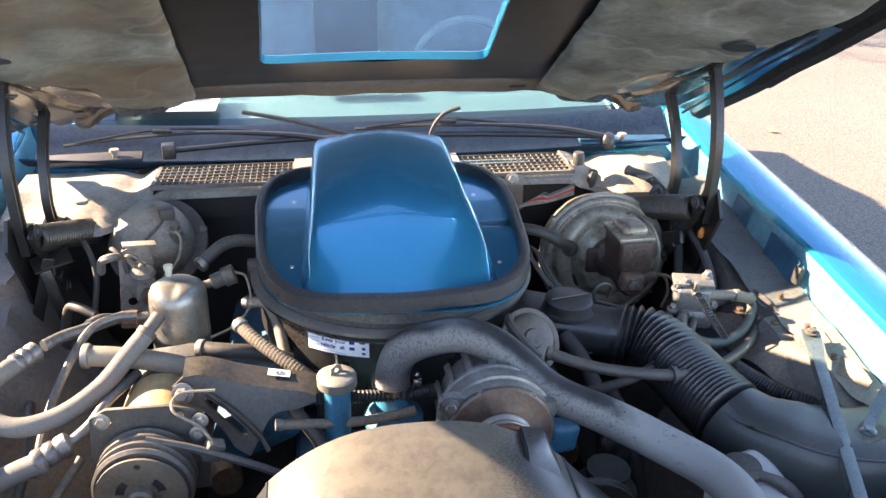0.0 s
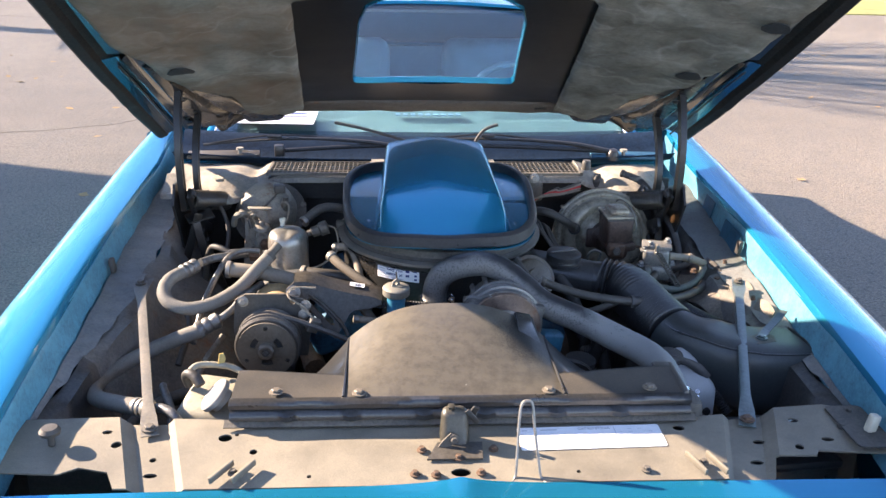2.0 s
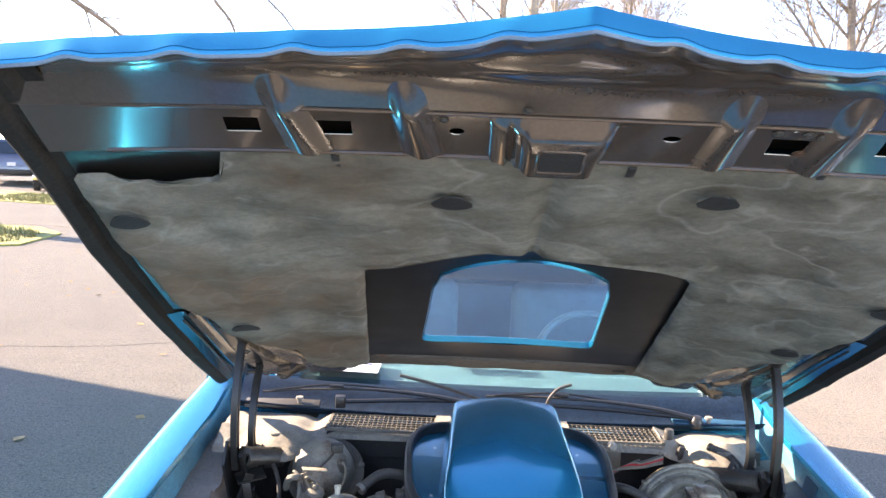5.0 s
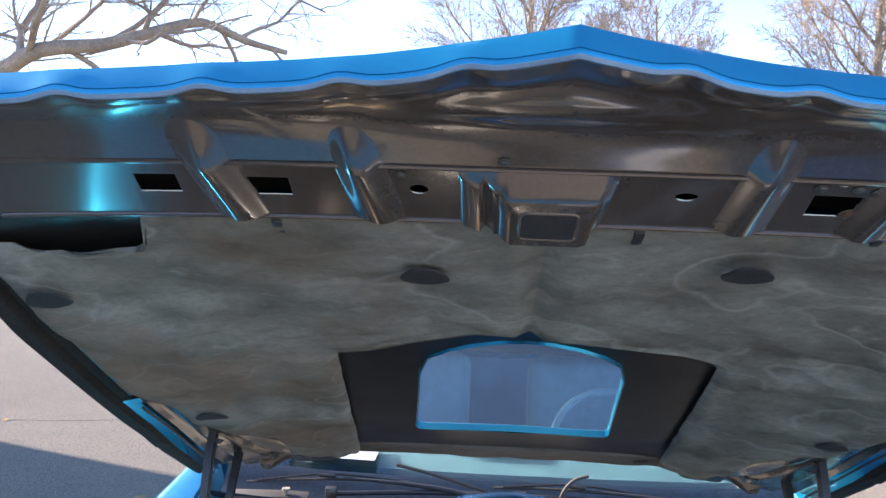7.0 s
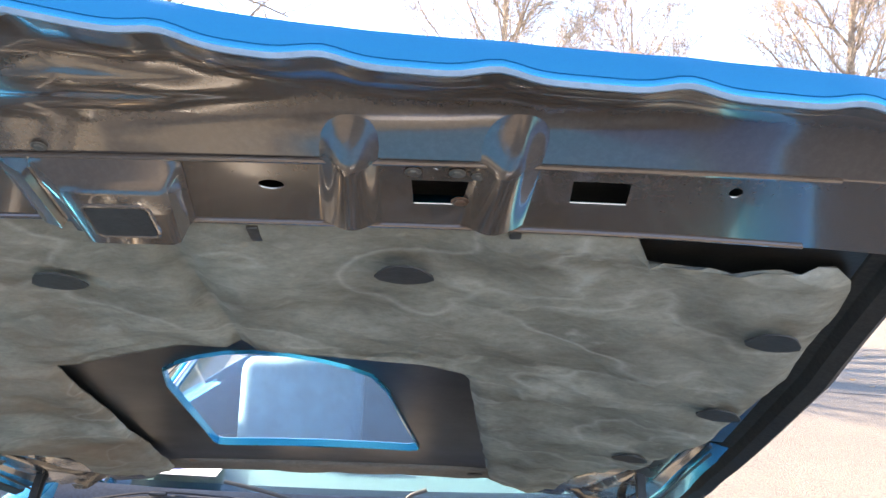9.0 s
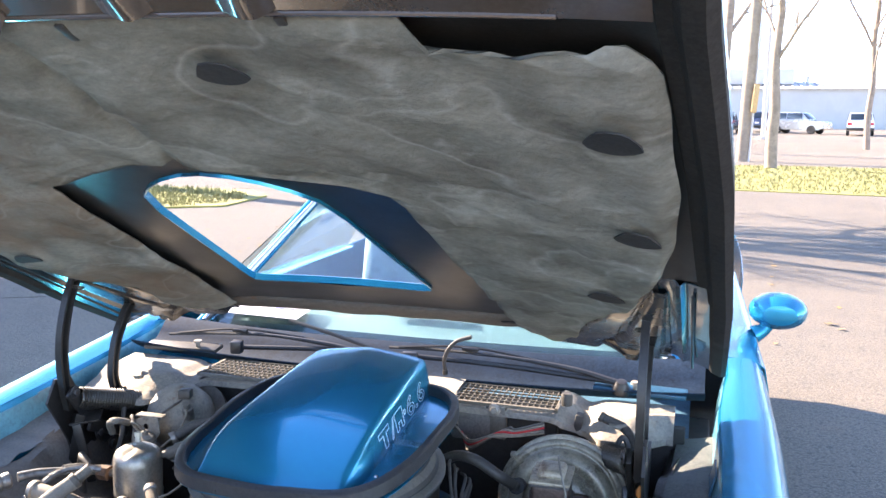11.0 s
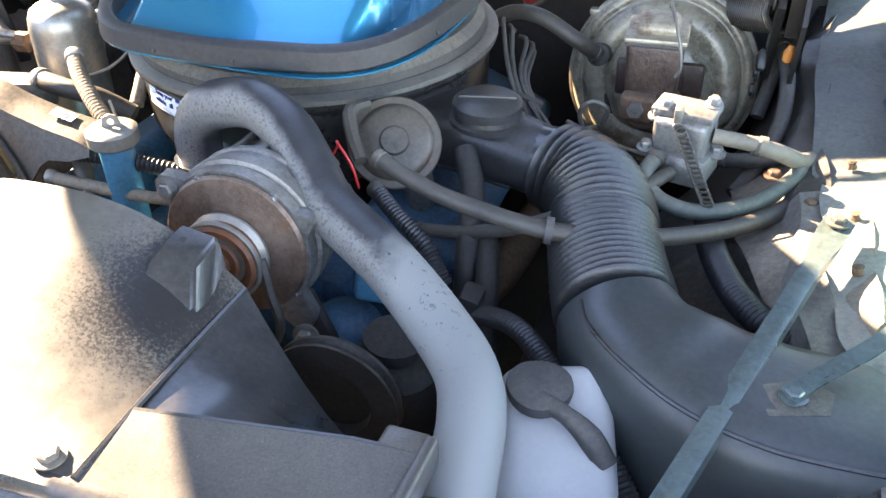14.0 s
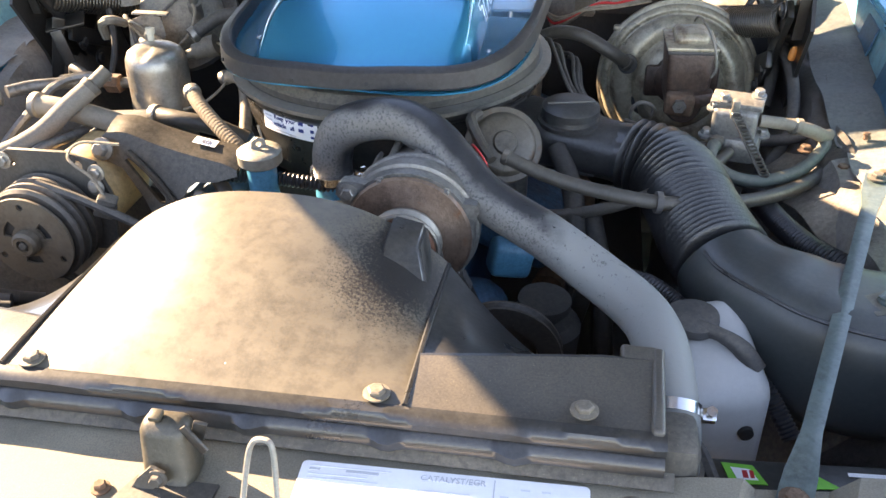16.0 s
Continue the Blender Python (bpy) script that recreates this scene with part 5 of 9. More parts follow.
    for x in (-0.45, 0.33, 0.42):
        part("drain_slot", box((x, 1.172, hz(x, 1.172) - 0.0025), (0.035, 0.014, 0.002), (-26, 0, 3)), M["deep"], hood)
    # hinges
    for s in (-1, 1):
        h = thing("hinge_assembly", (s * 0.655, 0.92, 0.80), "black hood hinge with two curved arms and a coil spring", "hinge", "hood hinges")
        def arm(pts, w):
            line = spline(pts, 6)
            bm = bmesh.new()
            prev = None
            for i, p in enumerate(line):
                t = (line[min(i + 1, len(line) - 1)] - line[max(i - 1, 0)]).normalized()
                side = V(1, 0, 0)
                nn = t.cross(side).normalized()
                ring = [bm.verts.new(p + side * a + nn * b) for a, b in ((-0.008, -w), (0.008, -w), (0.008, -w + 0.006), (-0.002, -w + 0.008), (-0.002, w - 0.008), (0.008, w - 0.006), (0.008, w), (-0.008, w))]
                if prev:
                    for k in range(8):
                        bm.faces.new((prev[k], prev[(k + 1) % 8], ring[(k + 1) % 8], ring[k]))
                else:
                    bm.faces.new(ring)
                prev = ring
            bm.faces.new(prev)
            return bm
        x = s * 0.658
        part("arm", arm([(x, 0.855, 0.88), (x, 0.842, 0.95), (x, 0.842, 1.04), (x, 0.868, 1.13), (x, 0.905, 1.20)], 0.013), M["arm_black"], h, "curved black channel arm", 30)
        part("arm", arm([(x, 1.03, 0.86), (x, 1.015, 0.92), (x, 1.035, 1.00), (x, 1.075, 1.06), (x, 1.10, 1.085)], 0.012), M["arm_black"], h, "short curved black channel arm", 30)
        part("base_plate", plate([(0.80, 0.905), (0.83, 0.955), (0.88, 0.95), (0.93, 0.86), (1.06, 0.88), (1.07, 0.83), (0.98, 0.74), (0.93, 0.69), (0.89, 0.72), (0.86, 0.80)], 0.006, Matrix.Translation((s * 0.672, 0, 0)) @ Matrix(((0, 0, 1, 0), (1, 0, 0, 0), (0, 1, 0, 0), (0, 0, 0, 1)))), M["arm_black"], h, "black hinge plate")
        part("link", box((s * 0.64, 0.90, 0.85), (0.012, 0.034, 0.20), (38, 0, 0), 0.004), M["arm_black"], h)
        part("link", box((s * 0.632, 0.955, 0.80), (0.012, 0.15, 0.03), (-24, 0, 0), 0.004), M["arm_black"], h)
        a, b = V(s * 0.648, 0.872, 0.900), V(s * 0.586, 1.025, 0.850)
        turns, R = 24, 0.0245
        t = (b - a).normalized()
        n1 = t.orthogonal().normalized()
        n2 = t.cross(n1)
        coil = [a.lerp(b, i / (turns * 10)) + (n1 * math.cos(2 * math.pi * i / 10) + n2 * math.sin(2 * math.pi * i / 10)) * R for i in range(turns * 10 + 1)]
        part("coil_spring", tube(coil, 0.0040, 6, curve=False), M["spring"], h, "oily steel coil spring")
        for p, q in ((a, a - t * 0.025), (b, b + t * 0.025)):
            part("spring_hook", tube([p, q, q + V(0, 0, -0.02)], 0.004, 6), M["spring"], h)
        for y, z in ((0.845, 0.925), (1.02, 0.87), (0.92, 0.80), (0.965, 0.755)):
            bolt(h, (s * 0.632, y, z), (-s, 0, 0), 0.010, M["liner"])


M["lacquer_dark"] = surf("black hood frame", (0.0126, 0.0119, 0.0112), 0.36, 0, 0.4, 8, bump=0.08, dust=0.03, spec=0.5)
M["hinge_channel"] = surf("glossy black folded steel under film", (0.013, 0.012, 0.011), 0.26, 0, 0.35, 12, bump=0.05, dust=0.06, coat=0.3)
M["arm_black"] = surf("semi-gloss black arm", (0.014, 0.0132, 0.0124), 0.35, 0, 0.3, 12, bump=0.06, dust=0.05)
M["flange_black"] = surf("dull black flange", (0.020, 0.018, 0.016), 0.75, 0, 0.3, 12, bump=0.1, dust=0.1, spec=0.2)
M["lip_dust"] = surf("grey dusty lip", (0.085, 0.075, 0.064), 0.7, 0, 0.35, 16, bump=0.25, dust=0.4, rust=0.06)
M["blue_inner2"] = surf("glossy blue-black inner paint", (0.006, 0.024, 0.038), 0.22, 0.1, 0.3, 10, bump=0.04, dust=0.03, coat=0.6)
M["hem"] = surf("pale blue sealed hem", (0.17, 0.25, 0.32), 0.5, 0, 0.2, 20, bump=0.1)
M["spring"] = surf("oiled spring steel", (0.05, 0.046, 0.04), 0.3, 0.6, 0.25, 20, bump=0.05, dust=0.2)


def shroud_top_material():
    """Tan dust over black plastic; gritty wear and painted shade beside the boss."""
    m, n, l, p = nodes_of("dusty shroud top, wear and painted shade at the boss")
    tc = n.new("ShaderNodeTexCoord").outputs["Object"]
    sub = n.new("ShaderNodeVectorMath")
    sub.operation = "SUBTRACT"
    l.new(tc, sub.inputs[0])
    sub.inputs[1].default_value = (0.165, 0.175, 0.82)
    ln = n.new("ShaderNodeVectorMath")
    ln.operation = "LENGTH"
    l.new(sub.outputs[0], ln.inputs[0])
    cloud = noise_of(n, l, tc, 9, 5, 0.6)
    grit = noise_of(n, l, tc, 330, 4, 0.75)
    streak = noise_of(n, l, tc, 30, 4, 0.6, (0.25, 1.0, 1.0))
    d = maths(n, l, "ADD", ln.outputs["Value"], maths(n, l, "MULTIPLY", maths(n, l, "SUBTRACT", cloud, 0.5), 0.06))
    d = maths(n, l, "ADD", d, maths(n, l, "MULTIPLY", maths(n, l, "SUBTRACT", grit, 0.5), 0.20))
    dust = maths(n, l, "MULTIPLY", ramp_of(n, l, d, [(0.045, 0.08), (0.088, 1.0)]), ramp_of(n, l, cloud, [(0.3, 0.50), (0.7, 0.62)]))
    dust = maths(n, l, "MULTIPLY", dust, ramp_of(n, l, streak, [(0.35, 0.85), (0.65, 1.0)]))
    blot = noise_of(n, l, tc, 44, 6, 0.75)
    dust = maths(n, l, "MULTIPLY", dust, ramp_of(n, l, blot, [(0.36, 0.66), (0.56, 1.0)]))
    c = blend(n, l, dust, (0.014, 0.014, 0.016), (0.20, 0.172, 0.125))
    # dried drops and pale chips
    v = n.new("ShaderNodeTexVoronoi")
    v.inputs["Scale"].default_value = 34
    l.new(tc, v.inputs["Vector"])
    pick = n.new("ShaderNodeSeparateColor")
    l.new(v.outputs["Color"], pick.inputs[0])
    drop = maths(n, l, "MULTIPLY", ramp_of(n, l, v.outputs["Distance"], [(0.06, 1.0), (0.16, 0.0)]), ramp_of(n, l, pick.outputs[0], [(0.76, 0.0), (0.80, 0.4)]))
    c = blend(n, l, drop, c, (0.055, 0.046, 0.034))
    chip = maths(n, l, "MULTIPLY", ramp_of(n, l, v.outputs["Distance"], [(0.026, 1.0), (0.045, 0.0)]), ramp_of(n, l, pick.outputs[1], [(0.62, 0.0), (0.66, 0.8)]))
    c = blend(n, l, chip, c, (0.40, 0.38, 0.33))
    l.new(c, p.inputs["Base Color"])
    l.new(maths(n, l, "ADD", maths(n, l, "MULTIPLY", dust, 0.3), 0.30), p.inputs["Roughness"])
    b = n.new("ShaderNodeBump")
    b.inputs["Strength"].default_value, b.inputs["Distance"].default_value = 0.12, 0.003
    l.new(maths(n, l, "ADD", cloud, maths(n, l, "MULTIPLY", grit, 0.4)), b.inputs["Height"])
    l.new(b.outputs["Normal"], p.inputs["Normal"])
    return m


M["shroud_top"] = shroud_top_material()
M["bolt_dark"] = surf("dull brown bolt", (0.15, 0.125, 0.095), 0.5, 0.2, 0.3, 40, bump=0.1, dust=0.35)


# ---- radiator and shroud ----
def arch(x):
    return 0.872 - 0.076 * (abs(x) / 0.2) ** 2.5


def build_radiator():
    sh = thing("fan_shroud", (0, 0.1, 0.70), "dust-covered black plastic fan shroud with a domed top", "fan shroud")
    def dome(x, v):
        y = 0.002 + 0.243 * v
        z = 0.796 + (arch(x) - 0.796) * (0.35 * v + 0.65 * math.sin(v * math.pi / 2) ** 1.15)
        return (x, y, z)
    def top(x, v):
        return dome(x, v)
    part("dome", sheet(top, steps(-0.20, 0.20, 44), steps(0, 1, 20), 0.003), M["shroud_top"], sh, "domed shroud top, tan with dust")
    part("dome_edge", sheet(lambda x, v: (x, 0.245 + 0.004 * v, arch(x) - 0.022 * v), steps(-0.2, 0.2, 30), [0, 1], 0.003), M["plastic"], sh)
    for s in (-1, 1):
        X = 0.428 if s > 0 else 0.398
        def wing(u, v, s=s, X=X):
            x = 0.2 + (X - 0.2) * u
            yb = table(x, [(0.2, 0.075), (0.37, 0.098), (0.43, 0.10)])
            y = 0.0 + yb * v
            z = 0.797 + 0.004 * v - 0.006 * math.sin(math.pi * u) * (1 - v)
            return (s * x, y, z)
        part("wing", sheet(wing, steps(0, 1, 16), steps(0, 1, 6), 0.004 * s), M["shroud"], sh, "flat shroud wing with a stepped rear edge")
        def slope(u, v, s=s, X=X):
            # from the crease down and back to the lower edge
            ax, ay, az = 0.2, 0.075 + 0.17 * v, 0.796 - 0.001 * v
            bx, by, bz = X - 0.04, 0.098 + 0.03 * v, 0.786 - 0.03 * v
            return (s * (ax + (bx - ax) * u), ay + (by - ay) * u, az + (bz - az) * u - 0.045 * math.sin(math.pi * u * 0.8) * v)
        part("flank", sheet(slope, steps(0, 1, 14), steps(0, 1, 8), 0.003 * s), M["plastic"], sh, "smooth black shroud flank")
        part("crease", tube([(s * 0.2, 0.004, 0.797), (s * 0.2, 0.08, 0.7985), (s * 0.2, 0.16, 0.797), (s * 0.2, 0.243, 0.795)], 0.003, 6), M["plastic"], sh)
        def drop(u, v, s=s, X=X):
            x = 0.2 + (X - 0.2) * u
            return (s * x, table(x, [(0.2, 0.075), (0.37, 0.098), (0.43, 0.10)]), 0.801 - 0.02 * v)
        part("step", sheet(drop, steps(0, 1, 8), [0, 1], 0.003), M["plastic"], sh)
    # raised end block and the boxed boss on the dome's shoulder
    part("end_rail", box((0.4245, 0.058, 0.7885), (0.012, 0.118, 0.027), (0, 0, -2), 0.004, seg=3), M["shroud"], sh, "down-turned end of the wing")
    part("end_ear", box((0.408, 0.107, 0.7965), (0.036, 0.024, 0.010), (0, 0, -2), 0.004, seg=3), M["shroud"], sh)
    bm = bmesh.new()
    q = [V(0.137, 0.203, 0.846), V(0.138, 0.252, 0.851), V(0.174, 0.254, 0.842), V(0.173, 0.212, 0.836), V(0.190, 0.172, 0.797), V(0.136, 0.182, 0.832)]
    base = [V(p.x + (0.01 if p.x > 0.16 else -0.004), p.y - 0.004, 0.775) for p in q]
    for p in q + base:
        bm.verts.new(p)
    bmesh.ops.convex_hull(bm, input=list(bm.verts))
    bmesh.ops.dissolve_limit(bm, angle_limit=radians(14), verts=list(bm.verts), edges=list(bm.edges))
    bmesh.ops.bevel(bm, geom=list(bm.edges), offset=0.003, segments=2, affect="EDGES")
    part("boss", bm, M["plastic"], sh, "boxed moulded boss")
    part("boss_hole", lathe([(0.003, 0), (0.003, 0.002), (0, 0.002)], (0.150, 0.234, 0.8445), (0.2, -0.1, 1), 10), M["deep"], sh)
    # rolled front lip with bumps, seam below
    def lip(x, k):
        b = sum(math.exp(-((x - c) / 0.010) ** 2) for c in (-0.30, -0.185, -0.055, 0.055, 0.185, 0.30))
        w = 0.002 * math.sin(x * 30)
        pts = [(0.004, 0.795), (-0.006, 0.794), (-0.010, 0.789 + w), (-0.009, 0.783), (0.000, 0.781), (-0.004 - 0.007 * b, 0.777), (-0.012 - 0.008 * b, 0.770), (-0.012 - 0.006 * b, 0.762), (-0.002, 0.757)]
        return (x, *pts[k])
    part("front_lip", sheet(lip, steps(-0.40, 0.43, 110), range(9), 0.002), M["plastic"], sh, "rolled black front lip with moulded bumps", 50)
    for x, y, z in ((-0.172, 0.013, 0.7985), (0.172, 0.014, 0.7985), (0.359, 0.018, 0.800), (-0.32, 0.018, 0.800)):
        bolt(sh, (x, y, z), r=0.0085, material=M["bolt_dark"], h=0.007)
    rad = thing("radiator", (0, 0.03, 0.40), "black radiator behind the support panel", "radiator")
    part("core", box((0.02, 0.03, 0.58), (0.80, 0.04, 0.36), bevel=0.006), M["deep"], rad)
    part("tank", box((0.44, 0.04, 0.62), (0.05, 0.06, 0.30), bevel=0.012), M["black_dusty"], rad)
    part("top_panel", box((0.015, 0.03, 0.765), (0.83, 0.07, 0.02), bevel=0.004), M["black_dusty"], rad, "black upper radiator panel")
    part("lower_sill", sheet(lambda x, v: (x, -0.004 - 0.014 * v, 0.757 - 0.008 * v), steps(-0.41, 0.44, 30), [0, 0.5, 1], 0.003), M["black_dusty"], rad)
    fan = thing("cooling_fan", (0.0, 0.20, 0.62), "black engine fan inside the shroud", "fan")
    for i in range(6):
        a = i * 60 + 10
        bm = sheet(lambda u, v, a=a: (math.cos(radians(a + 24 * (v - 0.5))) * (0.05 + 0.16 * u), 0.20 + 0.05 * (v - 0.5), 0.60 + math.sin(radians(a + 24 * (v - 0.5))) * (0.05 + 0.16 * u)), steps(0, 1, 4), steps(0, 1, 4), 0.002)
        part("blade", bm, M["black"], fan)
    part("hub", lathe([(0.06, -0.03), (0.06, 0.03), (0.03, 0.04), (0, 0.04)], (0, 0.22, 0.60), (0, -1, 0), 24), M["alu"], fan)
    # upper hose with clamps
    ho = thing("radiator_hose", (0.0, 0.5, 0.76), "thick upper radiator hose, black above and pale grey below", "hose")
    pts = [(-0.013, 0.508, 0.755), (-0.011, 0.502, 0.795), (0.004, 0.495, 0.833), (0.040, 0.483, 0.858), (0.096, 0.470, 0.870), (0.145, 0.447, 0.858), (0.185, 0.415, 0.834), (0.225, 0.382, 0.808), (0.305, 0.335, 0.786), (0.372, 0.282, 0.768), (0.415, 0.235, 0.760), (0.434, 0.190, 0.755), (0.442, 0.140, 0.742), (0.446, 0.095, 0.722), (0.446, 0.06, 0.69)]
    part("hose", tube(pts, [0.0285] * 8 + [0.029] * 7, 20, 10), M["hose"], ho)
    clampring(ho, (-0.012, 0.506, 0.768), (0, -0.1, 1), 0.033)
    clampring(ho, (0.4455, 0.108, 0.729), (0, -0.85, -0.5), 0.030)
    part("outlet", lathe([(0.028, 0), (0.028, 0.06), (0.036, 0.062), (0.036, 0.07), (0, 0.07)], (0.443, 0.062, 0.63), (0, 0, 1), 20), M["black_dusty"], ho)
    wn_ = thing("thermostat_neck", (-0.012, 0.51, 0.69), "teal enamelled water neck on the engine", "water neck")
    part("neck", lathe([(0.05, 0), (0.05, 0.012), (0.03, 0.03), (0.028, 0.065), (0, 0.065)], (-0.012, 0.510, 0.69), (0, -0.08, 1), 20), M["teal"], wn_)


# ---- air cleaner with the scoop ----
def build_air_cleaner():
    ac = thing("air_cleaner", (0.012, 0.80, 0.72), "black round air cleaner carrying a blue shaker hood scoop", "air cleaner")
    cx, cy = 0.012, 0.80
    part("canister", lathe([(0.0, -0.02), (0.225, -0.02), (0.240, -0.014), (0.250, 0.02), (0.252, 0.088), (0.258, 0.094), (0.262, 0.100), (0.262, 0.107), (0.256, 0.112), (0.250, 0.116), (0.0, 0.12)], (cx, cy, 0.735), (0, -0.03, 1), 64), M["can"], ac, "glossy black canister with a rolled dusty seam")
    part("band", lathe([(0.252, 0.104), (0.2645, 0.106), (0.2645, 0.112), (0.252, 0.116)], (cx, cy, 0.735), (0, -0.03, 1), 64), M["steel"], ac, "dusty metal seam ring")
    part("lid", lathe([(0.246, 0.112), (0.246, 0.130), (0.236, 0.142), (0.20, 0.148), (0, 0.15)], (cx, cy, 0.735), (0, -0.05, 1), 64), M["black_dusty"], ac)
    part("vent_cap", lathe([(0.02, 0), (0.02, 0.02), (0, 0.02)], (cx - 0.25, cy + 0.02, 0.84), (-1, 0, 0), 12), M["black_dusty"], ac)

    def base_z(y):
        return 0.897 + (y - 0.54) * 0.065

    def oval(a, k=1.0, grow=0.0):
        # rounded, rear half a little wider
        n = 3.6
        c, s = math.cos(a), math.sin(a)
        r = (abs(c) ** n + abs(s) ** n) ** (-1 / n)
        y = s * r
        hw = 0.232 + 0.018 * y
        return (cx + c * r * (hw + grow), 0.812 + y * (0.270 + grow))

    ang = steps(0, 2 * math.pi, 96)
    def gask(a, k):
        pr = [(0.001, 0.004), (0.002, 0.017), (0.005, 0.020), (0.014, 0.019), (0.018, 0.015), (0.0195, -0.007), (0.016, -0.011), (0.0, -0.010), (0.001, 0.004)]
        g, d = pr[k]
        x, y = oval(a, 1, g)
        return (x, y, base_z(y) + d + 0.0015 * math.sin(a * 9))
    part("gasket", sheet(gask, ang, range(9)), M["gasket"], ac, "thick black rubber gasket round the scoop")
    def edge(a, k):
        x, y = oval(a, 1, (0.0, 0.018, 0.018, 0.0)[k])
        return (x, y, base_z(y) - (0.010, 0.0112, 0.0132, 0.017)[k] + 0.004 * math.sin(a * 3 + 1))
    part("flange_edge", sheet(edge, ang, range(4)), M["blue"], ac, "bright blue edge below the gasket")
    part("flange", sheet(lambda a, v: (cx + (oval(a)[0] - cx) * v, 0.812 + (oval(a)[1] - 0.812) * v, base_z(0.812 + (oval(a)[1] - 0.812) * v) - 0.004), ang, [0.0001, 0.5, 0.9, 1.0], 0.002), M["blue"], ac, "blue scoop flange")

    def top_h(y):
        return table(y, [(0.565, 0.0), (0.585, 0.012), (0.61, 0.033), (0.64, 0.052), (0.68, 0.066), (0.75, 0.076), (0.90, 0.086), (1.02, 0.091), (1.075, 0.090), (1.09, 0.086)])

    def scoop(u, v):
        y = 0.565 + 0.525 * u
        s = 2 * v - 1
        half = table(y, [(0.565, 0.158), (0.65, 0.165), (0.85, 0.158), (1.09, 0.150)])
        top = half * 0.82
        # profile across: skirt, side wall, rounded shoulder, gently peaked top
        a = abs(s)
        if a < 0.80:
            x = top * a / 0.80
            z = 1.0 - 0.12 * (a / 0.8) ** 3 + 0.06 * max(0, 1 - a * 2.2)
        elif a < 0.90:
            t = (a - 0.80) / 0.10
            x = top + (half - top) * (0.55 * math.sin(t * math.pi / 2))
            z = 0.88 - 0.28 * (1 - math.cos(t * math.pi / 2))
        else:
            t = (a - 0.90) / 0.10
            x = top + (half - top) * (0.55 + 0.45 * t)
            z = 0.60 * (1 - t)
        f = min(1, u * 6)
        yy = y + (0.028 * (1 - (x / half) ** 2) * -1 * (1 - f))
        return (cx + math.copysign(x, s), yy, base_z(y) - 0.003 + top_h(y) * z)
    vs = sorted(set([round(0.5 + 0.5 * k * a, 5) for k in (-1, 1) for a in (0, 0.1, 0.22, 0.35, 0.5, 0.65, 0.75, 0.80, 0.82, 0.84, 0.86, 0.88, 0.90, 0.925, 0.95, 0.975, 1.0)]))
    us = [0, 0.02, 0.04, 0.065, 0.09, 0.12, 0.15, 0.18, 0.22, 0.27, 0.33, 0.4, 0.5, 0.6, 0.7, 0.8, 0.88, 0.94, 0.97, 1.0]
    part("scoop", sheet(scoop, us, vs, 0.003), M["blue"], ac, "metallic blue rear-facing shaker scoop", 60)
    part("scoop_mouth", box((cx, 1.070, 0.965), (0.25, 0.006, 0.055)), M["deep"], ac, "dark scoop mouth")
    for x, y in ((-0.17, 0.68), (0.192, 0.66), (-0.17, 0.95), (0.195, 0.95)):
        bolt(ac, (x, y, base_z(y) - 0.003), r=0.004, material=M["chrome"], h=0.003, name="screw")
    for a in (-1.9, -1.45, -1.1, -2.4, -0.5):
        x, y = oval(a, 1, 0.0195)
        part("clip", lathe([(0.003, 0), (0.003, 0.002), (0, 0.002)], (x, y, base_z(y)), (x - cx, y - 0.81, 0.15), 8), M["deep"], ac)
    # displacement sticker on the scoop's side wall: plain shapes, then the figures, all outlined in silver
    def on_wall(y, w, d=0.0):
        u = (y - 0.565) / 0.525
        p = V(*scoop(u, 0.5 + 0.5 * (0.988 - 0.078 * w)))
        a = V(*scoop(u + 0.02, 0.5 + 0.5 * (0.988 - 0.078 * w))) - p
        b = V(*scoop(u, 0.5 + 0.5 * (0.980 - 0.078 * w))) - p
        return p + a.cross(b).normalized() * (0.0026 + d)
    st = thing("scoop_sticker", (0.17, 0.86, 0.95), "silver outlined displacement sticker on the scoop", "sticker")
    def stroke(pts, name="sticker_shape"):
        part(name, tube([on_wall(y, w) for y, w in pts], 0.0011, 5, curve=False), M["letter"], st)
    stroke([(0.740, 0.98), (0.800, 0.98), (0.800, 0.72), (0.781, 0.72), (0.781, 0.02), (0.763, 0.02), (0.763, 0.72), (0.740, 0.72), (0.740, 0.98)])
    stroke([(0.806, 0.02), (0.812, 0.02), (0.832, 0.98), (0.826, 0.98), (0.806, 0.02)])
    stroke([(0.838, 0.02), (0.838, 0.98), (0.886, 0.98), (0.886, 0.02), (0.871, 0.02), (0.871, 0.38), (0.853, 0.38), (0.853, 0.02), (0.838, 0.02)])
    stroke([(0.894, 0.42), (0.904, 0.42), (0.904, 0.62), (0.894, 0.62), (0.894, 0.42)])
    cu = bpy.data.curves.new("sticker_figures", "FONT")
    cu.body, cu.size, cu.resolution_u, cu.fill_mode, cu.bevel_depth, cu.space_character = "6.6", 0.060, 3, "NONE", 0.0011, 0.98
    tmp = bpy.data.objects.new("sticker_figures", cu)
    me = bpy.data.meshes.new_from_object(tmp)
    bpy.data.objects.remove(tmp)
    x1 = max(v.co.x for v in me.vertices)
    y1 = max(v.co.y for v in me.vertices)
    for v in me.vertices:
        v.co = on_wall(0.912 + 0.130 * v.co.x / x1, 0.02 + 0.96 * v.co.y / y1, v.co.z * 0.5)
    me.materials.clear()
    me.materials.append(M["letter"])
    fig = new("sticker_figures", me)
    fig.parent = st
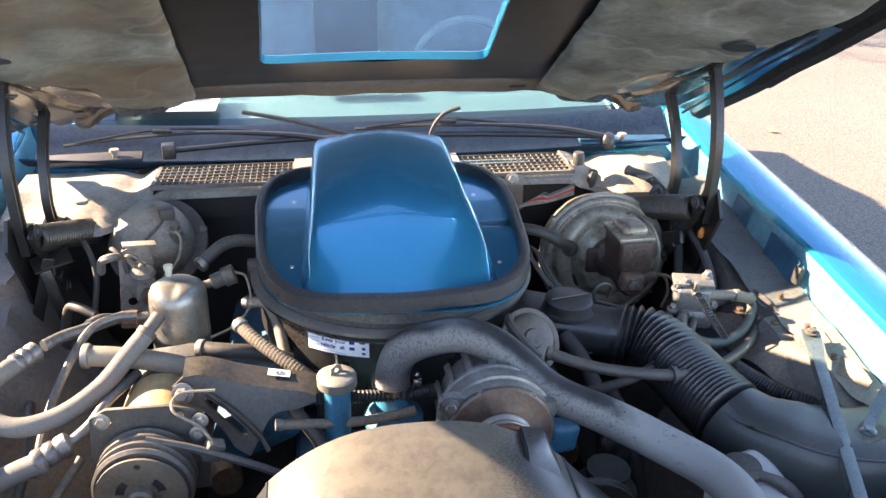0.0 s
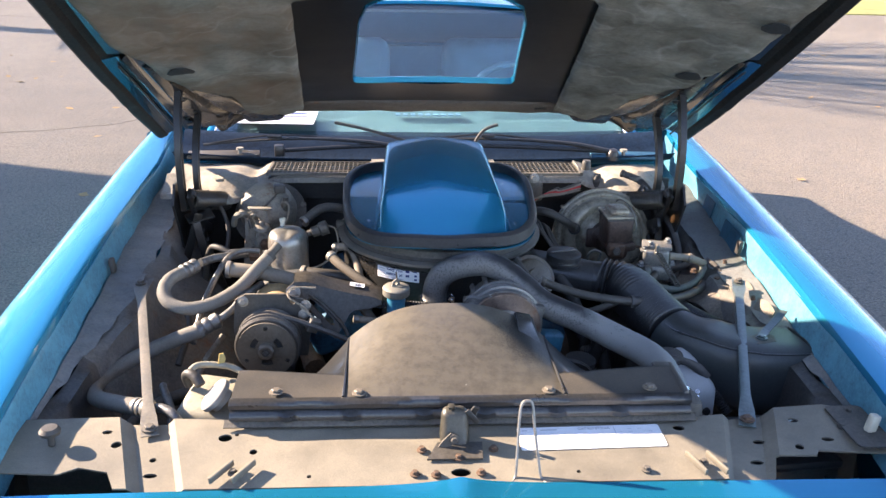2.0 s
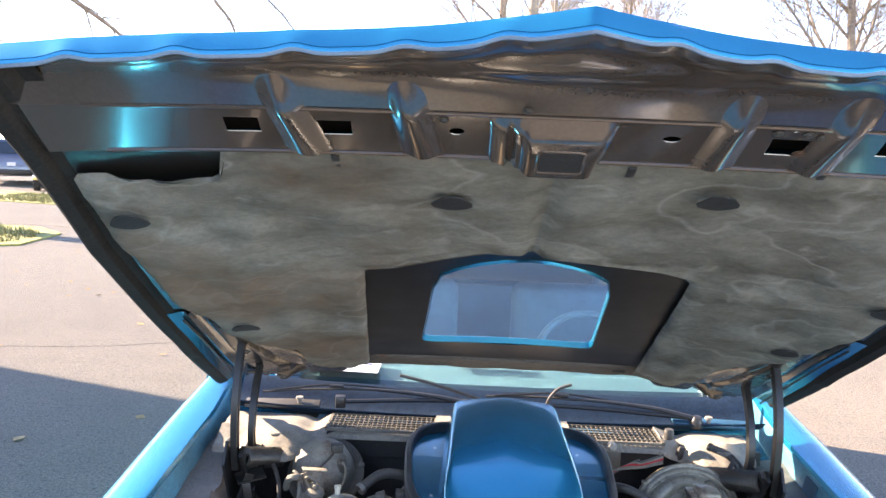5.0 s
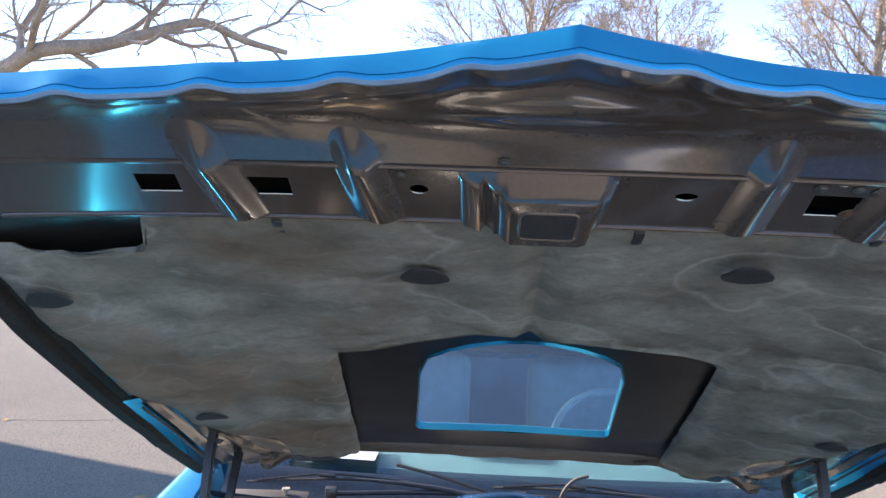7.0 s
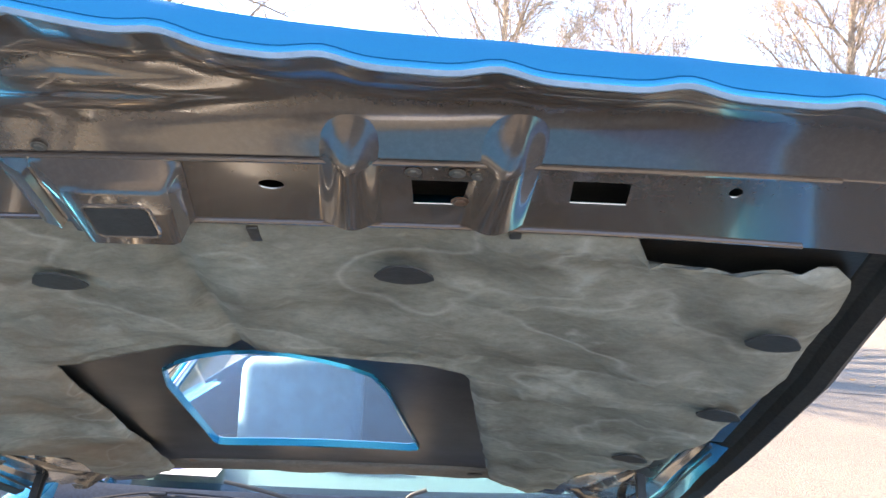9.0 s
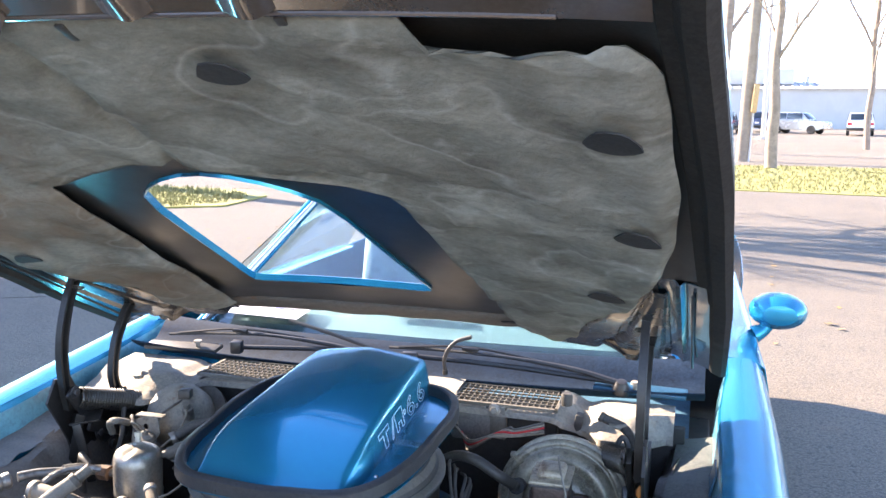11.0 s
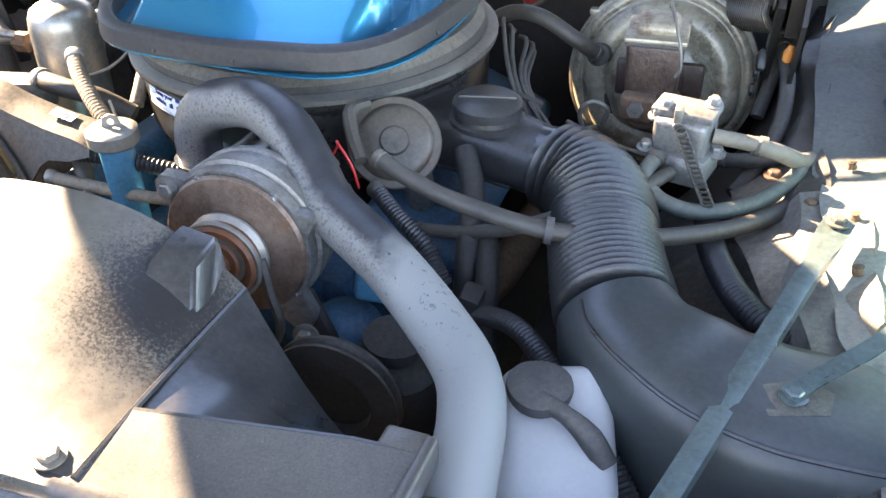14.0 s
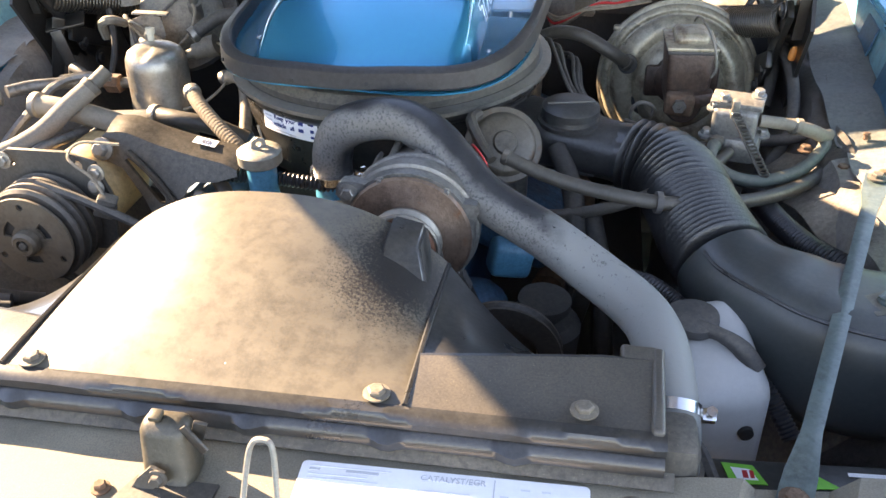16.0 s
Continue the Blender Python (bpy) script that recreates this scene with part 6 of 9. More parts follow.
    fig.matrix_parent_inverse = st.matrix_basis.inverted()
    # paper label on the canister
    lb = thing("canister_label", (-0.09, 0.56, 0.80), "white printed paper label on the air cleaner", "label")
    def lab_at(u, v, d):
        a = math.atan2(0.580 - cy, -0.122 - cx) - 0.13 + u * 0.94
        r = 0.2535 + d
        return V(cx + r * math.cos(a), cy + r * math.sin(a), 0.789 + v)
    part("sheet", sheet(lambda u, v: lab_at(u, v, 0.0008), steps(0.0, 0.47, 12), [0.0, 0.0355], 0.0005), M["paper"], lb)
    def lab_m(u, v):
        p, q = lab_at(u, v, 0.0018), lab_at(u + 0.1, v, 0.0018)
        xx = (q - p).normalized()
        mm = Matrix((xx, V(0, 0, 1), xx.cross(V(0, 0, 1)))).transposed().to_4x4()
        mm.translation = p
        return mm
    writing(lb, "Keep", lab_m(0.12, 0.022), 0.0100, M["ink_blue"])
    writing(lb, "your", lab_m(0.225, 0.022), 0.0100, M["ink_blue"])
    bars(lb, lab_m(0.330, 0.022), [(0.0, 0.0035, 0.009, 0.0055)], M["ink_blue"])
    writing(lb, "vehicle", lab_m(0.11, 0.011), 0.0100, M["ink_blue"])
    writing(lb, "all", lab_m(0.258, 0.011), 0.0100, M["ink_blue"])
    bars(lb, lab_m(0.330, 0.011), [(0.0, 0.0035, 0.009, 0.0055)], M["ink_blue"])
    bars(lb, lab_m(0.07, 0.005), [(0.0, 0.0, 0.06, 0.0015)], M["ink_pale"])
    bars(lb, lab_m(0.42, 0.0), [(0.0, 0.007, 0.006, 0.004), (0.0, 0.0165, 0.006, 0.005), (0.0, 0.027, 0.006, 0.004)], M["ink_blue"])
    bars(lb, lab_m(0.02, 0.0), [(0.0, 0.006 + 0.006 * i, 0.018, 0.002) for i in range(5)], M["ink_pale"])


M["can"] = surf("glossy black canister paint", (0.0168, 0.0168, 0.0168), 0.28, 0, 0.3, 10, bump=0.05, dust=0.3, dust_scale=6)


# ---- engine bay, passenger side ----
def crimp(parent, a, b, r=0.0165, mtl=None):
    a, b = V(*a), V(*b)
    d = b - a
    L = d.length
    bm = lathe([(r * 0.8, 0), (r, L * 0.08), (r, L * 0.25), (r * 0.86, L * 0.32), (r, L * 0.40), (r, L * 0.55), (r * 0.86, L * 0.62), (r, L * 0.70), (r, L * 0.92), (r * 0.7, L)], a, d, 18)
    return part("crimp_fitting", bm, mtl or M["alu"], parent, "dull crimped metal hose end")


def build_left_side():
    c = thing("air_conditioning_compressor", (-0.379, 0.45, 0.66), "dusty air conditioning compressor with a grooved pulley", "compressor")
    hx, hz0 = -0.379, 0.738
    part("housing", lathe([(0.0, 0.0), (0.056, 0.0), (0.061, 0.006), (0.061, 0.20), (0.055, 0.215), (0, 0.22)], (hx, 0.385, hz0), (0, 1, 0), 40), M["alu"], c, "round metal compressor housing")
    part("paper_band", lathe([(0.0616, 0.0), (0.0622, 0.0), (0.0622, 0.10), (0.0616, 0.10)], (hx, 0.43, hz0), (0, 1, 0), 40), M["tan_label"], c, "tan sunlit paper band")
    prof = [(0.03, 0.0), (0.066, 0.0)]
    for i in range(3):
        y = 0.004 + i * 0.017
        prof += [(0.070, y), (0.070, y + 0.003), (0.060, y + 0.008), (0.060, y + 0.010), (0.070, y + 0.015)]
    prof += [(0.066, 0.058), (0.03, 0.058)]
    part("pulley", lathe(prof, (hx, 0.318, hz0), (0, 1, 0), 48), M["pulley"], c, "black grooved clutch pulley", 25)
    holes = []
    for k in range(3):
        a = radians(30 + 120 * k)
        holes.append([(0.036 * math.cos(a + d) * (1 if j < 5 else 0.66), 0.036 * math.sin(a + d) * (1 if j < 5 else 0.66)) for j, d in enumerate(list(steps(-0.38, 0.38, 4)) + list(steps(0.38, -0.38, 4)))])
    holes += [disc(0.050 * math.cos(radians(a)), 0.050 * math.sin(radians(a)), 0.005, 8) for a in (-30, 90, 210)]
    pm = Matrix.Translation((hx, 0.308, hz0)) @ pose(0, 0, 0, 90, 0, 0)
    part("clutch_plate", plate(disc(0, 0, 0.0625, 40), 0.004, pm, holes), M["clutch"], c, "dusty brown clutch plate with openings")
    part("clutch_back", lathe([(0.058, 0), (0.058, 0.003), (0, 0.003)], (hx, 0.317, hz0), (0, -1, 0), 32), M["deep"], c)
    hub = part("hub", lathe([(0.018, 0), (0.018, 0.012), (0.014, 0.016), (0.009, 0.016), (0.009, 0.008), (0, 0.008)], (hx, 0.309, hz0), (0, -1, 0), 20), M["clutch"], c)
    bolt(c, (hx, 0.300, hz0), (0, -1, 0), 0.006, M["black_dusty"])
    part("mount_plate", plate([(-0.075, -0.05), (0.075, -0.05), (0.085, 0.03), (0.07, 0.085), (0.03, 0.098), (-0.055, 0.098), (-0.078, 0.085), (-0.085, 0.02)], 0.006, Matrix.Translation((hx + 0.005, 0.380, hz0)) @ pose(0, 0, 0, 90, 0, 0), [disc(-0.055, 0.078, 0.006, 10), disc(0.045, 0.08, 0.007, 10)]), M["black_dusty"], c, "black steel mounting plate")
    for x, z in ((-0.434, 0.822), (-0.30, 0.812), (-0.305, 0.79)):
        bolt(c, (x, 0.374, z), (0, -1, 0.1), 0.008, M["steel"])
    part("rear_manifold", box((hx + 0.01, 0.60, 0.775), (0.09, 0.05, 0.05), (0, 0, 12), 0.012), M["alu"], c)
    part("plug", box((-0.283, 0.352, 0.775), (0.026, 0.02, 0.03), (10, 25, 20), 0.003), M["black_dusty"], c, "black clutch wire plug")
    part("clutch_wire", tube([(-0.283, 0.352, 0.79), (-0.30, 0.36, 0.812), (-0.335, 0.372, 0.832), (-0.33, 0.40, 0.842), (-0.28, 0.41, 0.838)], 0.0022, 6), M["wire_tan"], c)
    # adjusting bracket with its slot
    b = thing("adjusting_bracket", (-0.24, 0.44, 0.74), "dark dusty stamped adjusting bracket with a slanted slot", "bracket")
    outl = [(-0.352, 0.812), (-0.335, 0.826), (-0.304, 0.834), (-0.258, 0.8345), (-0.208, 0.829), (-0.160, 0.821), (-0.137, 0.813), (-0.136, 0.805), (-0.166, 0.796), (-0.197, 0.794), (-0.209, 0.785), (-0.225, 0.759), (-0.240, 0.735), (-0.262, 0.742), (-0.274, 0.758), (-0.308, 0.786), (-0.335, 0.79), (-0.350, 0.795)]
    slot = [(-0.306, 0.798), (-0.300, 0.803), (-0.274, 0.792), (-0.244, 0.772), (-0.243, 0.763), (-0.251, 0.761), (-0.279, 0.779)]
    sink = lambda x, z: z - 0.026 * min(1.0, max(0.0, (x + 0.33) / 0.09))
    outl, slot = [(x, sink(x, z)) for x, z in outl], [(x, sink(x, z)) for x, z in slot]
    mx = Matrix.Translation((0, 0.455, 0)) @ Matrix(((1, 0, 0, 0), (0, 0, -1, 0), (0, 1, 0, 0), (0, 0, 0, 1)))
    bm = plate(outl, 0.006, mx, [slot])
    for v in bm.verts:
        v.co.y += 0.45 * (v.co.z - 0.79)
    part("plate", bm, M["bracket_grey"], b)
    edge = spline([(x, 0.455 + 0.45 * (z - 0.79), z) for x, z in outl[1:7]], 6)
    part("rolled_edge", sheet(lambda i, v: edge[i] + V(0.016 * v * (i / len(edge)), 0.040 * v, 0.010 * math.sin(v * math.pi / 2)), range(len(edge)), steps(0, 1, 5), 0.003), M["bracket_grey"], b, "rolled upper edge")
    ridge = [(-0.300, 0.812), (-0.262, 0.796), (-0.226, 0.766), (-0.212, 0.742)]
    part("pressed_rib", tube([(x, 0.4515 + 0.45 * (sink(x, z) - 0.79), sink(x, z)) for x, z in ridge], 0.0045, 8), M["bracket_grey"], b)
    bolt(b, (-0.335, 0.454, 0.808), (0, -1, 0.3), 0.011, M["steel"], h=0.014)
    lm = Matrix.Translation((-0.192, 0.486, 0.8130)) @ pose(0, 0, 0, 10, 9.5, -4)
    part("sticker", box((0, 0, 0), (0.034, 0.015, 0.0006), m=lm), M["paper"], b, "worn paper sticker with a figure")
    writing(b, "60", lm @ pose(-0.006, -0.0055, 0.001), 0.014, M["ink"])
    # receiver can
    r = thing("accumulator", (-0.377, 0.72, 0.70), "silver domed air conditioning accumulator can with dents", "canister")
    dome = [(0.0, -0.08), (0.048, -0.08), (0.0505, -0.07), (0.0505, 0.062), (0.0515, 0.064), (0.0515, 0.068), (0.0505, 0.070), (0.0505, 0.130), (0.0490, 0.145), (0.044, 0.156), (0.034, 0.163), (0.018, 0.166), (0, 0.167)]
    bm = lathe(dome, (-0.377, 0.720, 0.705), (0.02, 0, 1), 40)
    for v in bm.verts:
        if v.co.z > 0.852:
            v.co.z -= 0.006 * math.exp(-((v.co.x + 0.377) / 0.012) ** 2) * (0.715 > v.co.y)
    part("can", bm, M["silver"], r)
    part("valve", lathe([(0.006, 0), (0.006, 0.012), (0.008, 0.013), (0.008, 0.022), (0, 0.024)], (-0.390, 0.745, 0.868), (0, 0.1, 1), 8), M["cream"], r)
    part("switch", lathe([(0.008, 0), (0.008, 0.018), (0.014, 0.02), (0.014, 0.04), (0.018, 0.042), (0.018, 0.062), (0, 0.064)], (-0.335, 0.745, 0.845), (0.9, 0.1, 0.3), 16), M["black_dusty"], r, "black pressure switch with its plug")
    part("outlet_pipe", tube([(-0.43, 0.73, 0.80), (-0.47, 0.72, 0.80), (-0.50, 0.70, 0.815), (-0.515, 0.66, 0.825)], 0.009, 10), M["alu"], r)
    part("nut", lathe([(0.016, 0), (0.016, 0.024), (0, 0.024)], (-0.448, 0.72, 0.80), (-1, 0, 0), 6), M["rust"], r, "brownish pipe nut")
    part("switch_wire", tube([(-0.275, 0.75, 0.868), (-0.255, 0.74, 0.86), (-0.25, 0.71, 0.82), (-0.28, 0.69, 0.79), (-0.32, 0.68, 0.775)], 0.0025, 6), M["wire_tan"], r)
    # high and low pressure hoses
    h = thing("refrigerant_hose", (-0.5, 0.5, 0.76), "thick dusty grey refrigerant hose bent in a loop", "hose", "refrigerant hoses")
    part("hose", tube([(-0.398, 0.560, 0.858), (-0.425, 0.530, 0.836), (-0.463, 0.495, 0.803), (-0.515, 0.458, 0.782), (-0.570, 0.440, 0.777), (-0.612, 0.452, 0.786), (-0.630, 0.480, 0.803), (-0.622, 0.515, 0.818), (-0.597, 0.548, 0.824)], 0.0150, 14), M["braid"], h)
    crimp(h, (-0.602, 0.542, 0.823), (-0.574, 0.580, 0.828), 0.0172)
    part("pipe", tube([(-0.568, 0.590, 0.829), (-0.545, 0.62, 0.828), (-0.52, 0.65, 0.822), (-0.49, 0.70, 0.81), (-0.46, 0.74, 0.80)], 0.010, 10), M["alu"], h)
    part("ferrule", lathe([(0.0152, 0), (0.0160, 0.002), (0.0160, 0.010), (0.011, 0.012), (0.011, 0.040), (0, 0.040)], (-0.402, 0.555, 0.855), (0.52, 0.66, 0.52), 18), M["black_dusty"], h, "dull ferrule at the hose end")
    h2 = thing("refrigerant_hose", (-0.62, 0.3, 0.68), "dusty grey refrigerant hose running low to the condenser", "hose", "refrigerant hoses")
    part("hose", tube([(-0.528, 0.400, 0.745), (-0.575, 0.392, 0.730), (-0.64, 0.372, 0.708), (-0.70, 0.325, 0.690), (-0.722, 0.255, 0.690), (-0.70, 0.185, 0.700), (-0.645, 0.135, 0.715), (-0.59, 0.105, 0.722)], 0.0165, 14), M["braid"], h2)
    crimp(h2, (-0.545, 0.397, 0.742), (-0.495, 0.420, 0.760), 0.0185)
    part("pipe", tube([(-0.497, 0.419, 0.759), (-0.47, 0.44, 0.775), (-0.45, 0.48, 0.79), (-0.42, 0.55, 0.79)], 0.0085, 10), M["alu"], h2)
    crimp(h2, (-0.60, 0.110, 0.721), (-0.565, 0.088, 0.728), 0.0185, M["steel"])
    part("pipe", tube([(-0.567, 0.09, 0.727), (-0.54, 0.078, 0.735), (-0.515, 0.062, 0.728), (-0.50, 0.05, 0.70)], 0.009, 10), M["alu"], h2)
    h3 = thing("liquid_line", (-0.56, 0.4, 0.7), "thin bare metal refrigerant line", "pipe")
    part("pipe", tube([(-0.445, 0.69, 0.822), (-0.478, 0.665, 0.832), (-0.508, 0.63, 0.828), (-0.530, 0.575, 0.80), (-0.548, 0.50, 0.76), (-0.56, 0.42, 0.70)], 0.0072, 8), M["alu"], h3)
    for pts, rr, mt in (([(-0.60, 0.30, 0.66), (-0.585, 0.25, 0.68), (-0.56, 0.20, 0.66), (-0.55, 0.14, 0.63)], 0.008, "alu"), ([(-0.43, 0.30, 0.64), (-0.50, 0.27, 0.65), (-0.55, 0.2, 0.63), (-0.54, 0.10, 0.66)], 0.012, "rubber"), ([(-0.40, 0.26, 0.66), (-0.46, 0.22, 0.68), (-0.50, 0.16, 0.66), (-0.52, 0.1, 0.60)], 0.010, "rubber"),
                        ([(-0.47, 0.36, 0.60), (-0.54, 0.31, 0.64), (-0.61, 0.24, 0.645), (-0.64, 0.15, 0.64), (-0.62, 0.08, 0.63)], 0.011, "rubber"), ([(-0.46, 0.40, 0.57), (-0.55, 0.35, 0.60), (-0.645, 0.28, 0.615), (-0.685, 0.19, 0.60), (-0.66, 0.09, 0.60)], 0.012, "rubber_dusty"),
                        ([(-0.50, 0.46, 0.70), (-0.535, 0.40, 0.66), (-0.55, 0.33, 0.62), (-0.53, 0.26, 0.58)], 0.007, "wire_tan"), ([(-0.62, 0.62, 0.70), (-0.60, 0.55, 0.72), (-0.585, 0.50, 0.70), (-0.60, 0.43, 0.64)], 0.008, "rubber_dusty")):
        t = thing("low_hose", pts[1], "dark hose low beside the radiator", "hose", "low hoses")
        part("hose", tube(pts, rr, 10), M[mt], t)
    # coolant bottle
    k = thing("coolant_bottle", (-0.46, 0.14, 0.58), "aged cream coolant bottle with a white cap and yellow tab", "bottle")
    bm = box((-0.458, 0.145, 0.655), (0.120, 0.125, 0.145), (0, 0, -12), 0.020, seg=4)
    for v in bm.verts:
        if v.co.z > 0.69:
            v.co.z += 0.012 * (v.co.y - 0.145) / 0.06
    part("bottle", bm, M["bottle_old"], k, "yellowed ridged bottle")
    cm = Matrix.Translation((-0.442, 0.104, 0.742)) @ frame_of((-0.80, -0.10, 0.8))
    part("cap", lathe([(0.024, -0.012), (0.024, 0.0), (0.033, 0.001), (0.035, 0.004), (0.035, 0.011), (0.032, 0.014), (0.012, 0.015), (0, 0.015)], cm @ V(0, 0, 0), cm.to_3x3() @ V(0, 0, 1), 32), M["cap_white"], k, "white printed cap")
    bars(k, cm @ pose(0, 0, 0.0152), [(-0.024, 0.010 - 0.007 * i, 0.040 - 0.010 * (i % 2), 0.0012) for i in range(3)], M["ink"])
    part("spout", tube([(-0.510, 0.165, 0.735), (-0.514, 0.160, 0.758), (-0.504, 0.152, 0.768), (-0.490, 0.143, 0.763), (-0.480, 0.134, 0.752)], [0.0085, 0.0085, 0.009, 0.0105, 0.010], 12), M["rubber_dusty"], k, "short dusty rubber elbow")
    part("overflow_tube", tube([(-0.508, 0.152, 0.765), (-0.496, 0.176, 0.772), (-0.465, 0.188, 0.768), (-0.428, 0.186, 0.762), (-0.404, 0.168, 0.755), (-0.402, 0.145, 0.742)], 0.0062, 10), M["bottle_old"], k, "yellowed overflow tube")
    part("tab", plate([(-0.006, 0), (0.006, 0), (0.008, 0.014), (0.003, 0.024), (-0.005, 0.022)], 0.003, Matrix.Translation((-0.450, 0.186, 0.768)) @ pose(0, 0, 0, 82, 10, 18)), M["yellow"], k, "small yellow tab")
    part("neck_box", box((-0.415, 0.150, 0.733), (0.046, 0.05, 0.018), (0, 6, -12), 0.006), M["bottle_old"], k)
    # oil filler
    o = thing("oil_filler", (-0.103, 0.465, 0.63), "teal oil filler tube with a cream dusty cap", "oil filler")
    part("tube", lathe([(0.0, 0), (0.021, 0), (0.021, 0.165), (0.018, 0.165), (0, 0.165)], (-0.106, 0.470, 0.635), (0.02, -0.05, 1), 24), M["teal"], o)
    part("cap", lathe([(0.028, 0), (0.031, 0.003), (0.031, 0.018), (0.027, 0.021), (0.012, 0.022), (0, 0.021)], (-0.103, 0.462, 0.798), (0.02, -0.05, 1), 30), M["cap_cream"], o, "round cream filler cap")
    part("cap_grip", plate([(-0.012, 0), (0.012, 0), (0.009, 0.013), (0, 0.017), (-0.009, 0.013)], 0.003, Matrix.Translation((-0.103, 0.463, 0.818)) @ pose(0, 0, 0, 90, 0, 35), [disc(0, 0.007, 0.004, 8)]), M["cap_cream"], o)
    part("dipstick", tube([(-0.100, 0.475, 0.80), (-0.101, 0.472, 0.83), (-0.103, 0.470, 0.850)], 0.0018, 6), M["wire_tan"], o)
    # heater case, blower and brackets on the firewall
    f = thing("heater_case", (-0.47, 1.08, 0.74), "pale dusty heater and blower case on the firewall", "heater case")
    bm = lathe([(0, 0), (0.076, 0.0), (0.082, 0.02), (0.077, 0.062), (0.060, 0.090), (0.032, 0.102), (0, 0.104)], (-0.462, 1.040, 0.803), (-0.08, -0.66, 0.66), 36)
    part("case", bm, M["heater"], f, "domed sunlit case")
    part("rim", lathe([(0.086, 0), (0.104, 0.0), (0.104, 0.012), (0.086, 0.012)], (-0.462, 1.050, 0.800), (-0.08, -0.66, 0.66), 36), M["inner"], f)
    bm = plate([(-0.045, -0.12), (0.020, -0.125), (0.026, -0.06), (0.020, -0.02), (0.034, 0.0), (0.028, 0.034), (-0.004, 0.040), (-0.030, 0.030), (-0.034, -0.03)], 0.004, pose(-0.478, 0.892, 0.825, 82, 0, 16), [disc(0.0, 0.016, 0.007, 12), disc(-0.016, -0.07, 0.009, 12)])
    part("bracket", bm, M["heater"], f, "pale dusty stamped bracket")
    part("bracket", box((-0.470, 0.905, 0.866), (0.062, 0.036, 0.004), (-8, 6, 16), 0.001), M["heater"], f)
    part("bracket", box((-0.505, 0.90, 0.80), (0.004, 0.040, 0.10), (0, 4, 12), 0.001), M["heater"], f)
    part("valve_body", box((-0.462, 0.868, 0.792), (0.034, 0.034, 0.05), (4, 8, 20), 0.006, seg=3), M["heater"], f, "dusty expansion valve")
    part("valve_dome", lathe([(0.022, 0), (0.024, 0.004), (0.020, 0.012), (0.008, 0.016), (0.006, 0.026), (0, 0.027)], (-0.462, 0.868, 0.818), (0.1, -0.2, 1), 18), M["heater"], f)
    part("valve_nut", lathe([(0.014, 0), (0.014, 0.022), (0.010, 0.024), (0, 0.024)], (-0.452, 0.846, 0.786), (0.2, -1, 0.1), 6), M["rust"], f)
    part("capillary", tube([(-0.462, 0.866, 0.844), (-0.468, 0.850, 0.862), (-0.480, 0.846, 0.868), (-0.487, 0.858, 0.858), (-0.480, 0.868, 0.838), (-0.466, 0.86, 0.826)], 0.003, 6), M["heater"], f)
    part("relay", box((-0.425, 0.98, 0.90), (0.03, 0.03, 0.022), (0, 0, 15), 0.004), M["rubber_dusty"], f, "small dusty relay")
    part("plug", lathe([(0.013, 0), (0.013, 0.03), (0.009, 0.032), (0.009, 0.045), (0, 0.045)], (-0.41, 0.97, 0.845), (0.1, -0.4, 0.9), 12), M["steel_dusty"], f)
    part("heater_tube", tube([(-0.53, 0.84, 0.84), (-0.52, 0.82, 0.87), (-0.50, 0.82, 0.878), (-0.50, 0.86, 0.86)], 0.008, 8), M["steel_dusty"], f)
    for a in (0.3, 2.4, 4.5):
        bolt(f, V(-0.462, 1.045, 0.803) + V(0.096 * math.cos(a), 0.04 * math.sin(a), 0.086 * math.sin(a)), (-0.05, -0.78, 0.45), 0.007, M["steel"])
    for pts, r_, mt in (([(-0.43, 0.99, 0.885), (-0.445, 0.955, 0.875), (-0.47, 0.935, 0.85), (-0.48, 0.93, 0.81)], 0.003, "wire"), ([(-0.41, 0.955, 0.875), (-0.395, 0.93, 0.86), (-0.40, 0.90, 0.83), (-0.43, 0.88, 0.80)], 0.003, "wire_tan"),
                        ([(-0.53, 0.93, 0.84), (-0.52, 0.90, 0.86), (-0.50, 0.88, 0.85), (-0.49, 0.87, 0.82)], 0.0045, "rubber"), ([(-0.60, 0.98, 0.86), (-0.575, 0.94, 0.84), (-0.56, 0.91, 0.80), (-0.565, 0.88, 0.74)], 0.006, "rubber")):
        part("wire", tube(pts, r_, 8), M[mt], f)
    # dark brackets and pipes below the hinge
    k = thing("firewall_bracket", (-0.60, 0.86, 0.74), "dark oily stamped bracket below the hood hinge", "bracket")
    for x, y, z, rx, ry in ((-0.645, 0.855, 0.80, 12, 16), (-0.618, 0.848, 0.775, 4, -10)):
        part("strap", box((x, y, z), (0.022, 0.006, 0.15), (rx, ry, 20), 0.003), M["arm_black"], k, "narrow oily black strap")
    part("fold", box((-0.625, 0.87, 0.855), (0.07, 0.05, 0.006), (12, -8, 25), 0.002), M["arm_black"], k)
    part("pipe", tube([(-0.62, 0.84, 0.66), (-0.605, 0.82, 0.74), (-0.585, 0.80, 0.79), (-0.56, 0.775, 0.80), (-0.53, 0.76, 0.79)], 0.009, 10), M["black_dusty"], k)
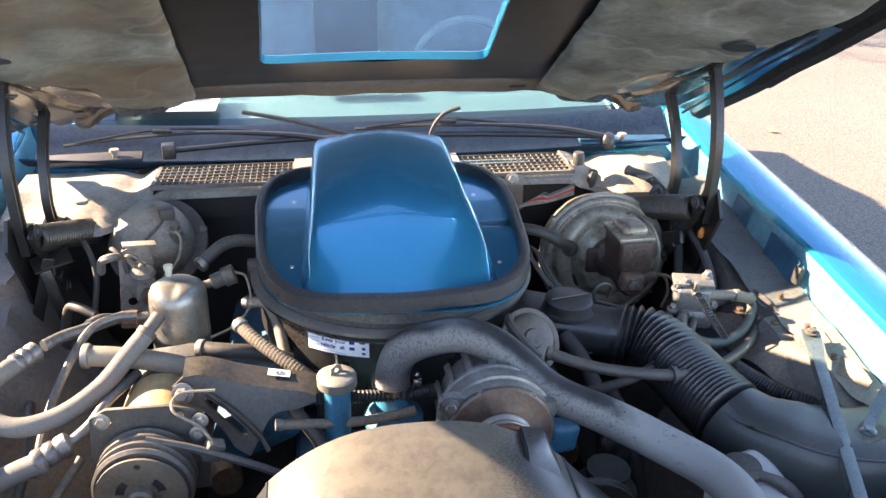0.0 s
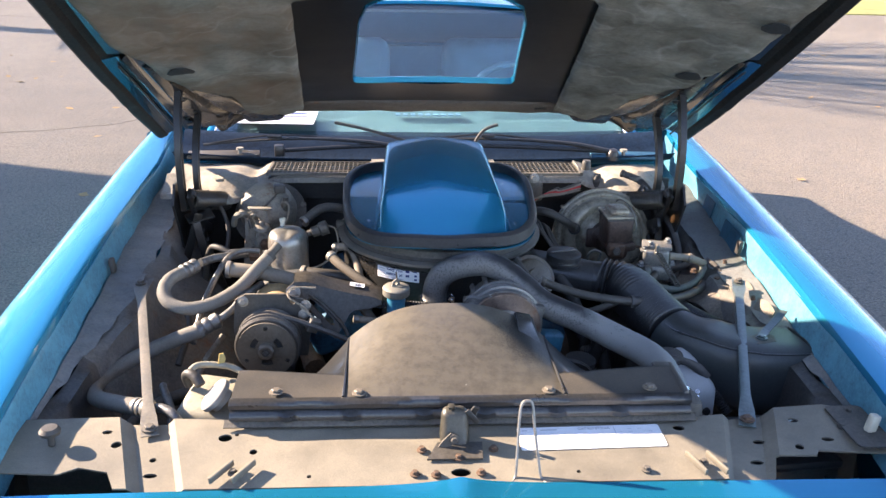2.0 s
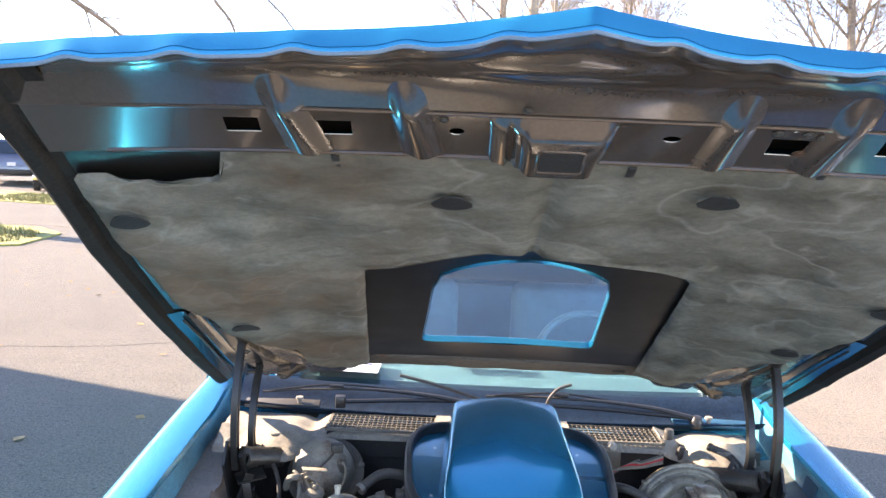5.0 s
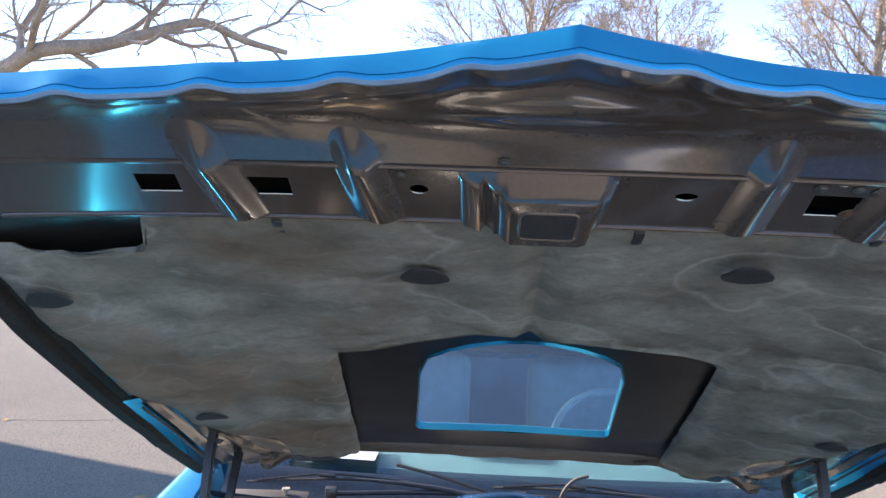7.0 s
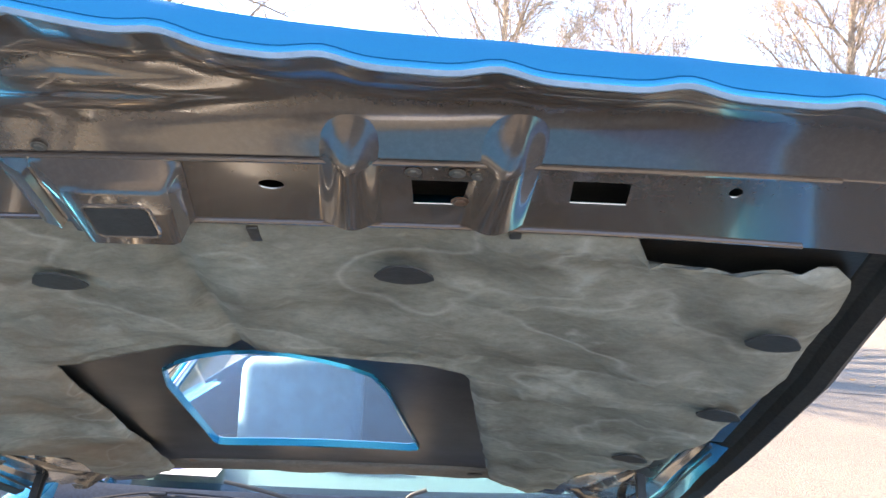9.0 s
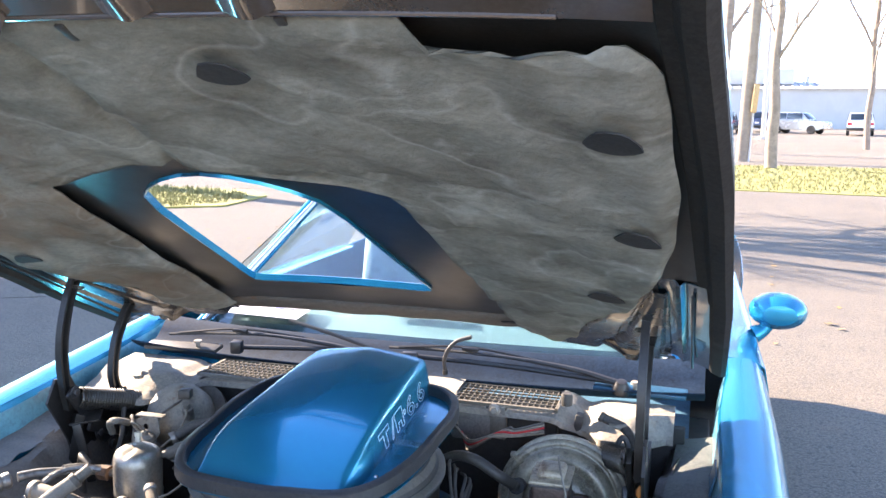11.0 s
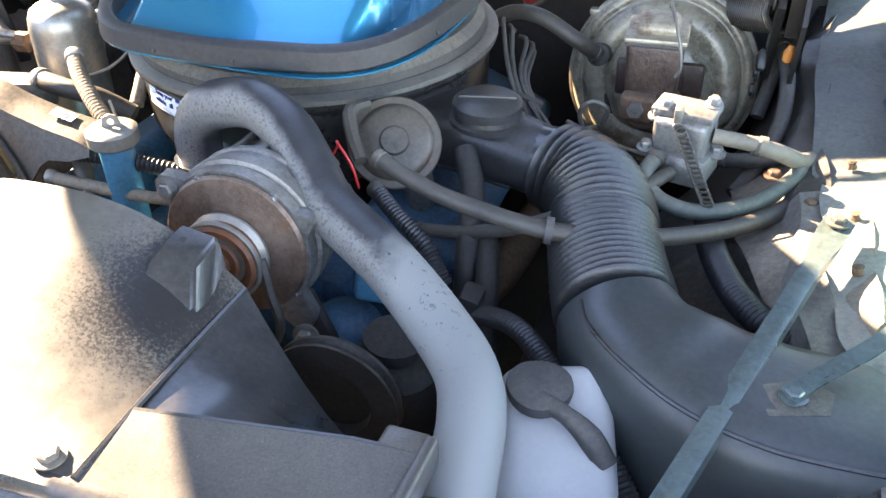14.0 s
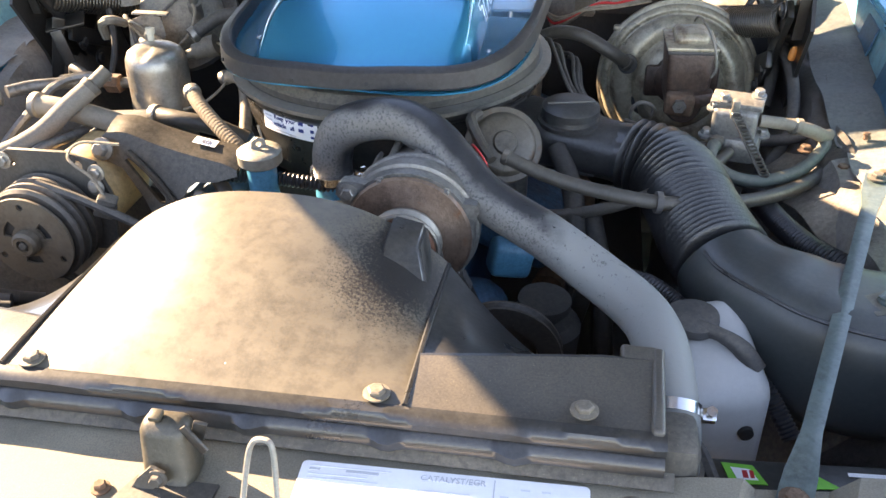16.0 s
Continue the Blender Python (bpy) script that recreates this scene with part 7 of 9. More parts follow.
    # hoses round the carburettor
    for pts, rr, mt, lab in (
            ([(-0.345, 0.80, 0.86), (-0.30, 0.84, 0.885), (-0.25, 0.86, 0.88), (-0.20, 0.88, 0.85)], 0.012, "rubber", "black vacuum hose curving to the air cleaner"),
            ([(-0.262, 0.605, 0.842), (-0.235, 0.575, 0.828), (-0.19, 0.54, 0.806), (-0.15, 0.515, 0.785), (-0.12, 0.50, 0.755)], 0.0112, "tan_hose", "tan braided hose below the air cleaner"),
            ([(-0.50, 0.555, 0.826), (-0.45, 0.552, 0.822), (-0.40, 0.548, 0.815), (-0.34, 0.54, 0.80), (-0.30, 0.52, 0.775)], 0.017, "cream_hose", "pale dusty rubber pipe above the compressor"),
            ([(-0.33, 0.60, 0.80), (-0.28, 0.585, 0.80), (-0.23, 0.59, 0.79), (-0.18, 0.60, 0.765)], 0.014, "rubber_dusty", "dusty black hose beside the air cleaner"),
            ([(-0.26, 0.72, 0.82), (-0.22, 0.70, 0.825), (-0.20, 0.66, 0.80), (-0.19, 0.62, 0.77)], 0.010, "wire_tan", "dusty tan pipe below the air cleaner"),
            ([(-0.20, 0.47, 0.768), (-0.15, 0.468, 0.772), (-0.07, 0.475, 0.766), (0.0, 0.49, 0.752), (0.06, 0.52, 0.74)], 0.0095, "loom", "black corrugated loom behind the filler"),
            ([(-0.20, 0.44, 0.748), (-0.12, 0.452, 0.735), (-0.05, 0.46, 0.73), (0.02, 0.47, 0.735)], 0.008, "wire_tan", "dusty tan pipe below the air cleaner"),
            ([(-0.20, 0.50, 0.775), (-0.165, 0.465, 0.745), (-0.135, 0.435, 0.715), (-0.12, 0.41, 0.69)], 0.011, "rubber_dusty", "dusty hose behind the bracket")):
        t = thing("engine_hose", pts[0], lab, "hose", "engine hoses")
        ribbed = mt in ("loom", "tan_hose")
        part("hose", tube(pts, rr, 12, ribs=160 if ribbed else 0, depth=0.0014 if mt == "loom" else 0.0003), M[mt], t)
        part("hose_end", lathe([(rr * 1.15, 0), (rr * 1.2, 0.003), (rr * 1.2, 0.010), (rr * 1.0, 0.012)], pts[0], V(*pts[1]) - V(*pts[0]), 14), M["steel"], t)
    # drive belt to the compressor
    bt = thing("compressor_belt", (-0.2, 0.35, 0.68), "black drive belt running from the compressor pulley", "belt")
    part("belt", tube([(-0.372, 0.345, 0.806), (-0.30, 0.342, 0.784), (-0.20, 0.335, 0.742), (-0.05, 0.325, 0.66), (0.0, 0.32, 0.62)], 0.006, 6), M["rubber"], bt)
    part("belt", tube([(-0.42, 0.345, 0.684), (-0.3, 0.34, 0.64), (-0.1, 0.33, 0.57), (0.0, 0.325, 0.54)], 0.006, 6), M["rubber"], bt)


M["braid"] = surf("dusty grey braided hose", (0.125, 0.115, 0.098), 0.7, 0, 0.25, 20, 420, bump=0.3, dust=0.4, dustcol=(0.30, 0.26, 0.20))
M["clutch"] = surf("dusty brown clutch steel", (0.085, 0.068, 0.050), 0.5, 0.2, 0.3, 20, bump=0.1, dust=0.5)
M["heater"] = surf("dusty heater case", (0.2, 0.18, 0.145), 0.55, 0, 0.45, 14, bump=0.25, dust=0.5, dustcol=(0.32, 0.275, 0.21), rust=0.10)
M["cap_white"] = surf("greyed white cap", (0.38, 0.37, 0.34), 0.5, 0, 0.15, 15, bump=0.05, dust=0.3)
M["bottle_old"] = surf("yellowed bottle plastic", (0.30, 0.27, 0.19), 0.5, 0, 0.25, 15, bump=0.05, dust=0.4)
M["bracket_grey"] = surf("dark grey stamped steel", (0.024, 0.022, 0.019), 0.34, 0.35, 0.35, 15, bump=0.1, dust=0.25)
M["pulley"] = surf("dusty black pulley", (0.0455, 0.0416, 0.0377), 0.5, 0.3, 0.3, 20, bump=0.1, dust=0.4)
M["cap_cream"] = surf("cream zinc cap", (0.25, 0.24, 0.205), 0.45, 0.6, 0.15, 20, bump=0.1, dust=0.5, dustcol=(0.42, 0.37, 0.28))
M["tan_hose"] = surf("tan braided hose", (0.13, 0.1, 0.066), 0.8, 0, 0.3, 20, bump=0.2, dust=0.3)
M["cream_hose"] = surf("pale rubber pipe", (0.17, 0.145, 0.11), 0.6, 0, 0.25, 20, bump=0.15, dust=0.5)


# ---- engine ----
def build_engine():
    e = thing("engine", (0.0, 0.8, 0.36), "blue enamelled vee engine, dark with oil in its depths", "engine")
    part("block", box((0.0, 0.80, 0.50), (0.36, 0.62, 0.26), bevel=0.03), M["engine"], e)
    part("intake", box((0.0, 0.78, 0.665), (0.28, 0.42, 0.08), bevel=0.02), M["deep"], e)
    part("carburettor", lathe([(0.09, 0), (0.085, 0.05), (0.07, 0.05), (0, 0.05)], (0.012, 0.80, 0.69), (0, 0, 1), 24), M["alu"], e)
    for s in (-1, 1):
        part("valve_cover", box((s * 0.24, 0.80, 0.655), (0.15, 0.52, 0.075), (0, s * 24, 0), 0.022, seg=3), M["engine"], e, "blue valve cover")
        part("exhaust_manifold", tube([(s * 0.30, 0.55, 0.56), (s * 0.33, 0.7, 0.55), (s * 0.34, 0.9, 0.54), (s * 0.33, 1.03, 0.5)], 0.028, 10), M["rust"], e)
    part("timing_cover", box((0.0, 0.47, 0.55), (0.30, 0.06, 0.24), bevel=0.025), M["engine"], e)
    part("water_pump", lathe([(0.07, 0), (0.07, 0.03), (0.045, 0.06), (0.03, 0.12), (0, 0.12)], (0.0, 0.44, 0.60), (0, -1, 0), 24), M["engine"], e)
    part("front_casting", box((0.252, 0.432, 0.692), (0.058, 0.040, 0.050), (0, 12, 20), 0.010, seg=3), M["teal"], e, "bright blue casting")
    part("fuel_pump", lathe([(0.045, 0), (0.048, 0.02), (0.04, 0.04), (0.02, 0.055), (0, 0.056)], (0.20, 0.44, 0.60), (0.4, -1, 0.2), 20), M["engine"], e)
    for x, z, r, y in ((0.0, 0.60, 0.075, 0.315), (0.0, 0.47, 0.085, 0.315), (0.262, 0.650, 0.072, 0.268)):
        prof = [(0.0, 0.012), (r * 0.55, 0.012), (r * 0.6, 0.0), (r, 0.0), (r, 0.004), (r * 0.88, 0.009), (r, 0.014), (r, 0.018), (r * 0.5, 0.02), (0, 0.02)]
        part("belt_pulley", lathe(prof, (x, y, z), (0, 1, 0), 36), M["black"], e, "black belt pulley")
    # reservoirs deep beside the engine
    part("pump_reservoir", lathe([(0.0, 0), (0.048, 0), (0.05, 0.08), (0.04, 0.092), (0.026, 0.095), (0.026, 0.105), (0.034, 0.107), (0.034, 0.118), (0, 0.12)], (0.300, 0.345, 0.575), (0.05, -0.05, 1), 26), M["deep"], e, "black steering pump reservoir")
    part("pump_body", box((0.245, 0.335, 0.60), (0.10, 0.08, 0.09), (8, 5, 20), 0.02), M["deep"], e)
    part("bracket_arm", box((0.205, 0.365, 0.645), (0.035, 0.02, 0.13), (0, -20, 10), 0.006), M["deep"], e)
    part("bracket_arm", box((0.34, 0.44, 0.58), (0.025, 0.03, 0.28), (12, 12, 0), 0.006), M["deep"], e)
    part("dark_pipe", tube([(0.36, 0.50, 0.72), (0.375, 0.44, 0.68), (0.385, 0.40, 0.60), (0.39, 0.38, 0.50)], 0.014, 10), M["deep"], e)
    part("dark_pipe", tube([(0.30, 0.60, 0.78), (0.325, 0.55, 0.75), (0.34, 0.48, 0.70), (0.345, 0.45, 0.6)], 0.015, 10), M["deep"], e)
    # alternator
    a = thing("alternator", (0.14, 0.40, 0.69), "cast aluminium alternator with a tarnished face and rusty pulley", "alternator")
    ax = V(0.02, -1, 0.02)
    c = V(0.132, 0.342, 0.772)
    sc = 1.13
    fl = lambda ang, h: 1.0 + (0.02 * math.sin(ang * 9) if 0.03 < h < 0.09 else 0)
    part("rear_case", lathe([(r_ * sc, h_ * sc) for r_, h_ in [(0.0, -0.125), (0.045, -0.122), (0.062, -0.108), (0.066, -0.07), (0.066, -0.045), (0.070, -0.043), (0.070, -0.036), (0.066, -0.034)]], c, ax, 48), M["alu"], a, "finned cast case")
    part("front_case", lathe([(r_ * sc, h_ * sc) for r_, h_ in [(0.066, -0.034), (0.071, -0.032), (0.072, -0.004), (0.068, 0.002), (0.062, 0.003), (0.030, 0.012), (0, 0.012)]], c, ax, 48), M["alu"], a)
    part("face_plate", lathe([(r_ * sc, h_ * sc) for r_, h_ in [(0.0715, 0.0030), (0.0690, 0.0065), (0.046, 0.009), (0.034, 0.0145), (0, 0.0145)]], c, ax, 40), M["rust_plate"], a, "pinkish tarnished end plate")
    # front casting with an ear above and one below, drawn round the end plate
    def flange_outline(r):
        o = []
        for i_ in range(64):
            t = 2 * math.pi * i_ / 64
            d = V(math.cos(t), math.sin(t))
            k = r
            for e, er in ((V(-0.074, 0.052), 0.017), (V(0.060, -0.082), 0.019), (V(0.078, 0.036), 0.012)):
                along, off = d.dot(e), abs(d.x * e.y - d.y * e.x)
                if along > 0 and off < er * 1.7:
                    k = max(k, along + (math.sqrt(max(0.0, er * er - off * off)) if off < er else -(off - er) * 1.6))
            o.append((k * d.x, k * d.y))
        return o
    fm = Matrix.Translation((c.x, c.y + 0.001, c.z)) @ pose(0, 0, 0, 90, 0, 0)
    part("front_casting", plate(flange_outline(0.0835), 0.016, fm), M["alu"], a, "cast front flange with mounting ears", 50)
    part("stator_ring", lathe([(0.083, -0.058), (0.0865, -0.056), (0.0865, -0.050), (0.084, -0.048), (0.084, -0.036), (0.088, -0.034), (0.088, -0.018), (0.084, -0.016)], c, ax, 56), M["alu"], a, "ribbed stator ring")
    for k in range(14):
        t = k * 2 * math.pi / 14 + 0.2
        part("fin", box((0, 0, 0), (0.006, 0.012, 0.060), m=Matrix.Translation(c) @ frame_of(ax) @ pose(0.078 * math.cos(t), 0.078 * math.sin(t), -0.092, 0, 0, math.degrees(t)), bevel=0.002), M["alu"], a)
    for t in (0.9, 2.0, 3.6, 5.6):
        bolt(a, Matrix.Translation(c) @ frame_of(ax) @ V(0.079 * math.cos(t), 0.079 * math.sin(t), 0.000), ax, 0.004, M["alu"], h=0.006, name="through_bolt")
    part("pulley_rim", lathe([(r_ * sc, h_ * sc) for r_, h_ in [(0.036, 0.014), (0.0405, 0.015), (0.0405, 0.018), (0.034, 0.024), (0.0405, 0.030), (0.0405, 0.033), (0.0385, 0.034), (0.036, 0.033)]], c, ax, 44), M["steel"], a, "worn bare steel rim of the pulley", 25)
    part("pulley", lathe([(r_ * sc, h_ * sc) for r_, h_ in [(0.012, 0.016), (0.036, 0.016), (0.036, 0.034), (0.033, 0.037), (0.028, 0.036), (0.022, 0.030), (0.020, 0.032), (0.018, 0.036), (0.012, 0.036), (0.012, 0.048), (0, 0.048)]], c, ax, 40), M["rust_ring"], a, "orange rusty cupped pulley hub", 30)
    bolt(a, (0.058, 0.342, 0.824), (0, -1, 0.05), 0.009, M["alu"])
    bolt(a, (0.204, 0.335, 0.672), (0.1, -1, 0.1), 0.010, M["steel"], h=0.014)
    part("belt", tube([(0.172, 0.318, 0.775), (0.178, 0.316, 0.74), (0.182, 0.312, 0.68), (0.10, 0.312, 0.60), (0.05, 0.315, 0.55)], 0.0055, 6), M["rubber_dusty"], a, "worn drive belt")
    part("belt", tube([(0.108, 0.318, 0.785), (0.06, 0.316, 0.74), (-0.02, 0.314, 0.675)], 0.0055, 6), M["rubber_dusty"], a, "worn drive belt")
    part("red_wire", tube([(0.175, 0.47, 0.80), (0.19, 0.475, 0.83), (0.198, 0.46, 0.842), (0.215, 0.455, 0.82), (0.22, 0.46, 0.79)], 0.0016, 6), M["red"], a, "red battery wire")
    part("rear_hose", tube([(0.19, 0.56, 0.845), (0.185, 0.525, 0.85), (0.20, 0.495, 0.835), (0.22, 0.47, 0.818)], 0.008, 8), M["rubber_dusty"], a)
    # round diaphragm valve
    d = thing("exhaust_valve", (0.228, 0.56, 0.74), "pale round exhaust recirculation diaphragm", "valve")
    part("diaphragm", lathe([(0.0, -0.014), (0.040, -0.012), (0.050, -0.006), (0.056, -0.003), (0.0565, 0.001), (0.055, 0.003), (0.047, 0.0035), (0.044, 0.008), (0.038, 0.011), (0.018, 0.012), (0.016, 0.016), (0.007, 0.017), (0, 0.015)], (0.227, 0.553, 0.803), (0.28, -0.72, 0.62), 36), M["diaphragm"], d)
    part("stem", tube([(0.228, 0.56, 0.79), (0.24, 0.585, 0.75), (0.24, 0.6, 0.70)], 0.02, 10), M["alu"], d)


M["diaphragm"] = surf("pale plated steel", (0.085, 0.072, 0.056), 0.40, 0.4, 0.25, 25, bump=0.1, dust=0.18, rust=0.15)


# ---- engine bay, driver side ----
def build_right_side():
    b = thing("brake_booster", (0.507, 1.0, 0.66), "tarnished round brake booster with master cylinder", "brake booster")
    ax = V(-0.03, -1, 0.14)
    c = V(0.495, 0.985, 0.752)
    part("rear_shell", lathe([(0.0, -0.10), (0.10, -0.10), (0.126, -0.07), (0.134, -0.02), (0.138, -0.006), (0.138, 0.004), (0.134, 0.006)], c, ax, 64), M["booster"], b, "stepped rear shell")

    def lobes(a, h):
        # pressed hollows round the face
        return 1.0 + (0.06 * max(0.0, math.cos(a * 3 + 0.8)) ** 2 if 0.020 < h < 0.046 else 0)
    part("front_shell", lathe([(0.134, 0.006), (0.136, 0.010), (0.135, 0.014), (0.129, 0.019), (0.124, 0.019), (0.121, 0.016), (0.118, 0.017), (0.114, 0.028), (0.108, 0.036), (0.098, 0.040), (0.084, 0.040), (0.080, 0.037), (0.076, 0.040), (0.070, 0.056), (0.062, 0.062), (0.040, 0.064), (0, 0.065)], c, ax, 64, wobble=lobes), M["booster"], b, "stained pressed front shell", 50)
    part("clamp_band", lathe([(0.138, -0.010), (0.1425, -0.008), (0.1425, 0.005), (0.137, 0.008)], c, ax, 64), M["booster"], b)
    for k in range(4):
        t = 0.9 + k * math.pi / 2
        q = Matrix.Translation(c) @ frame_of(ax) @ V(0.141 * math.cos(t), 0.141 * math.sin(t), 0.0)
        part("band_tab", box(q, (0.018, 0.016, 0.010), (0, 0, 0), 0.003), M["booster"], b)
    part("check_valve", lathe([(0.018, 0), (0.018, 0.01), (0.015, 0.012), (0.015, 0.03), (0.017, 0.032), (0.017, 0.04), (0.012, 0.042), (0.012, 0.039), (0, 0.039)], (0.408, 0.968, 0.788), (-0.1, -0.9, 0.2), 18), M["rubber"], b, "black check valve grommet")
    part("plug", lathe([(0.020, 0), (0.018, 0.008), (0.010, 0.010), (0, 0.010)], (0.420, 0.952, 0.712), (-0.1, -0.95, 0.1), 18), M["deep"], b)
    m = thing("master_cylinder", (0.495, 0.80, 0.73), "rusty brown cast brake master cylinder with a pale lid", "master cylinder")
    bm = box((0.495, 0.832, 0.830), (0.074, 0.094, 0.084), (0, 0, 2), 0.010, seg=3)
    for v in bm.verts:
        if v.co.z < 0.82:
            v.co.x = 0.495 + (v.co.x - 0.495) * 0.90
    part("reservoir", bm, M["cast_brown"], m, "brown cast reservoir")
    part("bore", lathe([(0.0, 0), (0.024, 0), (0.029, 0.01), (0.029, 0.12), (0.042, 0.13), (0.042, 0.155), (0, 0.155)], (0.492, 0.775, 0.782), (0, 1, -0.03), 26), M["cast_brown"], m)
    part("flange", box((0.497, 0.915, 0.775), (0.125, 0.014, 0.056), (0, 0, 2), 0.006), M["cast_brown"], m)
    part("lid", box((0.495, 0.832, 0.875), (0.080, 0.100, 0.007), (0, 0, 2), 0.003), M["booster"], m, "pale dusty lid")
    part("lid_skirt", box((0.495, 0.832, 0.869), (0.077, 0.097, 0.006), (0, 0, 2), 0.002), M["rubber"], m)
    bm = box((0.495, 0.834, 0.883), (0.054, 0.066, 0.020), (0, 0, 2), 0.010, seg=4)
    part("lid_dome", bm, M["booster"], m)
    part("bail", tube([(0.527, 0.772, 0.836), (0.532, 0.768, 0.850), (0.529, 0.769, 0.874), (0.520, 0.780, 0.900), (0.510, 0.815, 0.911), (0.505, 0.850, 0.908), (0.503, 0.880, 0.892)], 0.0022, 8), M["steel_dusty"], m, "bent wire bail")
    part("port", box((0.484, 0.772, 0.790), (0.046, 0.026, 0.036), (0, 5, 0), 0.007, seg=3), M["rust"], m, "rusty outlet boss")
    part("port", box((0.520, 0.785, 0.796), (0.036, 0.026, 0.024), (0, -14, 0), 0.006), M["cast_brown"], m)
    part("port_nut", lathe([(0.011, 0), (0.011, 0.008), (0.005, 0.008), (0.005, 0.002), (0, 0.002)], (0.483, 0.760, 0.792), (0, -1, 0), 6), M["steel"], m)
    for pts in ([(0.535, 0.80, 0.79), (0.565, 0.79, 0.79), (0.585, 0.78, 0.77), (0.58, 0.765, 0.74), (0.55, 0.75, 0.72)], [(0.535, 0.83, 0.785), (0.57, 0.82, 0.775), (0.575, 0.80, 0.75), (0.555, 0.78, 0.725)]):
        part("brake_line", tube(pts, 0.0035, 8), M["rust"], m, "thin rusty brake line")
    part("coil_line", tube([(0.43, 0.79, 0.745), (0.415, 0.775, 0.75), (0.41, 0.77, 0.775), (0.425, 0.77, 0.79), (0.445, 0.775, 0.78), (0.44, 0.78, 0.755)], 0.0035, 8), M["steel_dusty"], m)
    # snorkel, bellows and cold air duct
    s = thing("air_intake_duct", (0.5, 0.4, 0.66), "black moulded cold air duct with a ribbed bellows", "air duct")
    sn = [V(0.19, 0.70, 0.776), V(0.235, 0.682, 0.777), V(0.28, 0.667, 0.776), V(0.33, 0.650, 0.772), V(0.37, 0.634, 0.769), V(0.40, 0.622, 0.768)]
    def snork(i, k):
        tg = (sn[min(i + 1, 5)] - sn[max(i - 1, 0)]).normalized()
        sd = V(0, 0, 1).cross(tg).normalized()
        a, n = 2 * math.pi * k / 32, (5, 4.5, 4, 3, 2.2, 2)[i]
        r = (abs(math.cos(a)) ** n + abs(math.sin(a)) ** n) ** (-1 / n)
        return sn[i] + sd * math.cos(a) * r * (0.072, 0.066, 0.060, 0.052, 0.046, 0.044)[i] + V(0, 0, math.sin(a) * r * (0.036, 0.036, 0.037, 0.040, 0.043, 0.044)[i])
    part("snorkel", sheet(snork, range(6), range(33)), M["plastic_dusty"], s, "black snorkel housing")
    part("snorkel_seam", tube([snork(i, 20) for i in range(5)], 0.003, 6), M["plastic"], s)
    part("valve_cap", lathe([(0.047, 0), (0.047, 0.006), (0.042, 0.008), (0.041, 0.014), (0.043, 0.015), (0.043, 0.026), (0.038, 0.030), (0, 0.031)], (0.316, 0.640, 0.806), (0.03, -0.05, 1), 30), M["plastic_dusty"], s, "round black vacuum motor cap")
    part("cap_rib", box((0.317, 0.639, 0.8375), (0.07, 0.006, 0.004), (0, 0, 12), 0.001), M["plastic"], s)
    part("cuff", tube([(0.385, 0.629, 0.768), (0.405, 0.621, 0.767), (0.42, 0.614, 0.766)], [0.044, 0.047, 0.048], 24), M["plastic"], s)
    part("bellows", tube([(0.412, 0.618, 0.767), (0.448, 0.596, 0.764), (0.474, 0.556, 0.758), (0.490, 0.505, 0.750)], [0.051, 0.055, 0.057, 0.057], 34, ribs=78, depth=0.0052), M["plastic_dusty"], s, "coarsely ribbed black bellows", 60)
    part("bellows", tube([(0.487, 0.512, 0.751), (0.496, 0.476, 0.746), (0.508, 0.436, 0.739), (0.522, 0.396, 0.732)], [0.058, 0.059, 0.060, 0.061], 34, ribs=120, depth=0.0028), M["plastic_dusty"], s, "finely ribbed black bellows", 60)
    # moulded duct: round at the bellows, widening to a box that turns to the fender
    line = spline([(0.522, 0.396, 0.731), (0.545, 0.355, 0.716), (0.588, 0.316, 0.701), (0.650, 0.292, 0.692), (0.722, 0.290, 0.687), (0.82, 0.300, 0.685)], 8)
    def duct(i, k):
        t = i / (len(line) - 1)
        tg = (line[min(i + 1, len(line) - 1)] - line[max(i - 1, 0)]).normalized()
        side = V(0, 0, 1).cross(tg).normalized()
        up = tg.cross(side)
        a = 2 * math.pi * k / 32
        n = 2 + 3.2 * min(1, t * 1.7)
        ca, sa = math.cos(a), math.sin(a)
        r = (abs(ca) ** n + abs(sa) ** n) ** (-1 / n)
        w, h = 0.061 + 0.018 * min(1, t * 1.6), 0.060 + 0.020 * min(1, t * 2)
        bump = 0.006 * math.exp(-((t - 0.33) / 0.10) ** 2) if sa > 0.6 else 0
        return line[i] + side * ca * r * w + up * (sa * r * h + bump)
    part("duct", sheet(duct, range(len(line)), range(33)), M["duct"], s, "black moulded duct", 50)
    part("seam", tube([duct(i, 12) for i in range(2, len(line), 4)], 0.0022, 6), M["plastic"], s, "moulded seam")
    for i in (36,):
        part("duct_rib", tube([duct(min(i, len(line) - 1), k) for k in range(0, 33, 2)], 0.0035, 6), M["plastic"], s)
    part("bracket", plate([(-0.03, -0.018), (0.02, -0.022), (0.035, 0.0), (0.02, 0.02), (-0.025, 0.016)], 0.003, pose(0.682, 0.276, 0.770, 3, 2, 25)), M["black_dusty"], s)
    bolt(s, (0.681, 0.275, 0.7705), (0, 0, 1), 0.008, M["steel_teal"])
    part("strap", sheet(lambda i, v: spline([(0.676, 0.270, 0.7745), (0.70, 0.298, 0.778), (0.735, 0.330, 0.788), (0.758, 0.350, 0.80)], 4)[i] + V(0.0065, -0.0055, 0) * (v - 0.5) * 2, range(13), [0, 1], 0.002), M["steel_teal"], s, "pale metal strap")
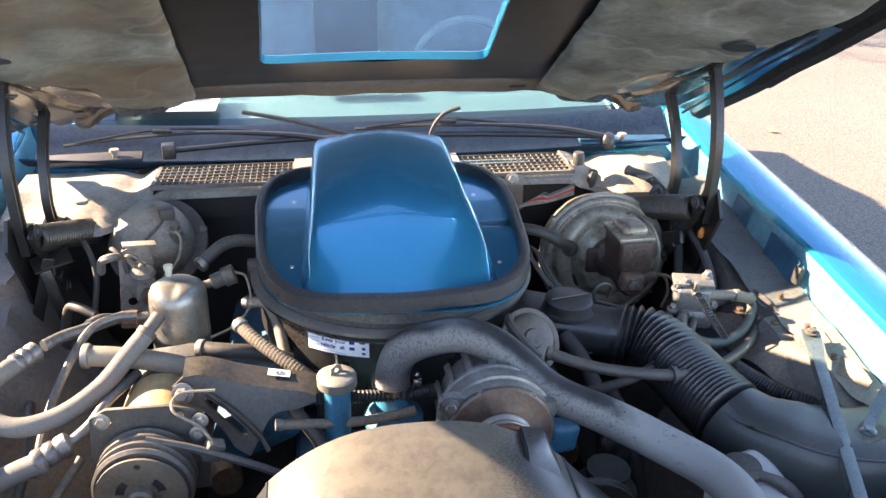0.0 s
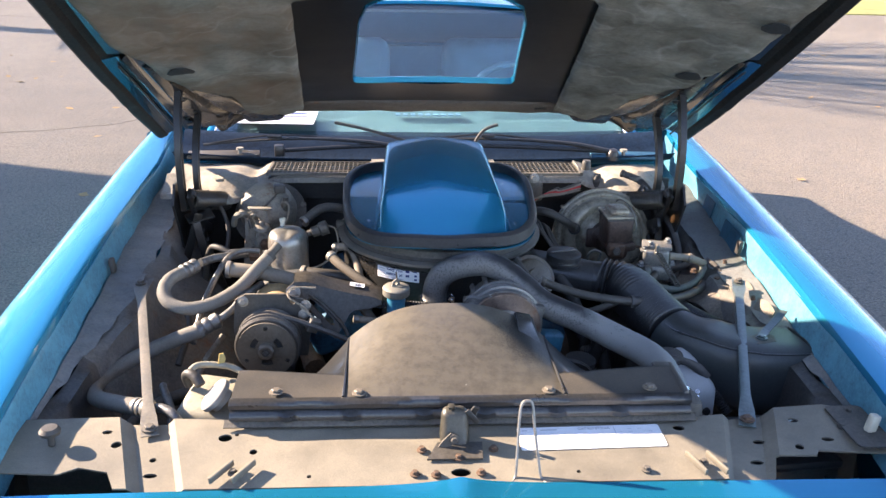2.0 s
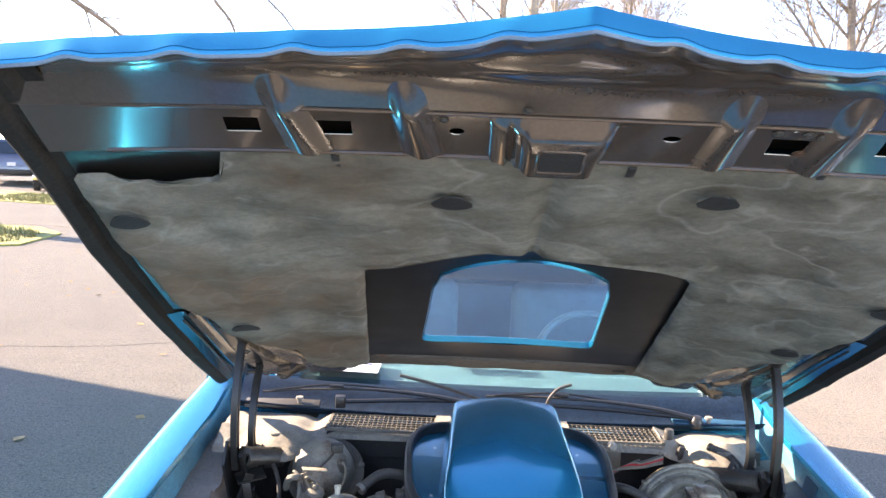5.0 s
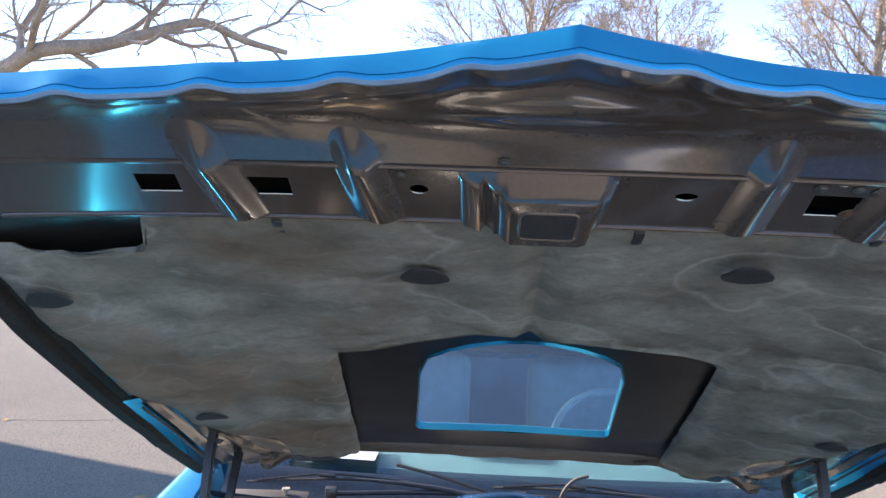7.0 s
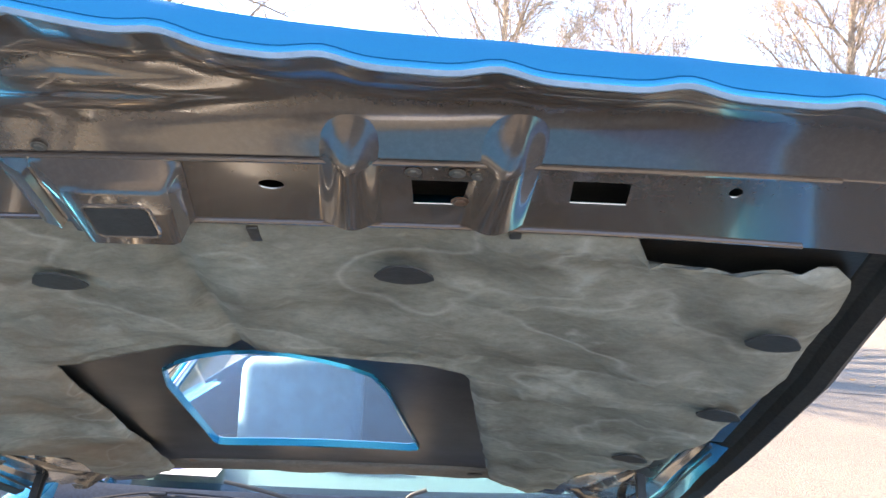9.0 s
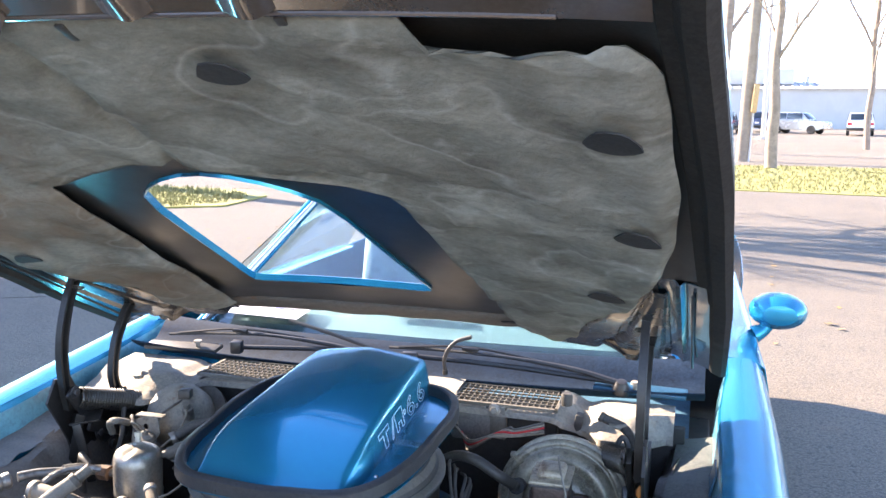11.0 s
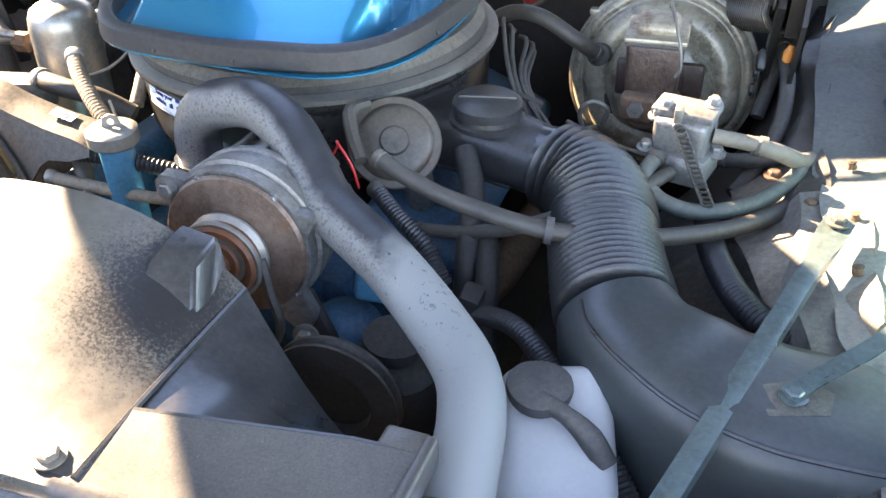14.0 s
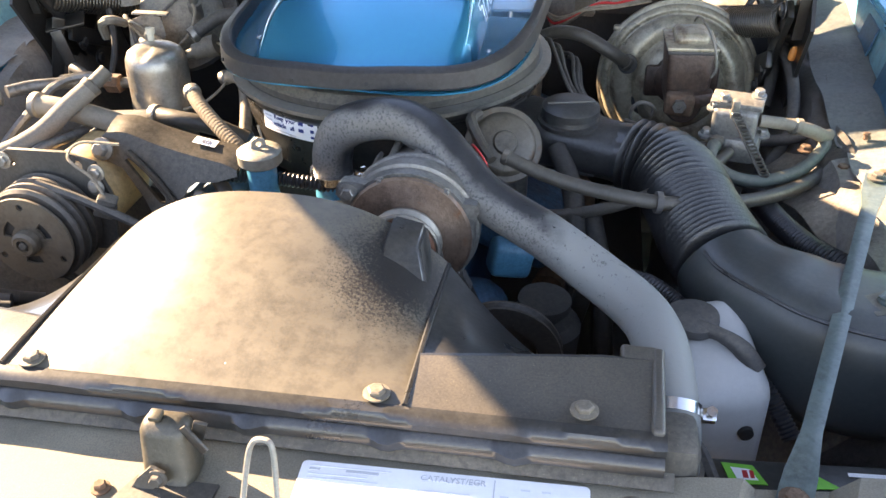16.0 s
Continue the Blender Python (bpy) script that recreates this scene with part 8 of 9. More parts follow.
    # cruise servo
    v = thing("cruise_servo", (0.555, 0.64, 0.76), "small cast zinc cruise control servo with a spring", "servo")
    part("body", box((0.553, 0.648, 0.822), (0.062, 0.055, 0.048), (6, 0, -14), 0.007, seg=3), M["alu_bright"], v)
    part("top", box((0.552, 0.646, 0.849), (0.072, 0.040, 0.010), (6, 0, -14), 0.002), M["alu_bright"], v)
    part("lower_body", box((0.556, 0.645, 0.785), (0.07, 0.06, 0.04), (4, 0, -14), 0.010), M["alu_bright"], v)
    for x, y, z in ((0.530, 0.628, 0.856), (0.580, 0.650, 0.855), (0.520, 0.640, 0.838), (0.592, 0.640, 0.80), (0.512, 0.632, 0.80)):
        bolt(v, (x, y, z), (0, -0.2, 1), 0.007, M["alu_bright"], h=0.012)
    coil = [V(0.546, 0.612, 0.842).lerp(V(0.592, 0.575, 0.768), i / 170) + V(math.cos(i * 0.6), 0.3 * math.sin(i * 0.6), 0.6 * math.sin(i * 0.6)) * 0.0065 for i in range(171)]
    part("spring", tube(coil, 0.0017, 6, curve=False), M["spring"], v, "thin coil spring")
    part("lever", box((0.545, 0.618, 0.848), (0.010, 0.012, 0.03), (10, 0, 0), 0.002), M["steel"], v)
    part("connector", lathe([(0.009, 0), (0.009, 0.05), (0.011, 0.052), (0.011, 0.06), (0, 0.06)], (0.585, 0.642, 0.822), (0.85, 0.05, -0.1), 12), M["cream_hose"], v)
    # hoses and looms
    runs = [
        ("vacuum_hose", [(0.235, 0.478, 0.822), (0.285, 0.462, 0.808), (0.341, 0.450, 0.797), (0.44, 0.443, 0.785), (0.53, 0.478, 0.772), (0.61, 0.545, 0.756), (0.668, 0.610, 0.752), (0.703, 0.675, 0.758), (0.702, 0.705, 0.772)], 0.0098, "rubber_dusty", 0, "long dusty vacuum hose crossing the bellows"),
        ("vacuum_hose", [(0.265, 0.51, 0.715), (0.33, 0.50, 0.728), (0.40, 0.495, 0.752), (0.47, 0.53, 0.772), (0.520, 0.575, 0.780), (0.545, 0.61, 0.785)], 0.0085, "rubber_dusty", 0, "dusty vacuum hose under the servo"),
        ("vacuum_hose", [(0.528, 0.62, 0.80), (0.518, 0.592, 0.785), (0.540, 0.572, 0.768), (0.585, 0.575, 0.758), (0.64, 0.605, 0.762), (0.682, 0.655, 0.776), (0.690, 0.69, 0.785)], 0.0095, "teal_hose", 0, "greenish hose looping round the servo"),
        ("vacuum_hose", [(0.63, 0.645, 0.815), (0.66, 0.655, 0.805), (0.685, 0.672, 0.79), (0.70, 0.70, 0.78)], 0.010, "cream_hose", 0, "short pale hose at the servo"),
        ("wire_loom", [(0.596, 0.66, 0.70), (0.603, 0.58, 0.715), (0.622, 0.508, 0.72), (0.648, 0.454, 0.722), (0.684, 0.414, 0.722), (0.728, 0.385, 0.718), (0.770, 0.37, 0.712)], 0.0150, "loom", 170, "ribbed blue-black wire loom along the inner fender"),
        ("wire_loom", [(0.335, 0.44, 0.66), (0.38, 0.405, 0.69), (0.43, 0.362, 0.715), (0.475, 0.318, 0.708), (0.515, 0.275, 0.695), (0.560, 0.225, 0.675), (0.59, 0.185, 0.64)], 0.0105, "loom", 210, "ribbed black wire loom beside the washer bottle"),
        ("wire_loom", [(0.22, 0.50, 0.77), (0.26, 0.47, 0.755), (0.30, 0.45, 0.735), (0.33, 0.43, 0.70)], 0.0095, "loom", 210, "ribbed black wire loom behind the alternator"),
        ("booster_hose", [(0.404, 0.930, 0.796), (0.372, 0.905, 0.826), (0.32, 0.91, 0.852), (0.27, 0.93, 0.848), (0.232, 0.925, 0.822), (0.222, 0.905, 0.78), (0.225, 0.89, 0.74)], 0.0115, "rubber_dusty", 0, "thick vacuum hose to the brake booster"),
        ("fender_hose", [(0.655, 0.93, 0.84), (0.668, 0.87, 0.81), (0.665, 0.80, 0.775), (0.645, 0.74, 0.745), (0.62, 0.70, 0.72)], 0.010, "rubber", 0, "black hose below the hinge"),
        ("fender_hose", [(0.56, 1.06, 0.925), (0.62, 1.05, 0.90), (0.645, 1.00, 0.86), (0.652, 0.95, 0.80), (0.64, 0.9, 0.74)], 0.010, "rubber", 0, "black cable bundle round the booster"),
        ("throttle_cable", [(0.50, 0.70, 0.735), (0.47, 0.685, 0.745), (0.43, 0.68, 0.75), (0.38, 0.69, 0.755), (0.33, 0.70, 0.76)], 0.004, "wire", 0, "thin black cable before the booster"),
        ("throttle_cable", [(0.56, 0.72, 0.74), (0.52, 0.70, 0.755), (0.46, 0.705, 0.765), (0.40, 0.73, 0.775)], 0.004, "wire", 0, "thin black cable before the booster"),
        ("fender_hose", [(0.60, 0.74, 0.745), (0.64, 0.72, 0.76), (0.68, 0.72, 0.77), (0.70, 0.70, 0.765), (0.705, 0.66, 0.75)], 0.009, "rubber", 0, "black hose behind the servo"),
    ]
    for nm, pts, rr, mt, ribs, lab in runs:
        t = thing(nm, pts[0], lab, "hose" if "hose" in nm else "cable", nm.replace("_", " ") + "s")
        part("sheath", tube(pts, rr, 12, ribs=ribs, depth=rr * 0.10), M[mt], t)
        part("end", lathe([(rr * 1.05, 0), (rr * 1.15, 0.002), (rr * 1.15, 0.008), (rr * 0.9, 0.010)], pts[0], V(*pts[1]) - V(*pts[0]), 12), M["black_dusty"], t)
    t = thing("hose_tie", (0.44, 0.443, 0.785), "black tie holding two hoses", "tie")
    part("tie", lathe([(0.0135, -0.004), (0.0145, -0.004), (0.0145, 0.004), (0.0135, 0.004)], (0.44, 0.443, 0.785), (1, 0.15, -0.12), 16), M["rubber"], t)
    # bundle of thin wires
    wb = thing("spark_wire_bundle", (0.32, 0.85, 0.78), "bundle of dusty spark plug wires", "wires")
    for i in range(6):
        o = 0.011 * i
        j1, j2 = 0.006 * math.sin(i * 2.3), 0.007 * math.cos(i * 1.7)
        part("wire", tube([(0.262 + o * 0.9, 0.915 - o * 0.5, 0.842 - 0.006 * i), (0.272 + o + j1, 0.868 + j2, 0.848 - 0.007 * i), (0.298 + 0.55 * o, 0.805 + j1, 0.812 - 0.002 * i + 0.5 * j2), (0.322 + 0.45 * o, 0.768, 0.784 + 0.4 * j1), (0.345 + 0.8 * o + j2, 0.725, 0.752 + j1), (0.356 + o, 0.70, 0.70)], 0.0034, 8), M["wire_grey"], wb)
    part("separator", box((0.336, 0.766, 0.783), (0.046, 0.009, 0.014), (20, 20, 10), 0.002), M["rubber_dusty"], wb)
    ww = thing("firewall_wires", (0.3, 1.1, 0.85), "thin pale and red wires along the firewall", "wires")
    for i, mt in enumerate(("wire_tan", "wire_tan", "red", "wire_tan", "wire")):
        part("wire", tube([(0.225 + 0.01 * i, 1.07, 0.865 - 0.008 * i), (0.27, 1.045, 0.842 - 0.006 * i), (0.32 + 0.01 * i, 1.03, 0.86 + 0.006 * i), (0.38, 1.03, 0.868 + 0.004 * i), (0.44, 1.05, 0.875 + 0.006 * i)], 0.0025, 6), M[mt], ww)
    fb = thing("firewall_switch", (0.28, 1.12, 0.83), "dusty switch and bracket on the firewall", "switch")
    part("body", box((0.255, 1.13, 0.85), (0.10, 0.05, 0.07), (0, 0, 5), 0.012), M["inner"], fb)
    part("plate", box((0.315, 1.12, 0.865), (0.05, 0.02, 0.08), (0, 0, -8), 0.004), M["steel_dusty"], fb)
    bolt(fb, (0.312, 1.108, 0.895), (0, -1, 0.1), 0.010, M["steel"])
    part("plug", box((0.215, 1.085, 0.86), (0.03, 0.04, 0.02), (0, 15, 20), 0.003), M["black_dusty"], fb)
    tr = thing("rubber_trim", (0.52, 1.11, 0.87), "black rubber wire retainer on the firewall", "trim")
    part("retainer", box((0.505, 1.13, 0.878), (0.018, 0.02, 0.05), (12, 10, 0), 0.004), M["rubber"], tr)
    part("retainer", tube([(0.60, 1.02, 0.855), (0.605, 1.01, 0.885), (0.615, 1.01, 0.90), (0.625, 1.01, 0.885), (0.62, 1.015, 0.86), (0.61, 1.02, 0.85)], 0.006, 8), M["rubber"], tr)
    co = thing("orange_clip", (0.655, 0.90, 0.82), "small orange wire clip below the hinge", "clip")
    part("clip", lathe([(0.0, 0), (0.006, 0.004), (0.007, 0.016), (0.003, 0.026), (0, 0.027)], (0.660, 0.865, 0.835), (0.1, -0.1, 1), 10), M["orange"], co)
    # washer bottle
    j = thing("washer_bottle", (0.50, 0.23, 0.56), "translucent white washer bottle with a black cap", "bottle")
    bm = box((0.497, 0.232, 0.640), (0.105, 0.135, 0.15), (0, 0, 14), 0.022, seg=4)
    for v_ in bm.verts:
        if v_.co.z > 0.66:
            v_.co.z += 0.022 * (v_.co.y - 0.20) / 0.07
    part("bottle", bm, M["white_jug"], j)
    part("cap", lathe([(0.018, 0), (0.018, 0.010), (0.029, 0.012), (0.030, 0.017), (0.029, 0.023), (0.023, 0.025), (0, 0.026)], (0.476, 0.258, 0.722), (0.02, -0.1, 1), 30, wobble=lambda a, h: 1 + 0.03 * math.sin(a * 3)), M["rubber"], j, "black rubber cap with a nozzle")
    part("nozzle", tube([(0.480, 0.245, 0.738), (0.505, 0.232, 0.738), (0.528, 0.222, 0.728), (0.545, 0.212, 0.71)], [0.009, 0.008, 0.011, 0.011], 12), M["rubber"], j)
    part("grommet", lathe([(0.009, 0), (0.008, 0.006), (0, 0.007)], (0.536, 0.173, 0.655), (0.25, -1, 0), 14), M["deep"], j)
    # battery under the brace
    bt = thing("battery", (0.58, 0.02, 0.51), "black car battery with green and white stickers", "battery")
    part("case", box((0.585, 0.020, 0.590), (0.235, 0.165, 0.16), (0, 0, 4), 0.008), M["plastic"], bt)
    part("lid", box((0.585, 0.020, 0.676), (0.24, 0.17, 0.018), (0, 0, 4), 0.005), M["plastic"], bt)
    part("cap_strip", box((0.585, 0.005, 0.689), (0.20, 0.05, 0.012), (0, 0, 4), 0.004), M["plastic"], bt)
    bm_ = pose(0.585, 0.145, 0.6855, 0, 0, 4)
    part("sticker", plate([(-0.085, -0.075), (-0.05, -0.075), (-0.06, -0.050), (-0.09, -0.048)], 0.0008, bm_ @ pose(0, 0, 0.0006)), M["green"], bt, "green and red sticker")
    part("sticker", plate([(-0.078, -0.070), (-0.058, -0.070), (-0.064, -0.056), (-0.082, -0.054)], 0.0008, bm_ @ pose(0, 0, 0.0011)), M["paper"], bt)
    bars(bt, bm_ @ pose(0, 0, 0.0012), [(-0.072, -0.063, 0.005, 0.010), (-0.065, -0.063, 0.004, 0.010)], M["red"])
    bars(bt, bm_ @ pose(0, 0, 0.0003), [(0.03, -0.055, 0.055, 0.005), (0.035, -0.068, 0.05, 0.008)], M["paper"])
    part("sticker", plate([(-0.02, -0.078), (0.02, -0.075), (-0.01, -0.052)], 0.0008, bm_ @ pose(0, 0, 0.0006)), M["green"], bt)
    part("terminal_cable", tube([(0.49, 0.05, 0.688), (0.478, 0.09, 0.695), (0.465, 0.125, 0.68), (0.45, 0.15, 0.63)], 0.008, 8), M["rubber"], bt)
    # lit shelf of the inner fender
    sh = thing("fender_shelf", (0.68, 0.55, 0.74), "tan dusty sheet-metal shelf beside the inner fender", "panel")
    def shelf(u, w):
        y = 0.385 + 0.34 * u
        x0 = table(y, [(0.385, 0.735), (0.43, 0.698), (0.48, 0.665), (0.54, 0.642), (0.60, 0.628), (0.725, 0.615)])
        x = x0 + (0.757 - x0) * w
        return (x, y, 0.752 + 0.03 * w * w + 0.006 * math.sin(u * 17) - 0.03 * (1 - w) ** 3)
    part("shelf", sheet(shelf, steps(0, 1, 18), steps(0, 1, 12), 0.003), M["shelf"], sh)
    for x, y in ((0.66, 0.66), (0.70, 0.60)):
        bolt(sh, (x, y, 0.772), r=0.008, material=M["rust"])
    for y in (0.47, 0.56, 0.66):
        part("stud", lathe([(0.006, 0), (0.004, 0.006), (0.006, 0.008), (0, 0.010)], (0.740, y, zt(y) - 0.066), (-0.2, 0, 1), 8), M["rust"], sh)


M["booster"] = surf("tarnished gold-grey plating", (0.3, 0.26, 0.19), 0.30, 0.2, 0.4, 9, bump=0.12, dust=0.15, rust=0.2, rustcol=(0.10, 0.045, 0.022))
M["cast_brown"] = surf("rusty brown casting", (0.058, 0.033, 0.025), 0.45, 0.3, 0.5, 22, bump=0.35, dust=0.15)
M["teal_hose"] = surf("greenish old hose", (0.05, 0.065, 0.058), 0.55, 0, 0.25, 20, bump=0.1, dust=0.4)
M["wire_grey"] = surf("grey spark wire", (0.045, 0.042, 0.039), 0.5, 0, 0.25, 20, bump=0.05, dust=0.3)
M["shelf"] = surf("tan dusty metal", (0.12, 0.10, 0.08), 0.75, 0, 0.4, 12, bump=0.3, dust=0.6, dustcol=(0.36, 0.30, 0.22))


# ---- wipers and washer lines ----
def build_wipers():
    for s, piv, tip, b0, b1 in ((-1, V(-0.055, 1.305, 0.935), V(-0.47, 1.345, 0.958), V(-0.70, 1.325, 0.943), V(-0.26, 1.355, 0.955)), (1, V(0.585, 1.275, 0.935), V(0.20, 1.330, 0.962), V(-0.03, 1.335, 0.958), V(0.42, 1.325, 0.953))):
        w = thing("wiper", piv, "black windshield wiper lying in the cowl trough", "wiper", "windshield wipers")
        a = part("arm", tube([piv, piv.lerp(tip, 0.3) + V(0, 0, 0.012), piv.lerp(tip, 0.7) + V(0, 0, 0.010), tip], [0.009, 0.0075, 0.005, 0.004], 8), M["wiper_arm"], w, "dusty grey wiper arm")
        part("pivot", lathe([(0.022, 0), (0.022, 0.012), (0.015, 0.022), (0.012, 0.03), (0, 0.032)], piv - V(0, 0, 0.02), (0.1 * s, -0.3, 1), 16), M["black_trim"], w)
        bl = part("blade", tube([b0, b0.lerp(b1, 0.33) + V(0, 0.003, 0.006), b0.lerp(b1, 0.66) + V(0, 0.003, 0.006), b1], 0.0045, 6), M["rubber"], w, "black wiper blade")
        part("blade_frame", tube([b0.lerp(b1, 0.06) + V(0, 0, 0.004), b0.lerp(b1, 0.5) + V(0, 0, 0.022), b0.lerp(b1, 0.94) + V(0, 0, 0.004)], 0.0035, 6), M["black_trim"], w)
        part("blade_clip", box(b0.lerp(b1, 0.5) + V(0, 0, 0.018), (0.045, 0.014, 0.010), bevel=0.003), M["black_trim"], w)
    lk = thing("wiper_linkage", (0.0, 1.31, 0.93), "black wiper linkage bar across the cowl", "linkage")
    part("bar", tube([(-0.47, 1.30, 0.93), (-0.2, 1.315, 0.942), (0.05, 1.315, 0.945), (0.30, 1.31, 0.942), (0.585, 1.28, 0.935)], 0.007, 8), M["black_trim"], lk)
    part("bracket", box((0.04, 1.30, 0.945), (0.04, 0.02, 0.03), (0, 0, 8), 0.004), M["black_trim"], lk)
    part("bracket", box((-0.46, 1.285, 0.935), (0.03, 0.03, 0.035), (0, 0, 8), 0.004), M["black_trim"], lk)
    for pts in ([(-0.285, 1.255, 1.030), (-0.20, 1.262, 1.010), (-0.11, 1.275, 0.982), (-0.03, 1.285, 0.955), (0.02, 1.29, 0.938)], [(0.215, 1.262, 1.024), (0.178, 1.260, 1.010), (0.155, 1.258, 0.985), (0.145, 1.262, 0.955), (0.145, 1.27, 0.93)]):
        t = thing("washer_tube", pts[0], "thin black washer tube hanging from the hood", "tube", "washer tubes")
        part("tube", tube(pts, 0.0052, 8), M["rubber"], t)
        part("nozzle", lathe([(0.007, 0), (0.007, 0.012), (0, 0.013)], pts[-1], (0, 0, -1), 10), M["black"], t)


M["wiper_arm"] = surf("dusty grey wiper arm", (0.0308, 0.0308, 0.0322), 0.36, 0.1, 0.2, 20, bump=0.05, dust=0.06)
M["black_trim"] = surf("black wiper paint", (0.0182, 0.0182, 0.0196), 0.36, 0, 0.25, 20, bump=0.05, dust=0.06)


# ---- surroundings ----
def flat(name, outline, z, material, label, category, kind="structure"):
    return tagged(part(name, plate(outline, 0.05, Matrix.Translation((0, 0, z))), material), label, category, kind=kind)


def build_lot():
    flat("road", [(-120, 9.0), (-60, 30.0), (-22, 24.5), (-9.5, 21.2), (2.0, 19.0), (12, 17.6), (60, 12.0), (60, 3.5), (10, 7.5), (0, 9.5), (-6.6, 15.4), (-8.4, 16.0), (-13, 15.0), (-40, 3)], 0.004, M["road"], "pale worn road crossed by long tree shadows", "road")
    verge = flat("verge", [(-60, 30.5), (-22, 24.9), (-9.5, 21.5), (2.0, 19.4), (12, 18.0), (60, 12.4), (60, 26.0), (14, 30.0), (3, 30.8), (-8, 28.0), (-13, 26.4), (-20, 29), (-60, 30.9)], 0.02, M["lawn"], "strip of dry lawn along the road", "lawn")
    island = flat("island", [(-7.15, 12.4), (-7.4, 14.4), (-8.3, 15.4), (-10.5, 15.6), (-12.5, 14.4), (-13.0, 12.0), (-11.0, 10.6), (-8.6, 11.3)], 0.03, M["lawn"], "small lawn island beside the lot", "lawn")
    rng = random.Random(5)
    bm = bmesh.new()
    def tuft(x, y, h):
        for k in range(3):
            a = rng.uniform(0, math.pi)
            w = rng.uniform(0.006, 0.014)
            d = V(math.cos(a), math.sin(a), 0)
            lean = V(rng.uniform(-0.03, 0.03), rng.uniform(-0.03, 0.03), 0)
            b = V(x + rng.uniform(-0.03, 0.03), y + rng.uniform(-0.03, 0.03), 0.02)
            bm.faces.new([bm.verts.new(b - d * w), bm.verts.new(b + d * w), bm.verts.new(b + lean + V(0, 0, h))])
    for _ in range(9000):
        u, v = rng.random(), rng.random()
        x = -14 + 24 * u
        y0 = table(x, [(-22, 24.9), (-9.5, 21.5), (2.0, 19.4), (12, 18.0)]) + 0.1
        y1 = table(x, [(-13, 26.2), (-8, 27.8), (3, 30.6), (14, 29.8)])
        tuft(x, y0 + (y1 - y0) * v, rng.uniform(0.04, 0.10))
    for _ in range(2500):
        a, r = rng.uniform(0, 2 * math.pi), rng.random() ** 0.5
        tuft(-10.1 + 2.7 * r * math.cos(a), 13.1 + 2.2 * r * math.sin(a), rng.uniform(0.05, 0.12))
    g = part("grass", bm, M["grass"])
    tagged(g, "short dry green-yellow grass blades", "grass", kind="stuff")
    flat("pavement", [(-9.85, -16), (-7.75, -16), (-7.72, 6.1), (-9.85, 7.9)], 0.03, M["concrete"], "pale concrete walk along the building", "pavement")
    for x, y, a, w, l in ((-6.6, 4.9, 64, 0.10, 1.1), (-5.6, 4.4, 58, 0.12, 0.9), (-6.0, 3.6, 60, 0.1, 0.8)):
        t = thing("painted_mark", (x, y, 0.0), "worn yellow paint mark on the asphalt", "paint mark", "paint marks")
        part("mark", plate(rect(-l / 2, -w / 2, l / 2, w / 2, 0.03), 0.004, pose(x, y, 0.006, 0, 0, a)), M["line"], t)
    # fallen leaves on the lot
    lm = None
    for i in range(150):
        side = 1 if i % 2 else -1
        x = side * rng.uniform(1.3, 7.0)
        y = rng.uniform(0.3, 13.0)
        if lm is None:
            b2 = plate([(0.0, -0.030), (0.016, -0.012), (0.024, 0.006), (0.012, 0.014), (0.004, 0.034), (-0.010, 0.016), (-0.024, 0.004), (-0.014, -0.014)], 0.0015, lift=lambda px, py: 0.25 * abs(px) + 4 * py * py)
            ob = part("fallen_leaf", b2, M["leaf"])
            lm = ob.data
        else:
            ob = new("fallen_leaf", lm)
        ob.matrix_basis = pose(x, y, 0.008, rng.uniform(-12, 12), rng.uniform(-12, 12), rng.uniform(0, 360)) @ Matrix.Scale(rng.uniform(0.8, 1.7), 4)
        tagged(ob, "curled brown fallen leaf lying on the asphalt", "leaf", "fallen leaves")
    # asphalt crack
    ck = thing("asphalt_crack", (-3.4, 6.0, 0), "thin dark crack sealed across the asphalt", "crack")
    line = spline([(-9, 2.6, 0.0), (-6.5, 4.1, 0.0), (-4.4, 5.4, 0.0), (-2.6, 6.0, 0.0), (-1.2, 7.6, 0.0), (0.5, 8.6, 0.0)], 40)
    part("crack", tube([p + V(0.05 * noise.noise(p * 3), 0.05 * noise.noise(p * 3 + V(7, 0, 0)), 0.001) for p in line], [0.0015 + 0.0035 * abs(noise.noise(p * 6)) for p in line], 4, curve=False), M["crack"], ck)


def build_side_building():
    b = thing("side_building", (-14.9, -3.0, 0), "low white metal-clad building beside the lot", "building")
    part("wall", box((-9.93, -3.75, 2.45), (0.12, 22.5, 4.9)), M["siding"], b, "white ribbed wall")
    part("wall", box((-14.9, 7.43, 2.45), (10.0, 0.12, 4.9)), M["siding"], b)
    part("wall", box((-14.9, -14.93, 2.45), (10.0, 0.12, 4.9)), M["siding"], b)
    part("wall", box((-19.87, -3.75, 2.45), (0.12, 22.5, 4.9)), M["siding"], b)
    part("roof", box((-14.9, -3.75, 4.96), (10.3, 22.8, 0.12), bevel=0.02), M["roof_metal"], b)
    for y in (-10, -2.5, 5.0):
        d = part("door", box((-9.85, y, 1.04), (0.05, 0.95, 2.06), bevel=0.01), M["car_dark"], b, "dark steel door")
        part("door_handle", lathe([(0.03, 0), (0.03, 0.05), (0, 0.05)], (-9.825, y + 0.36, 1.0), (1, 0, 0), 10), M["chrome"], d)


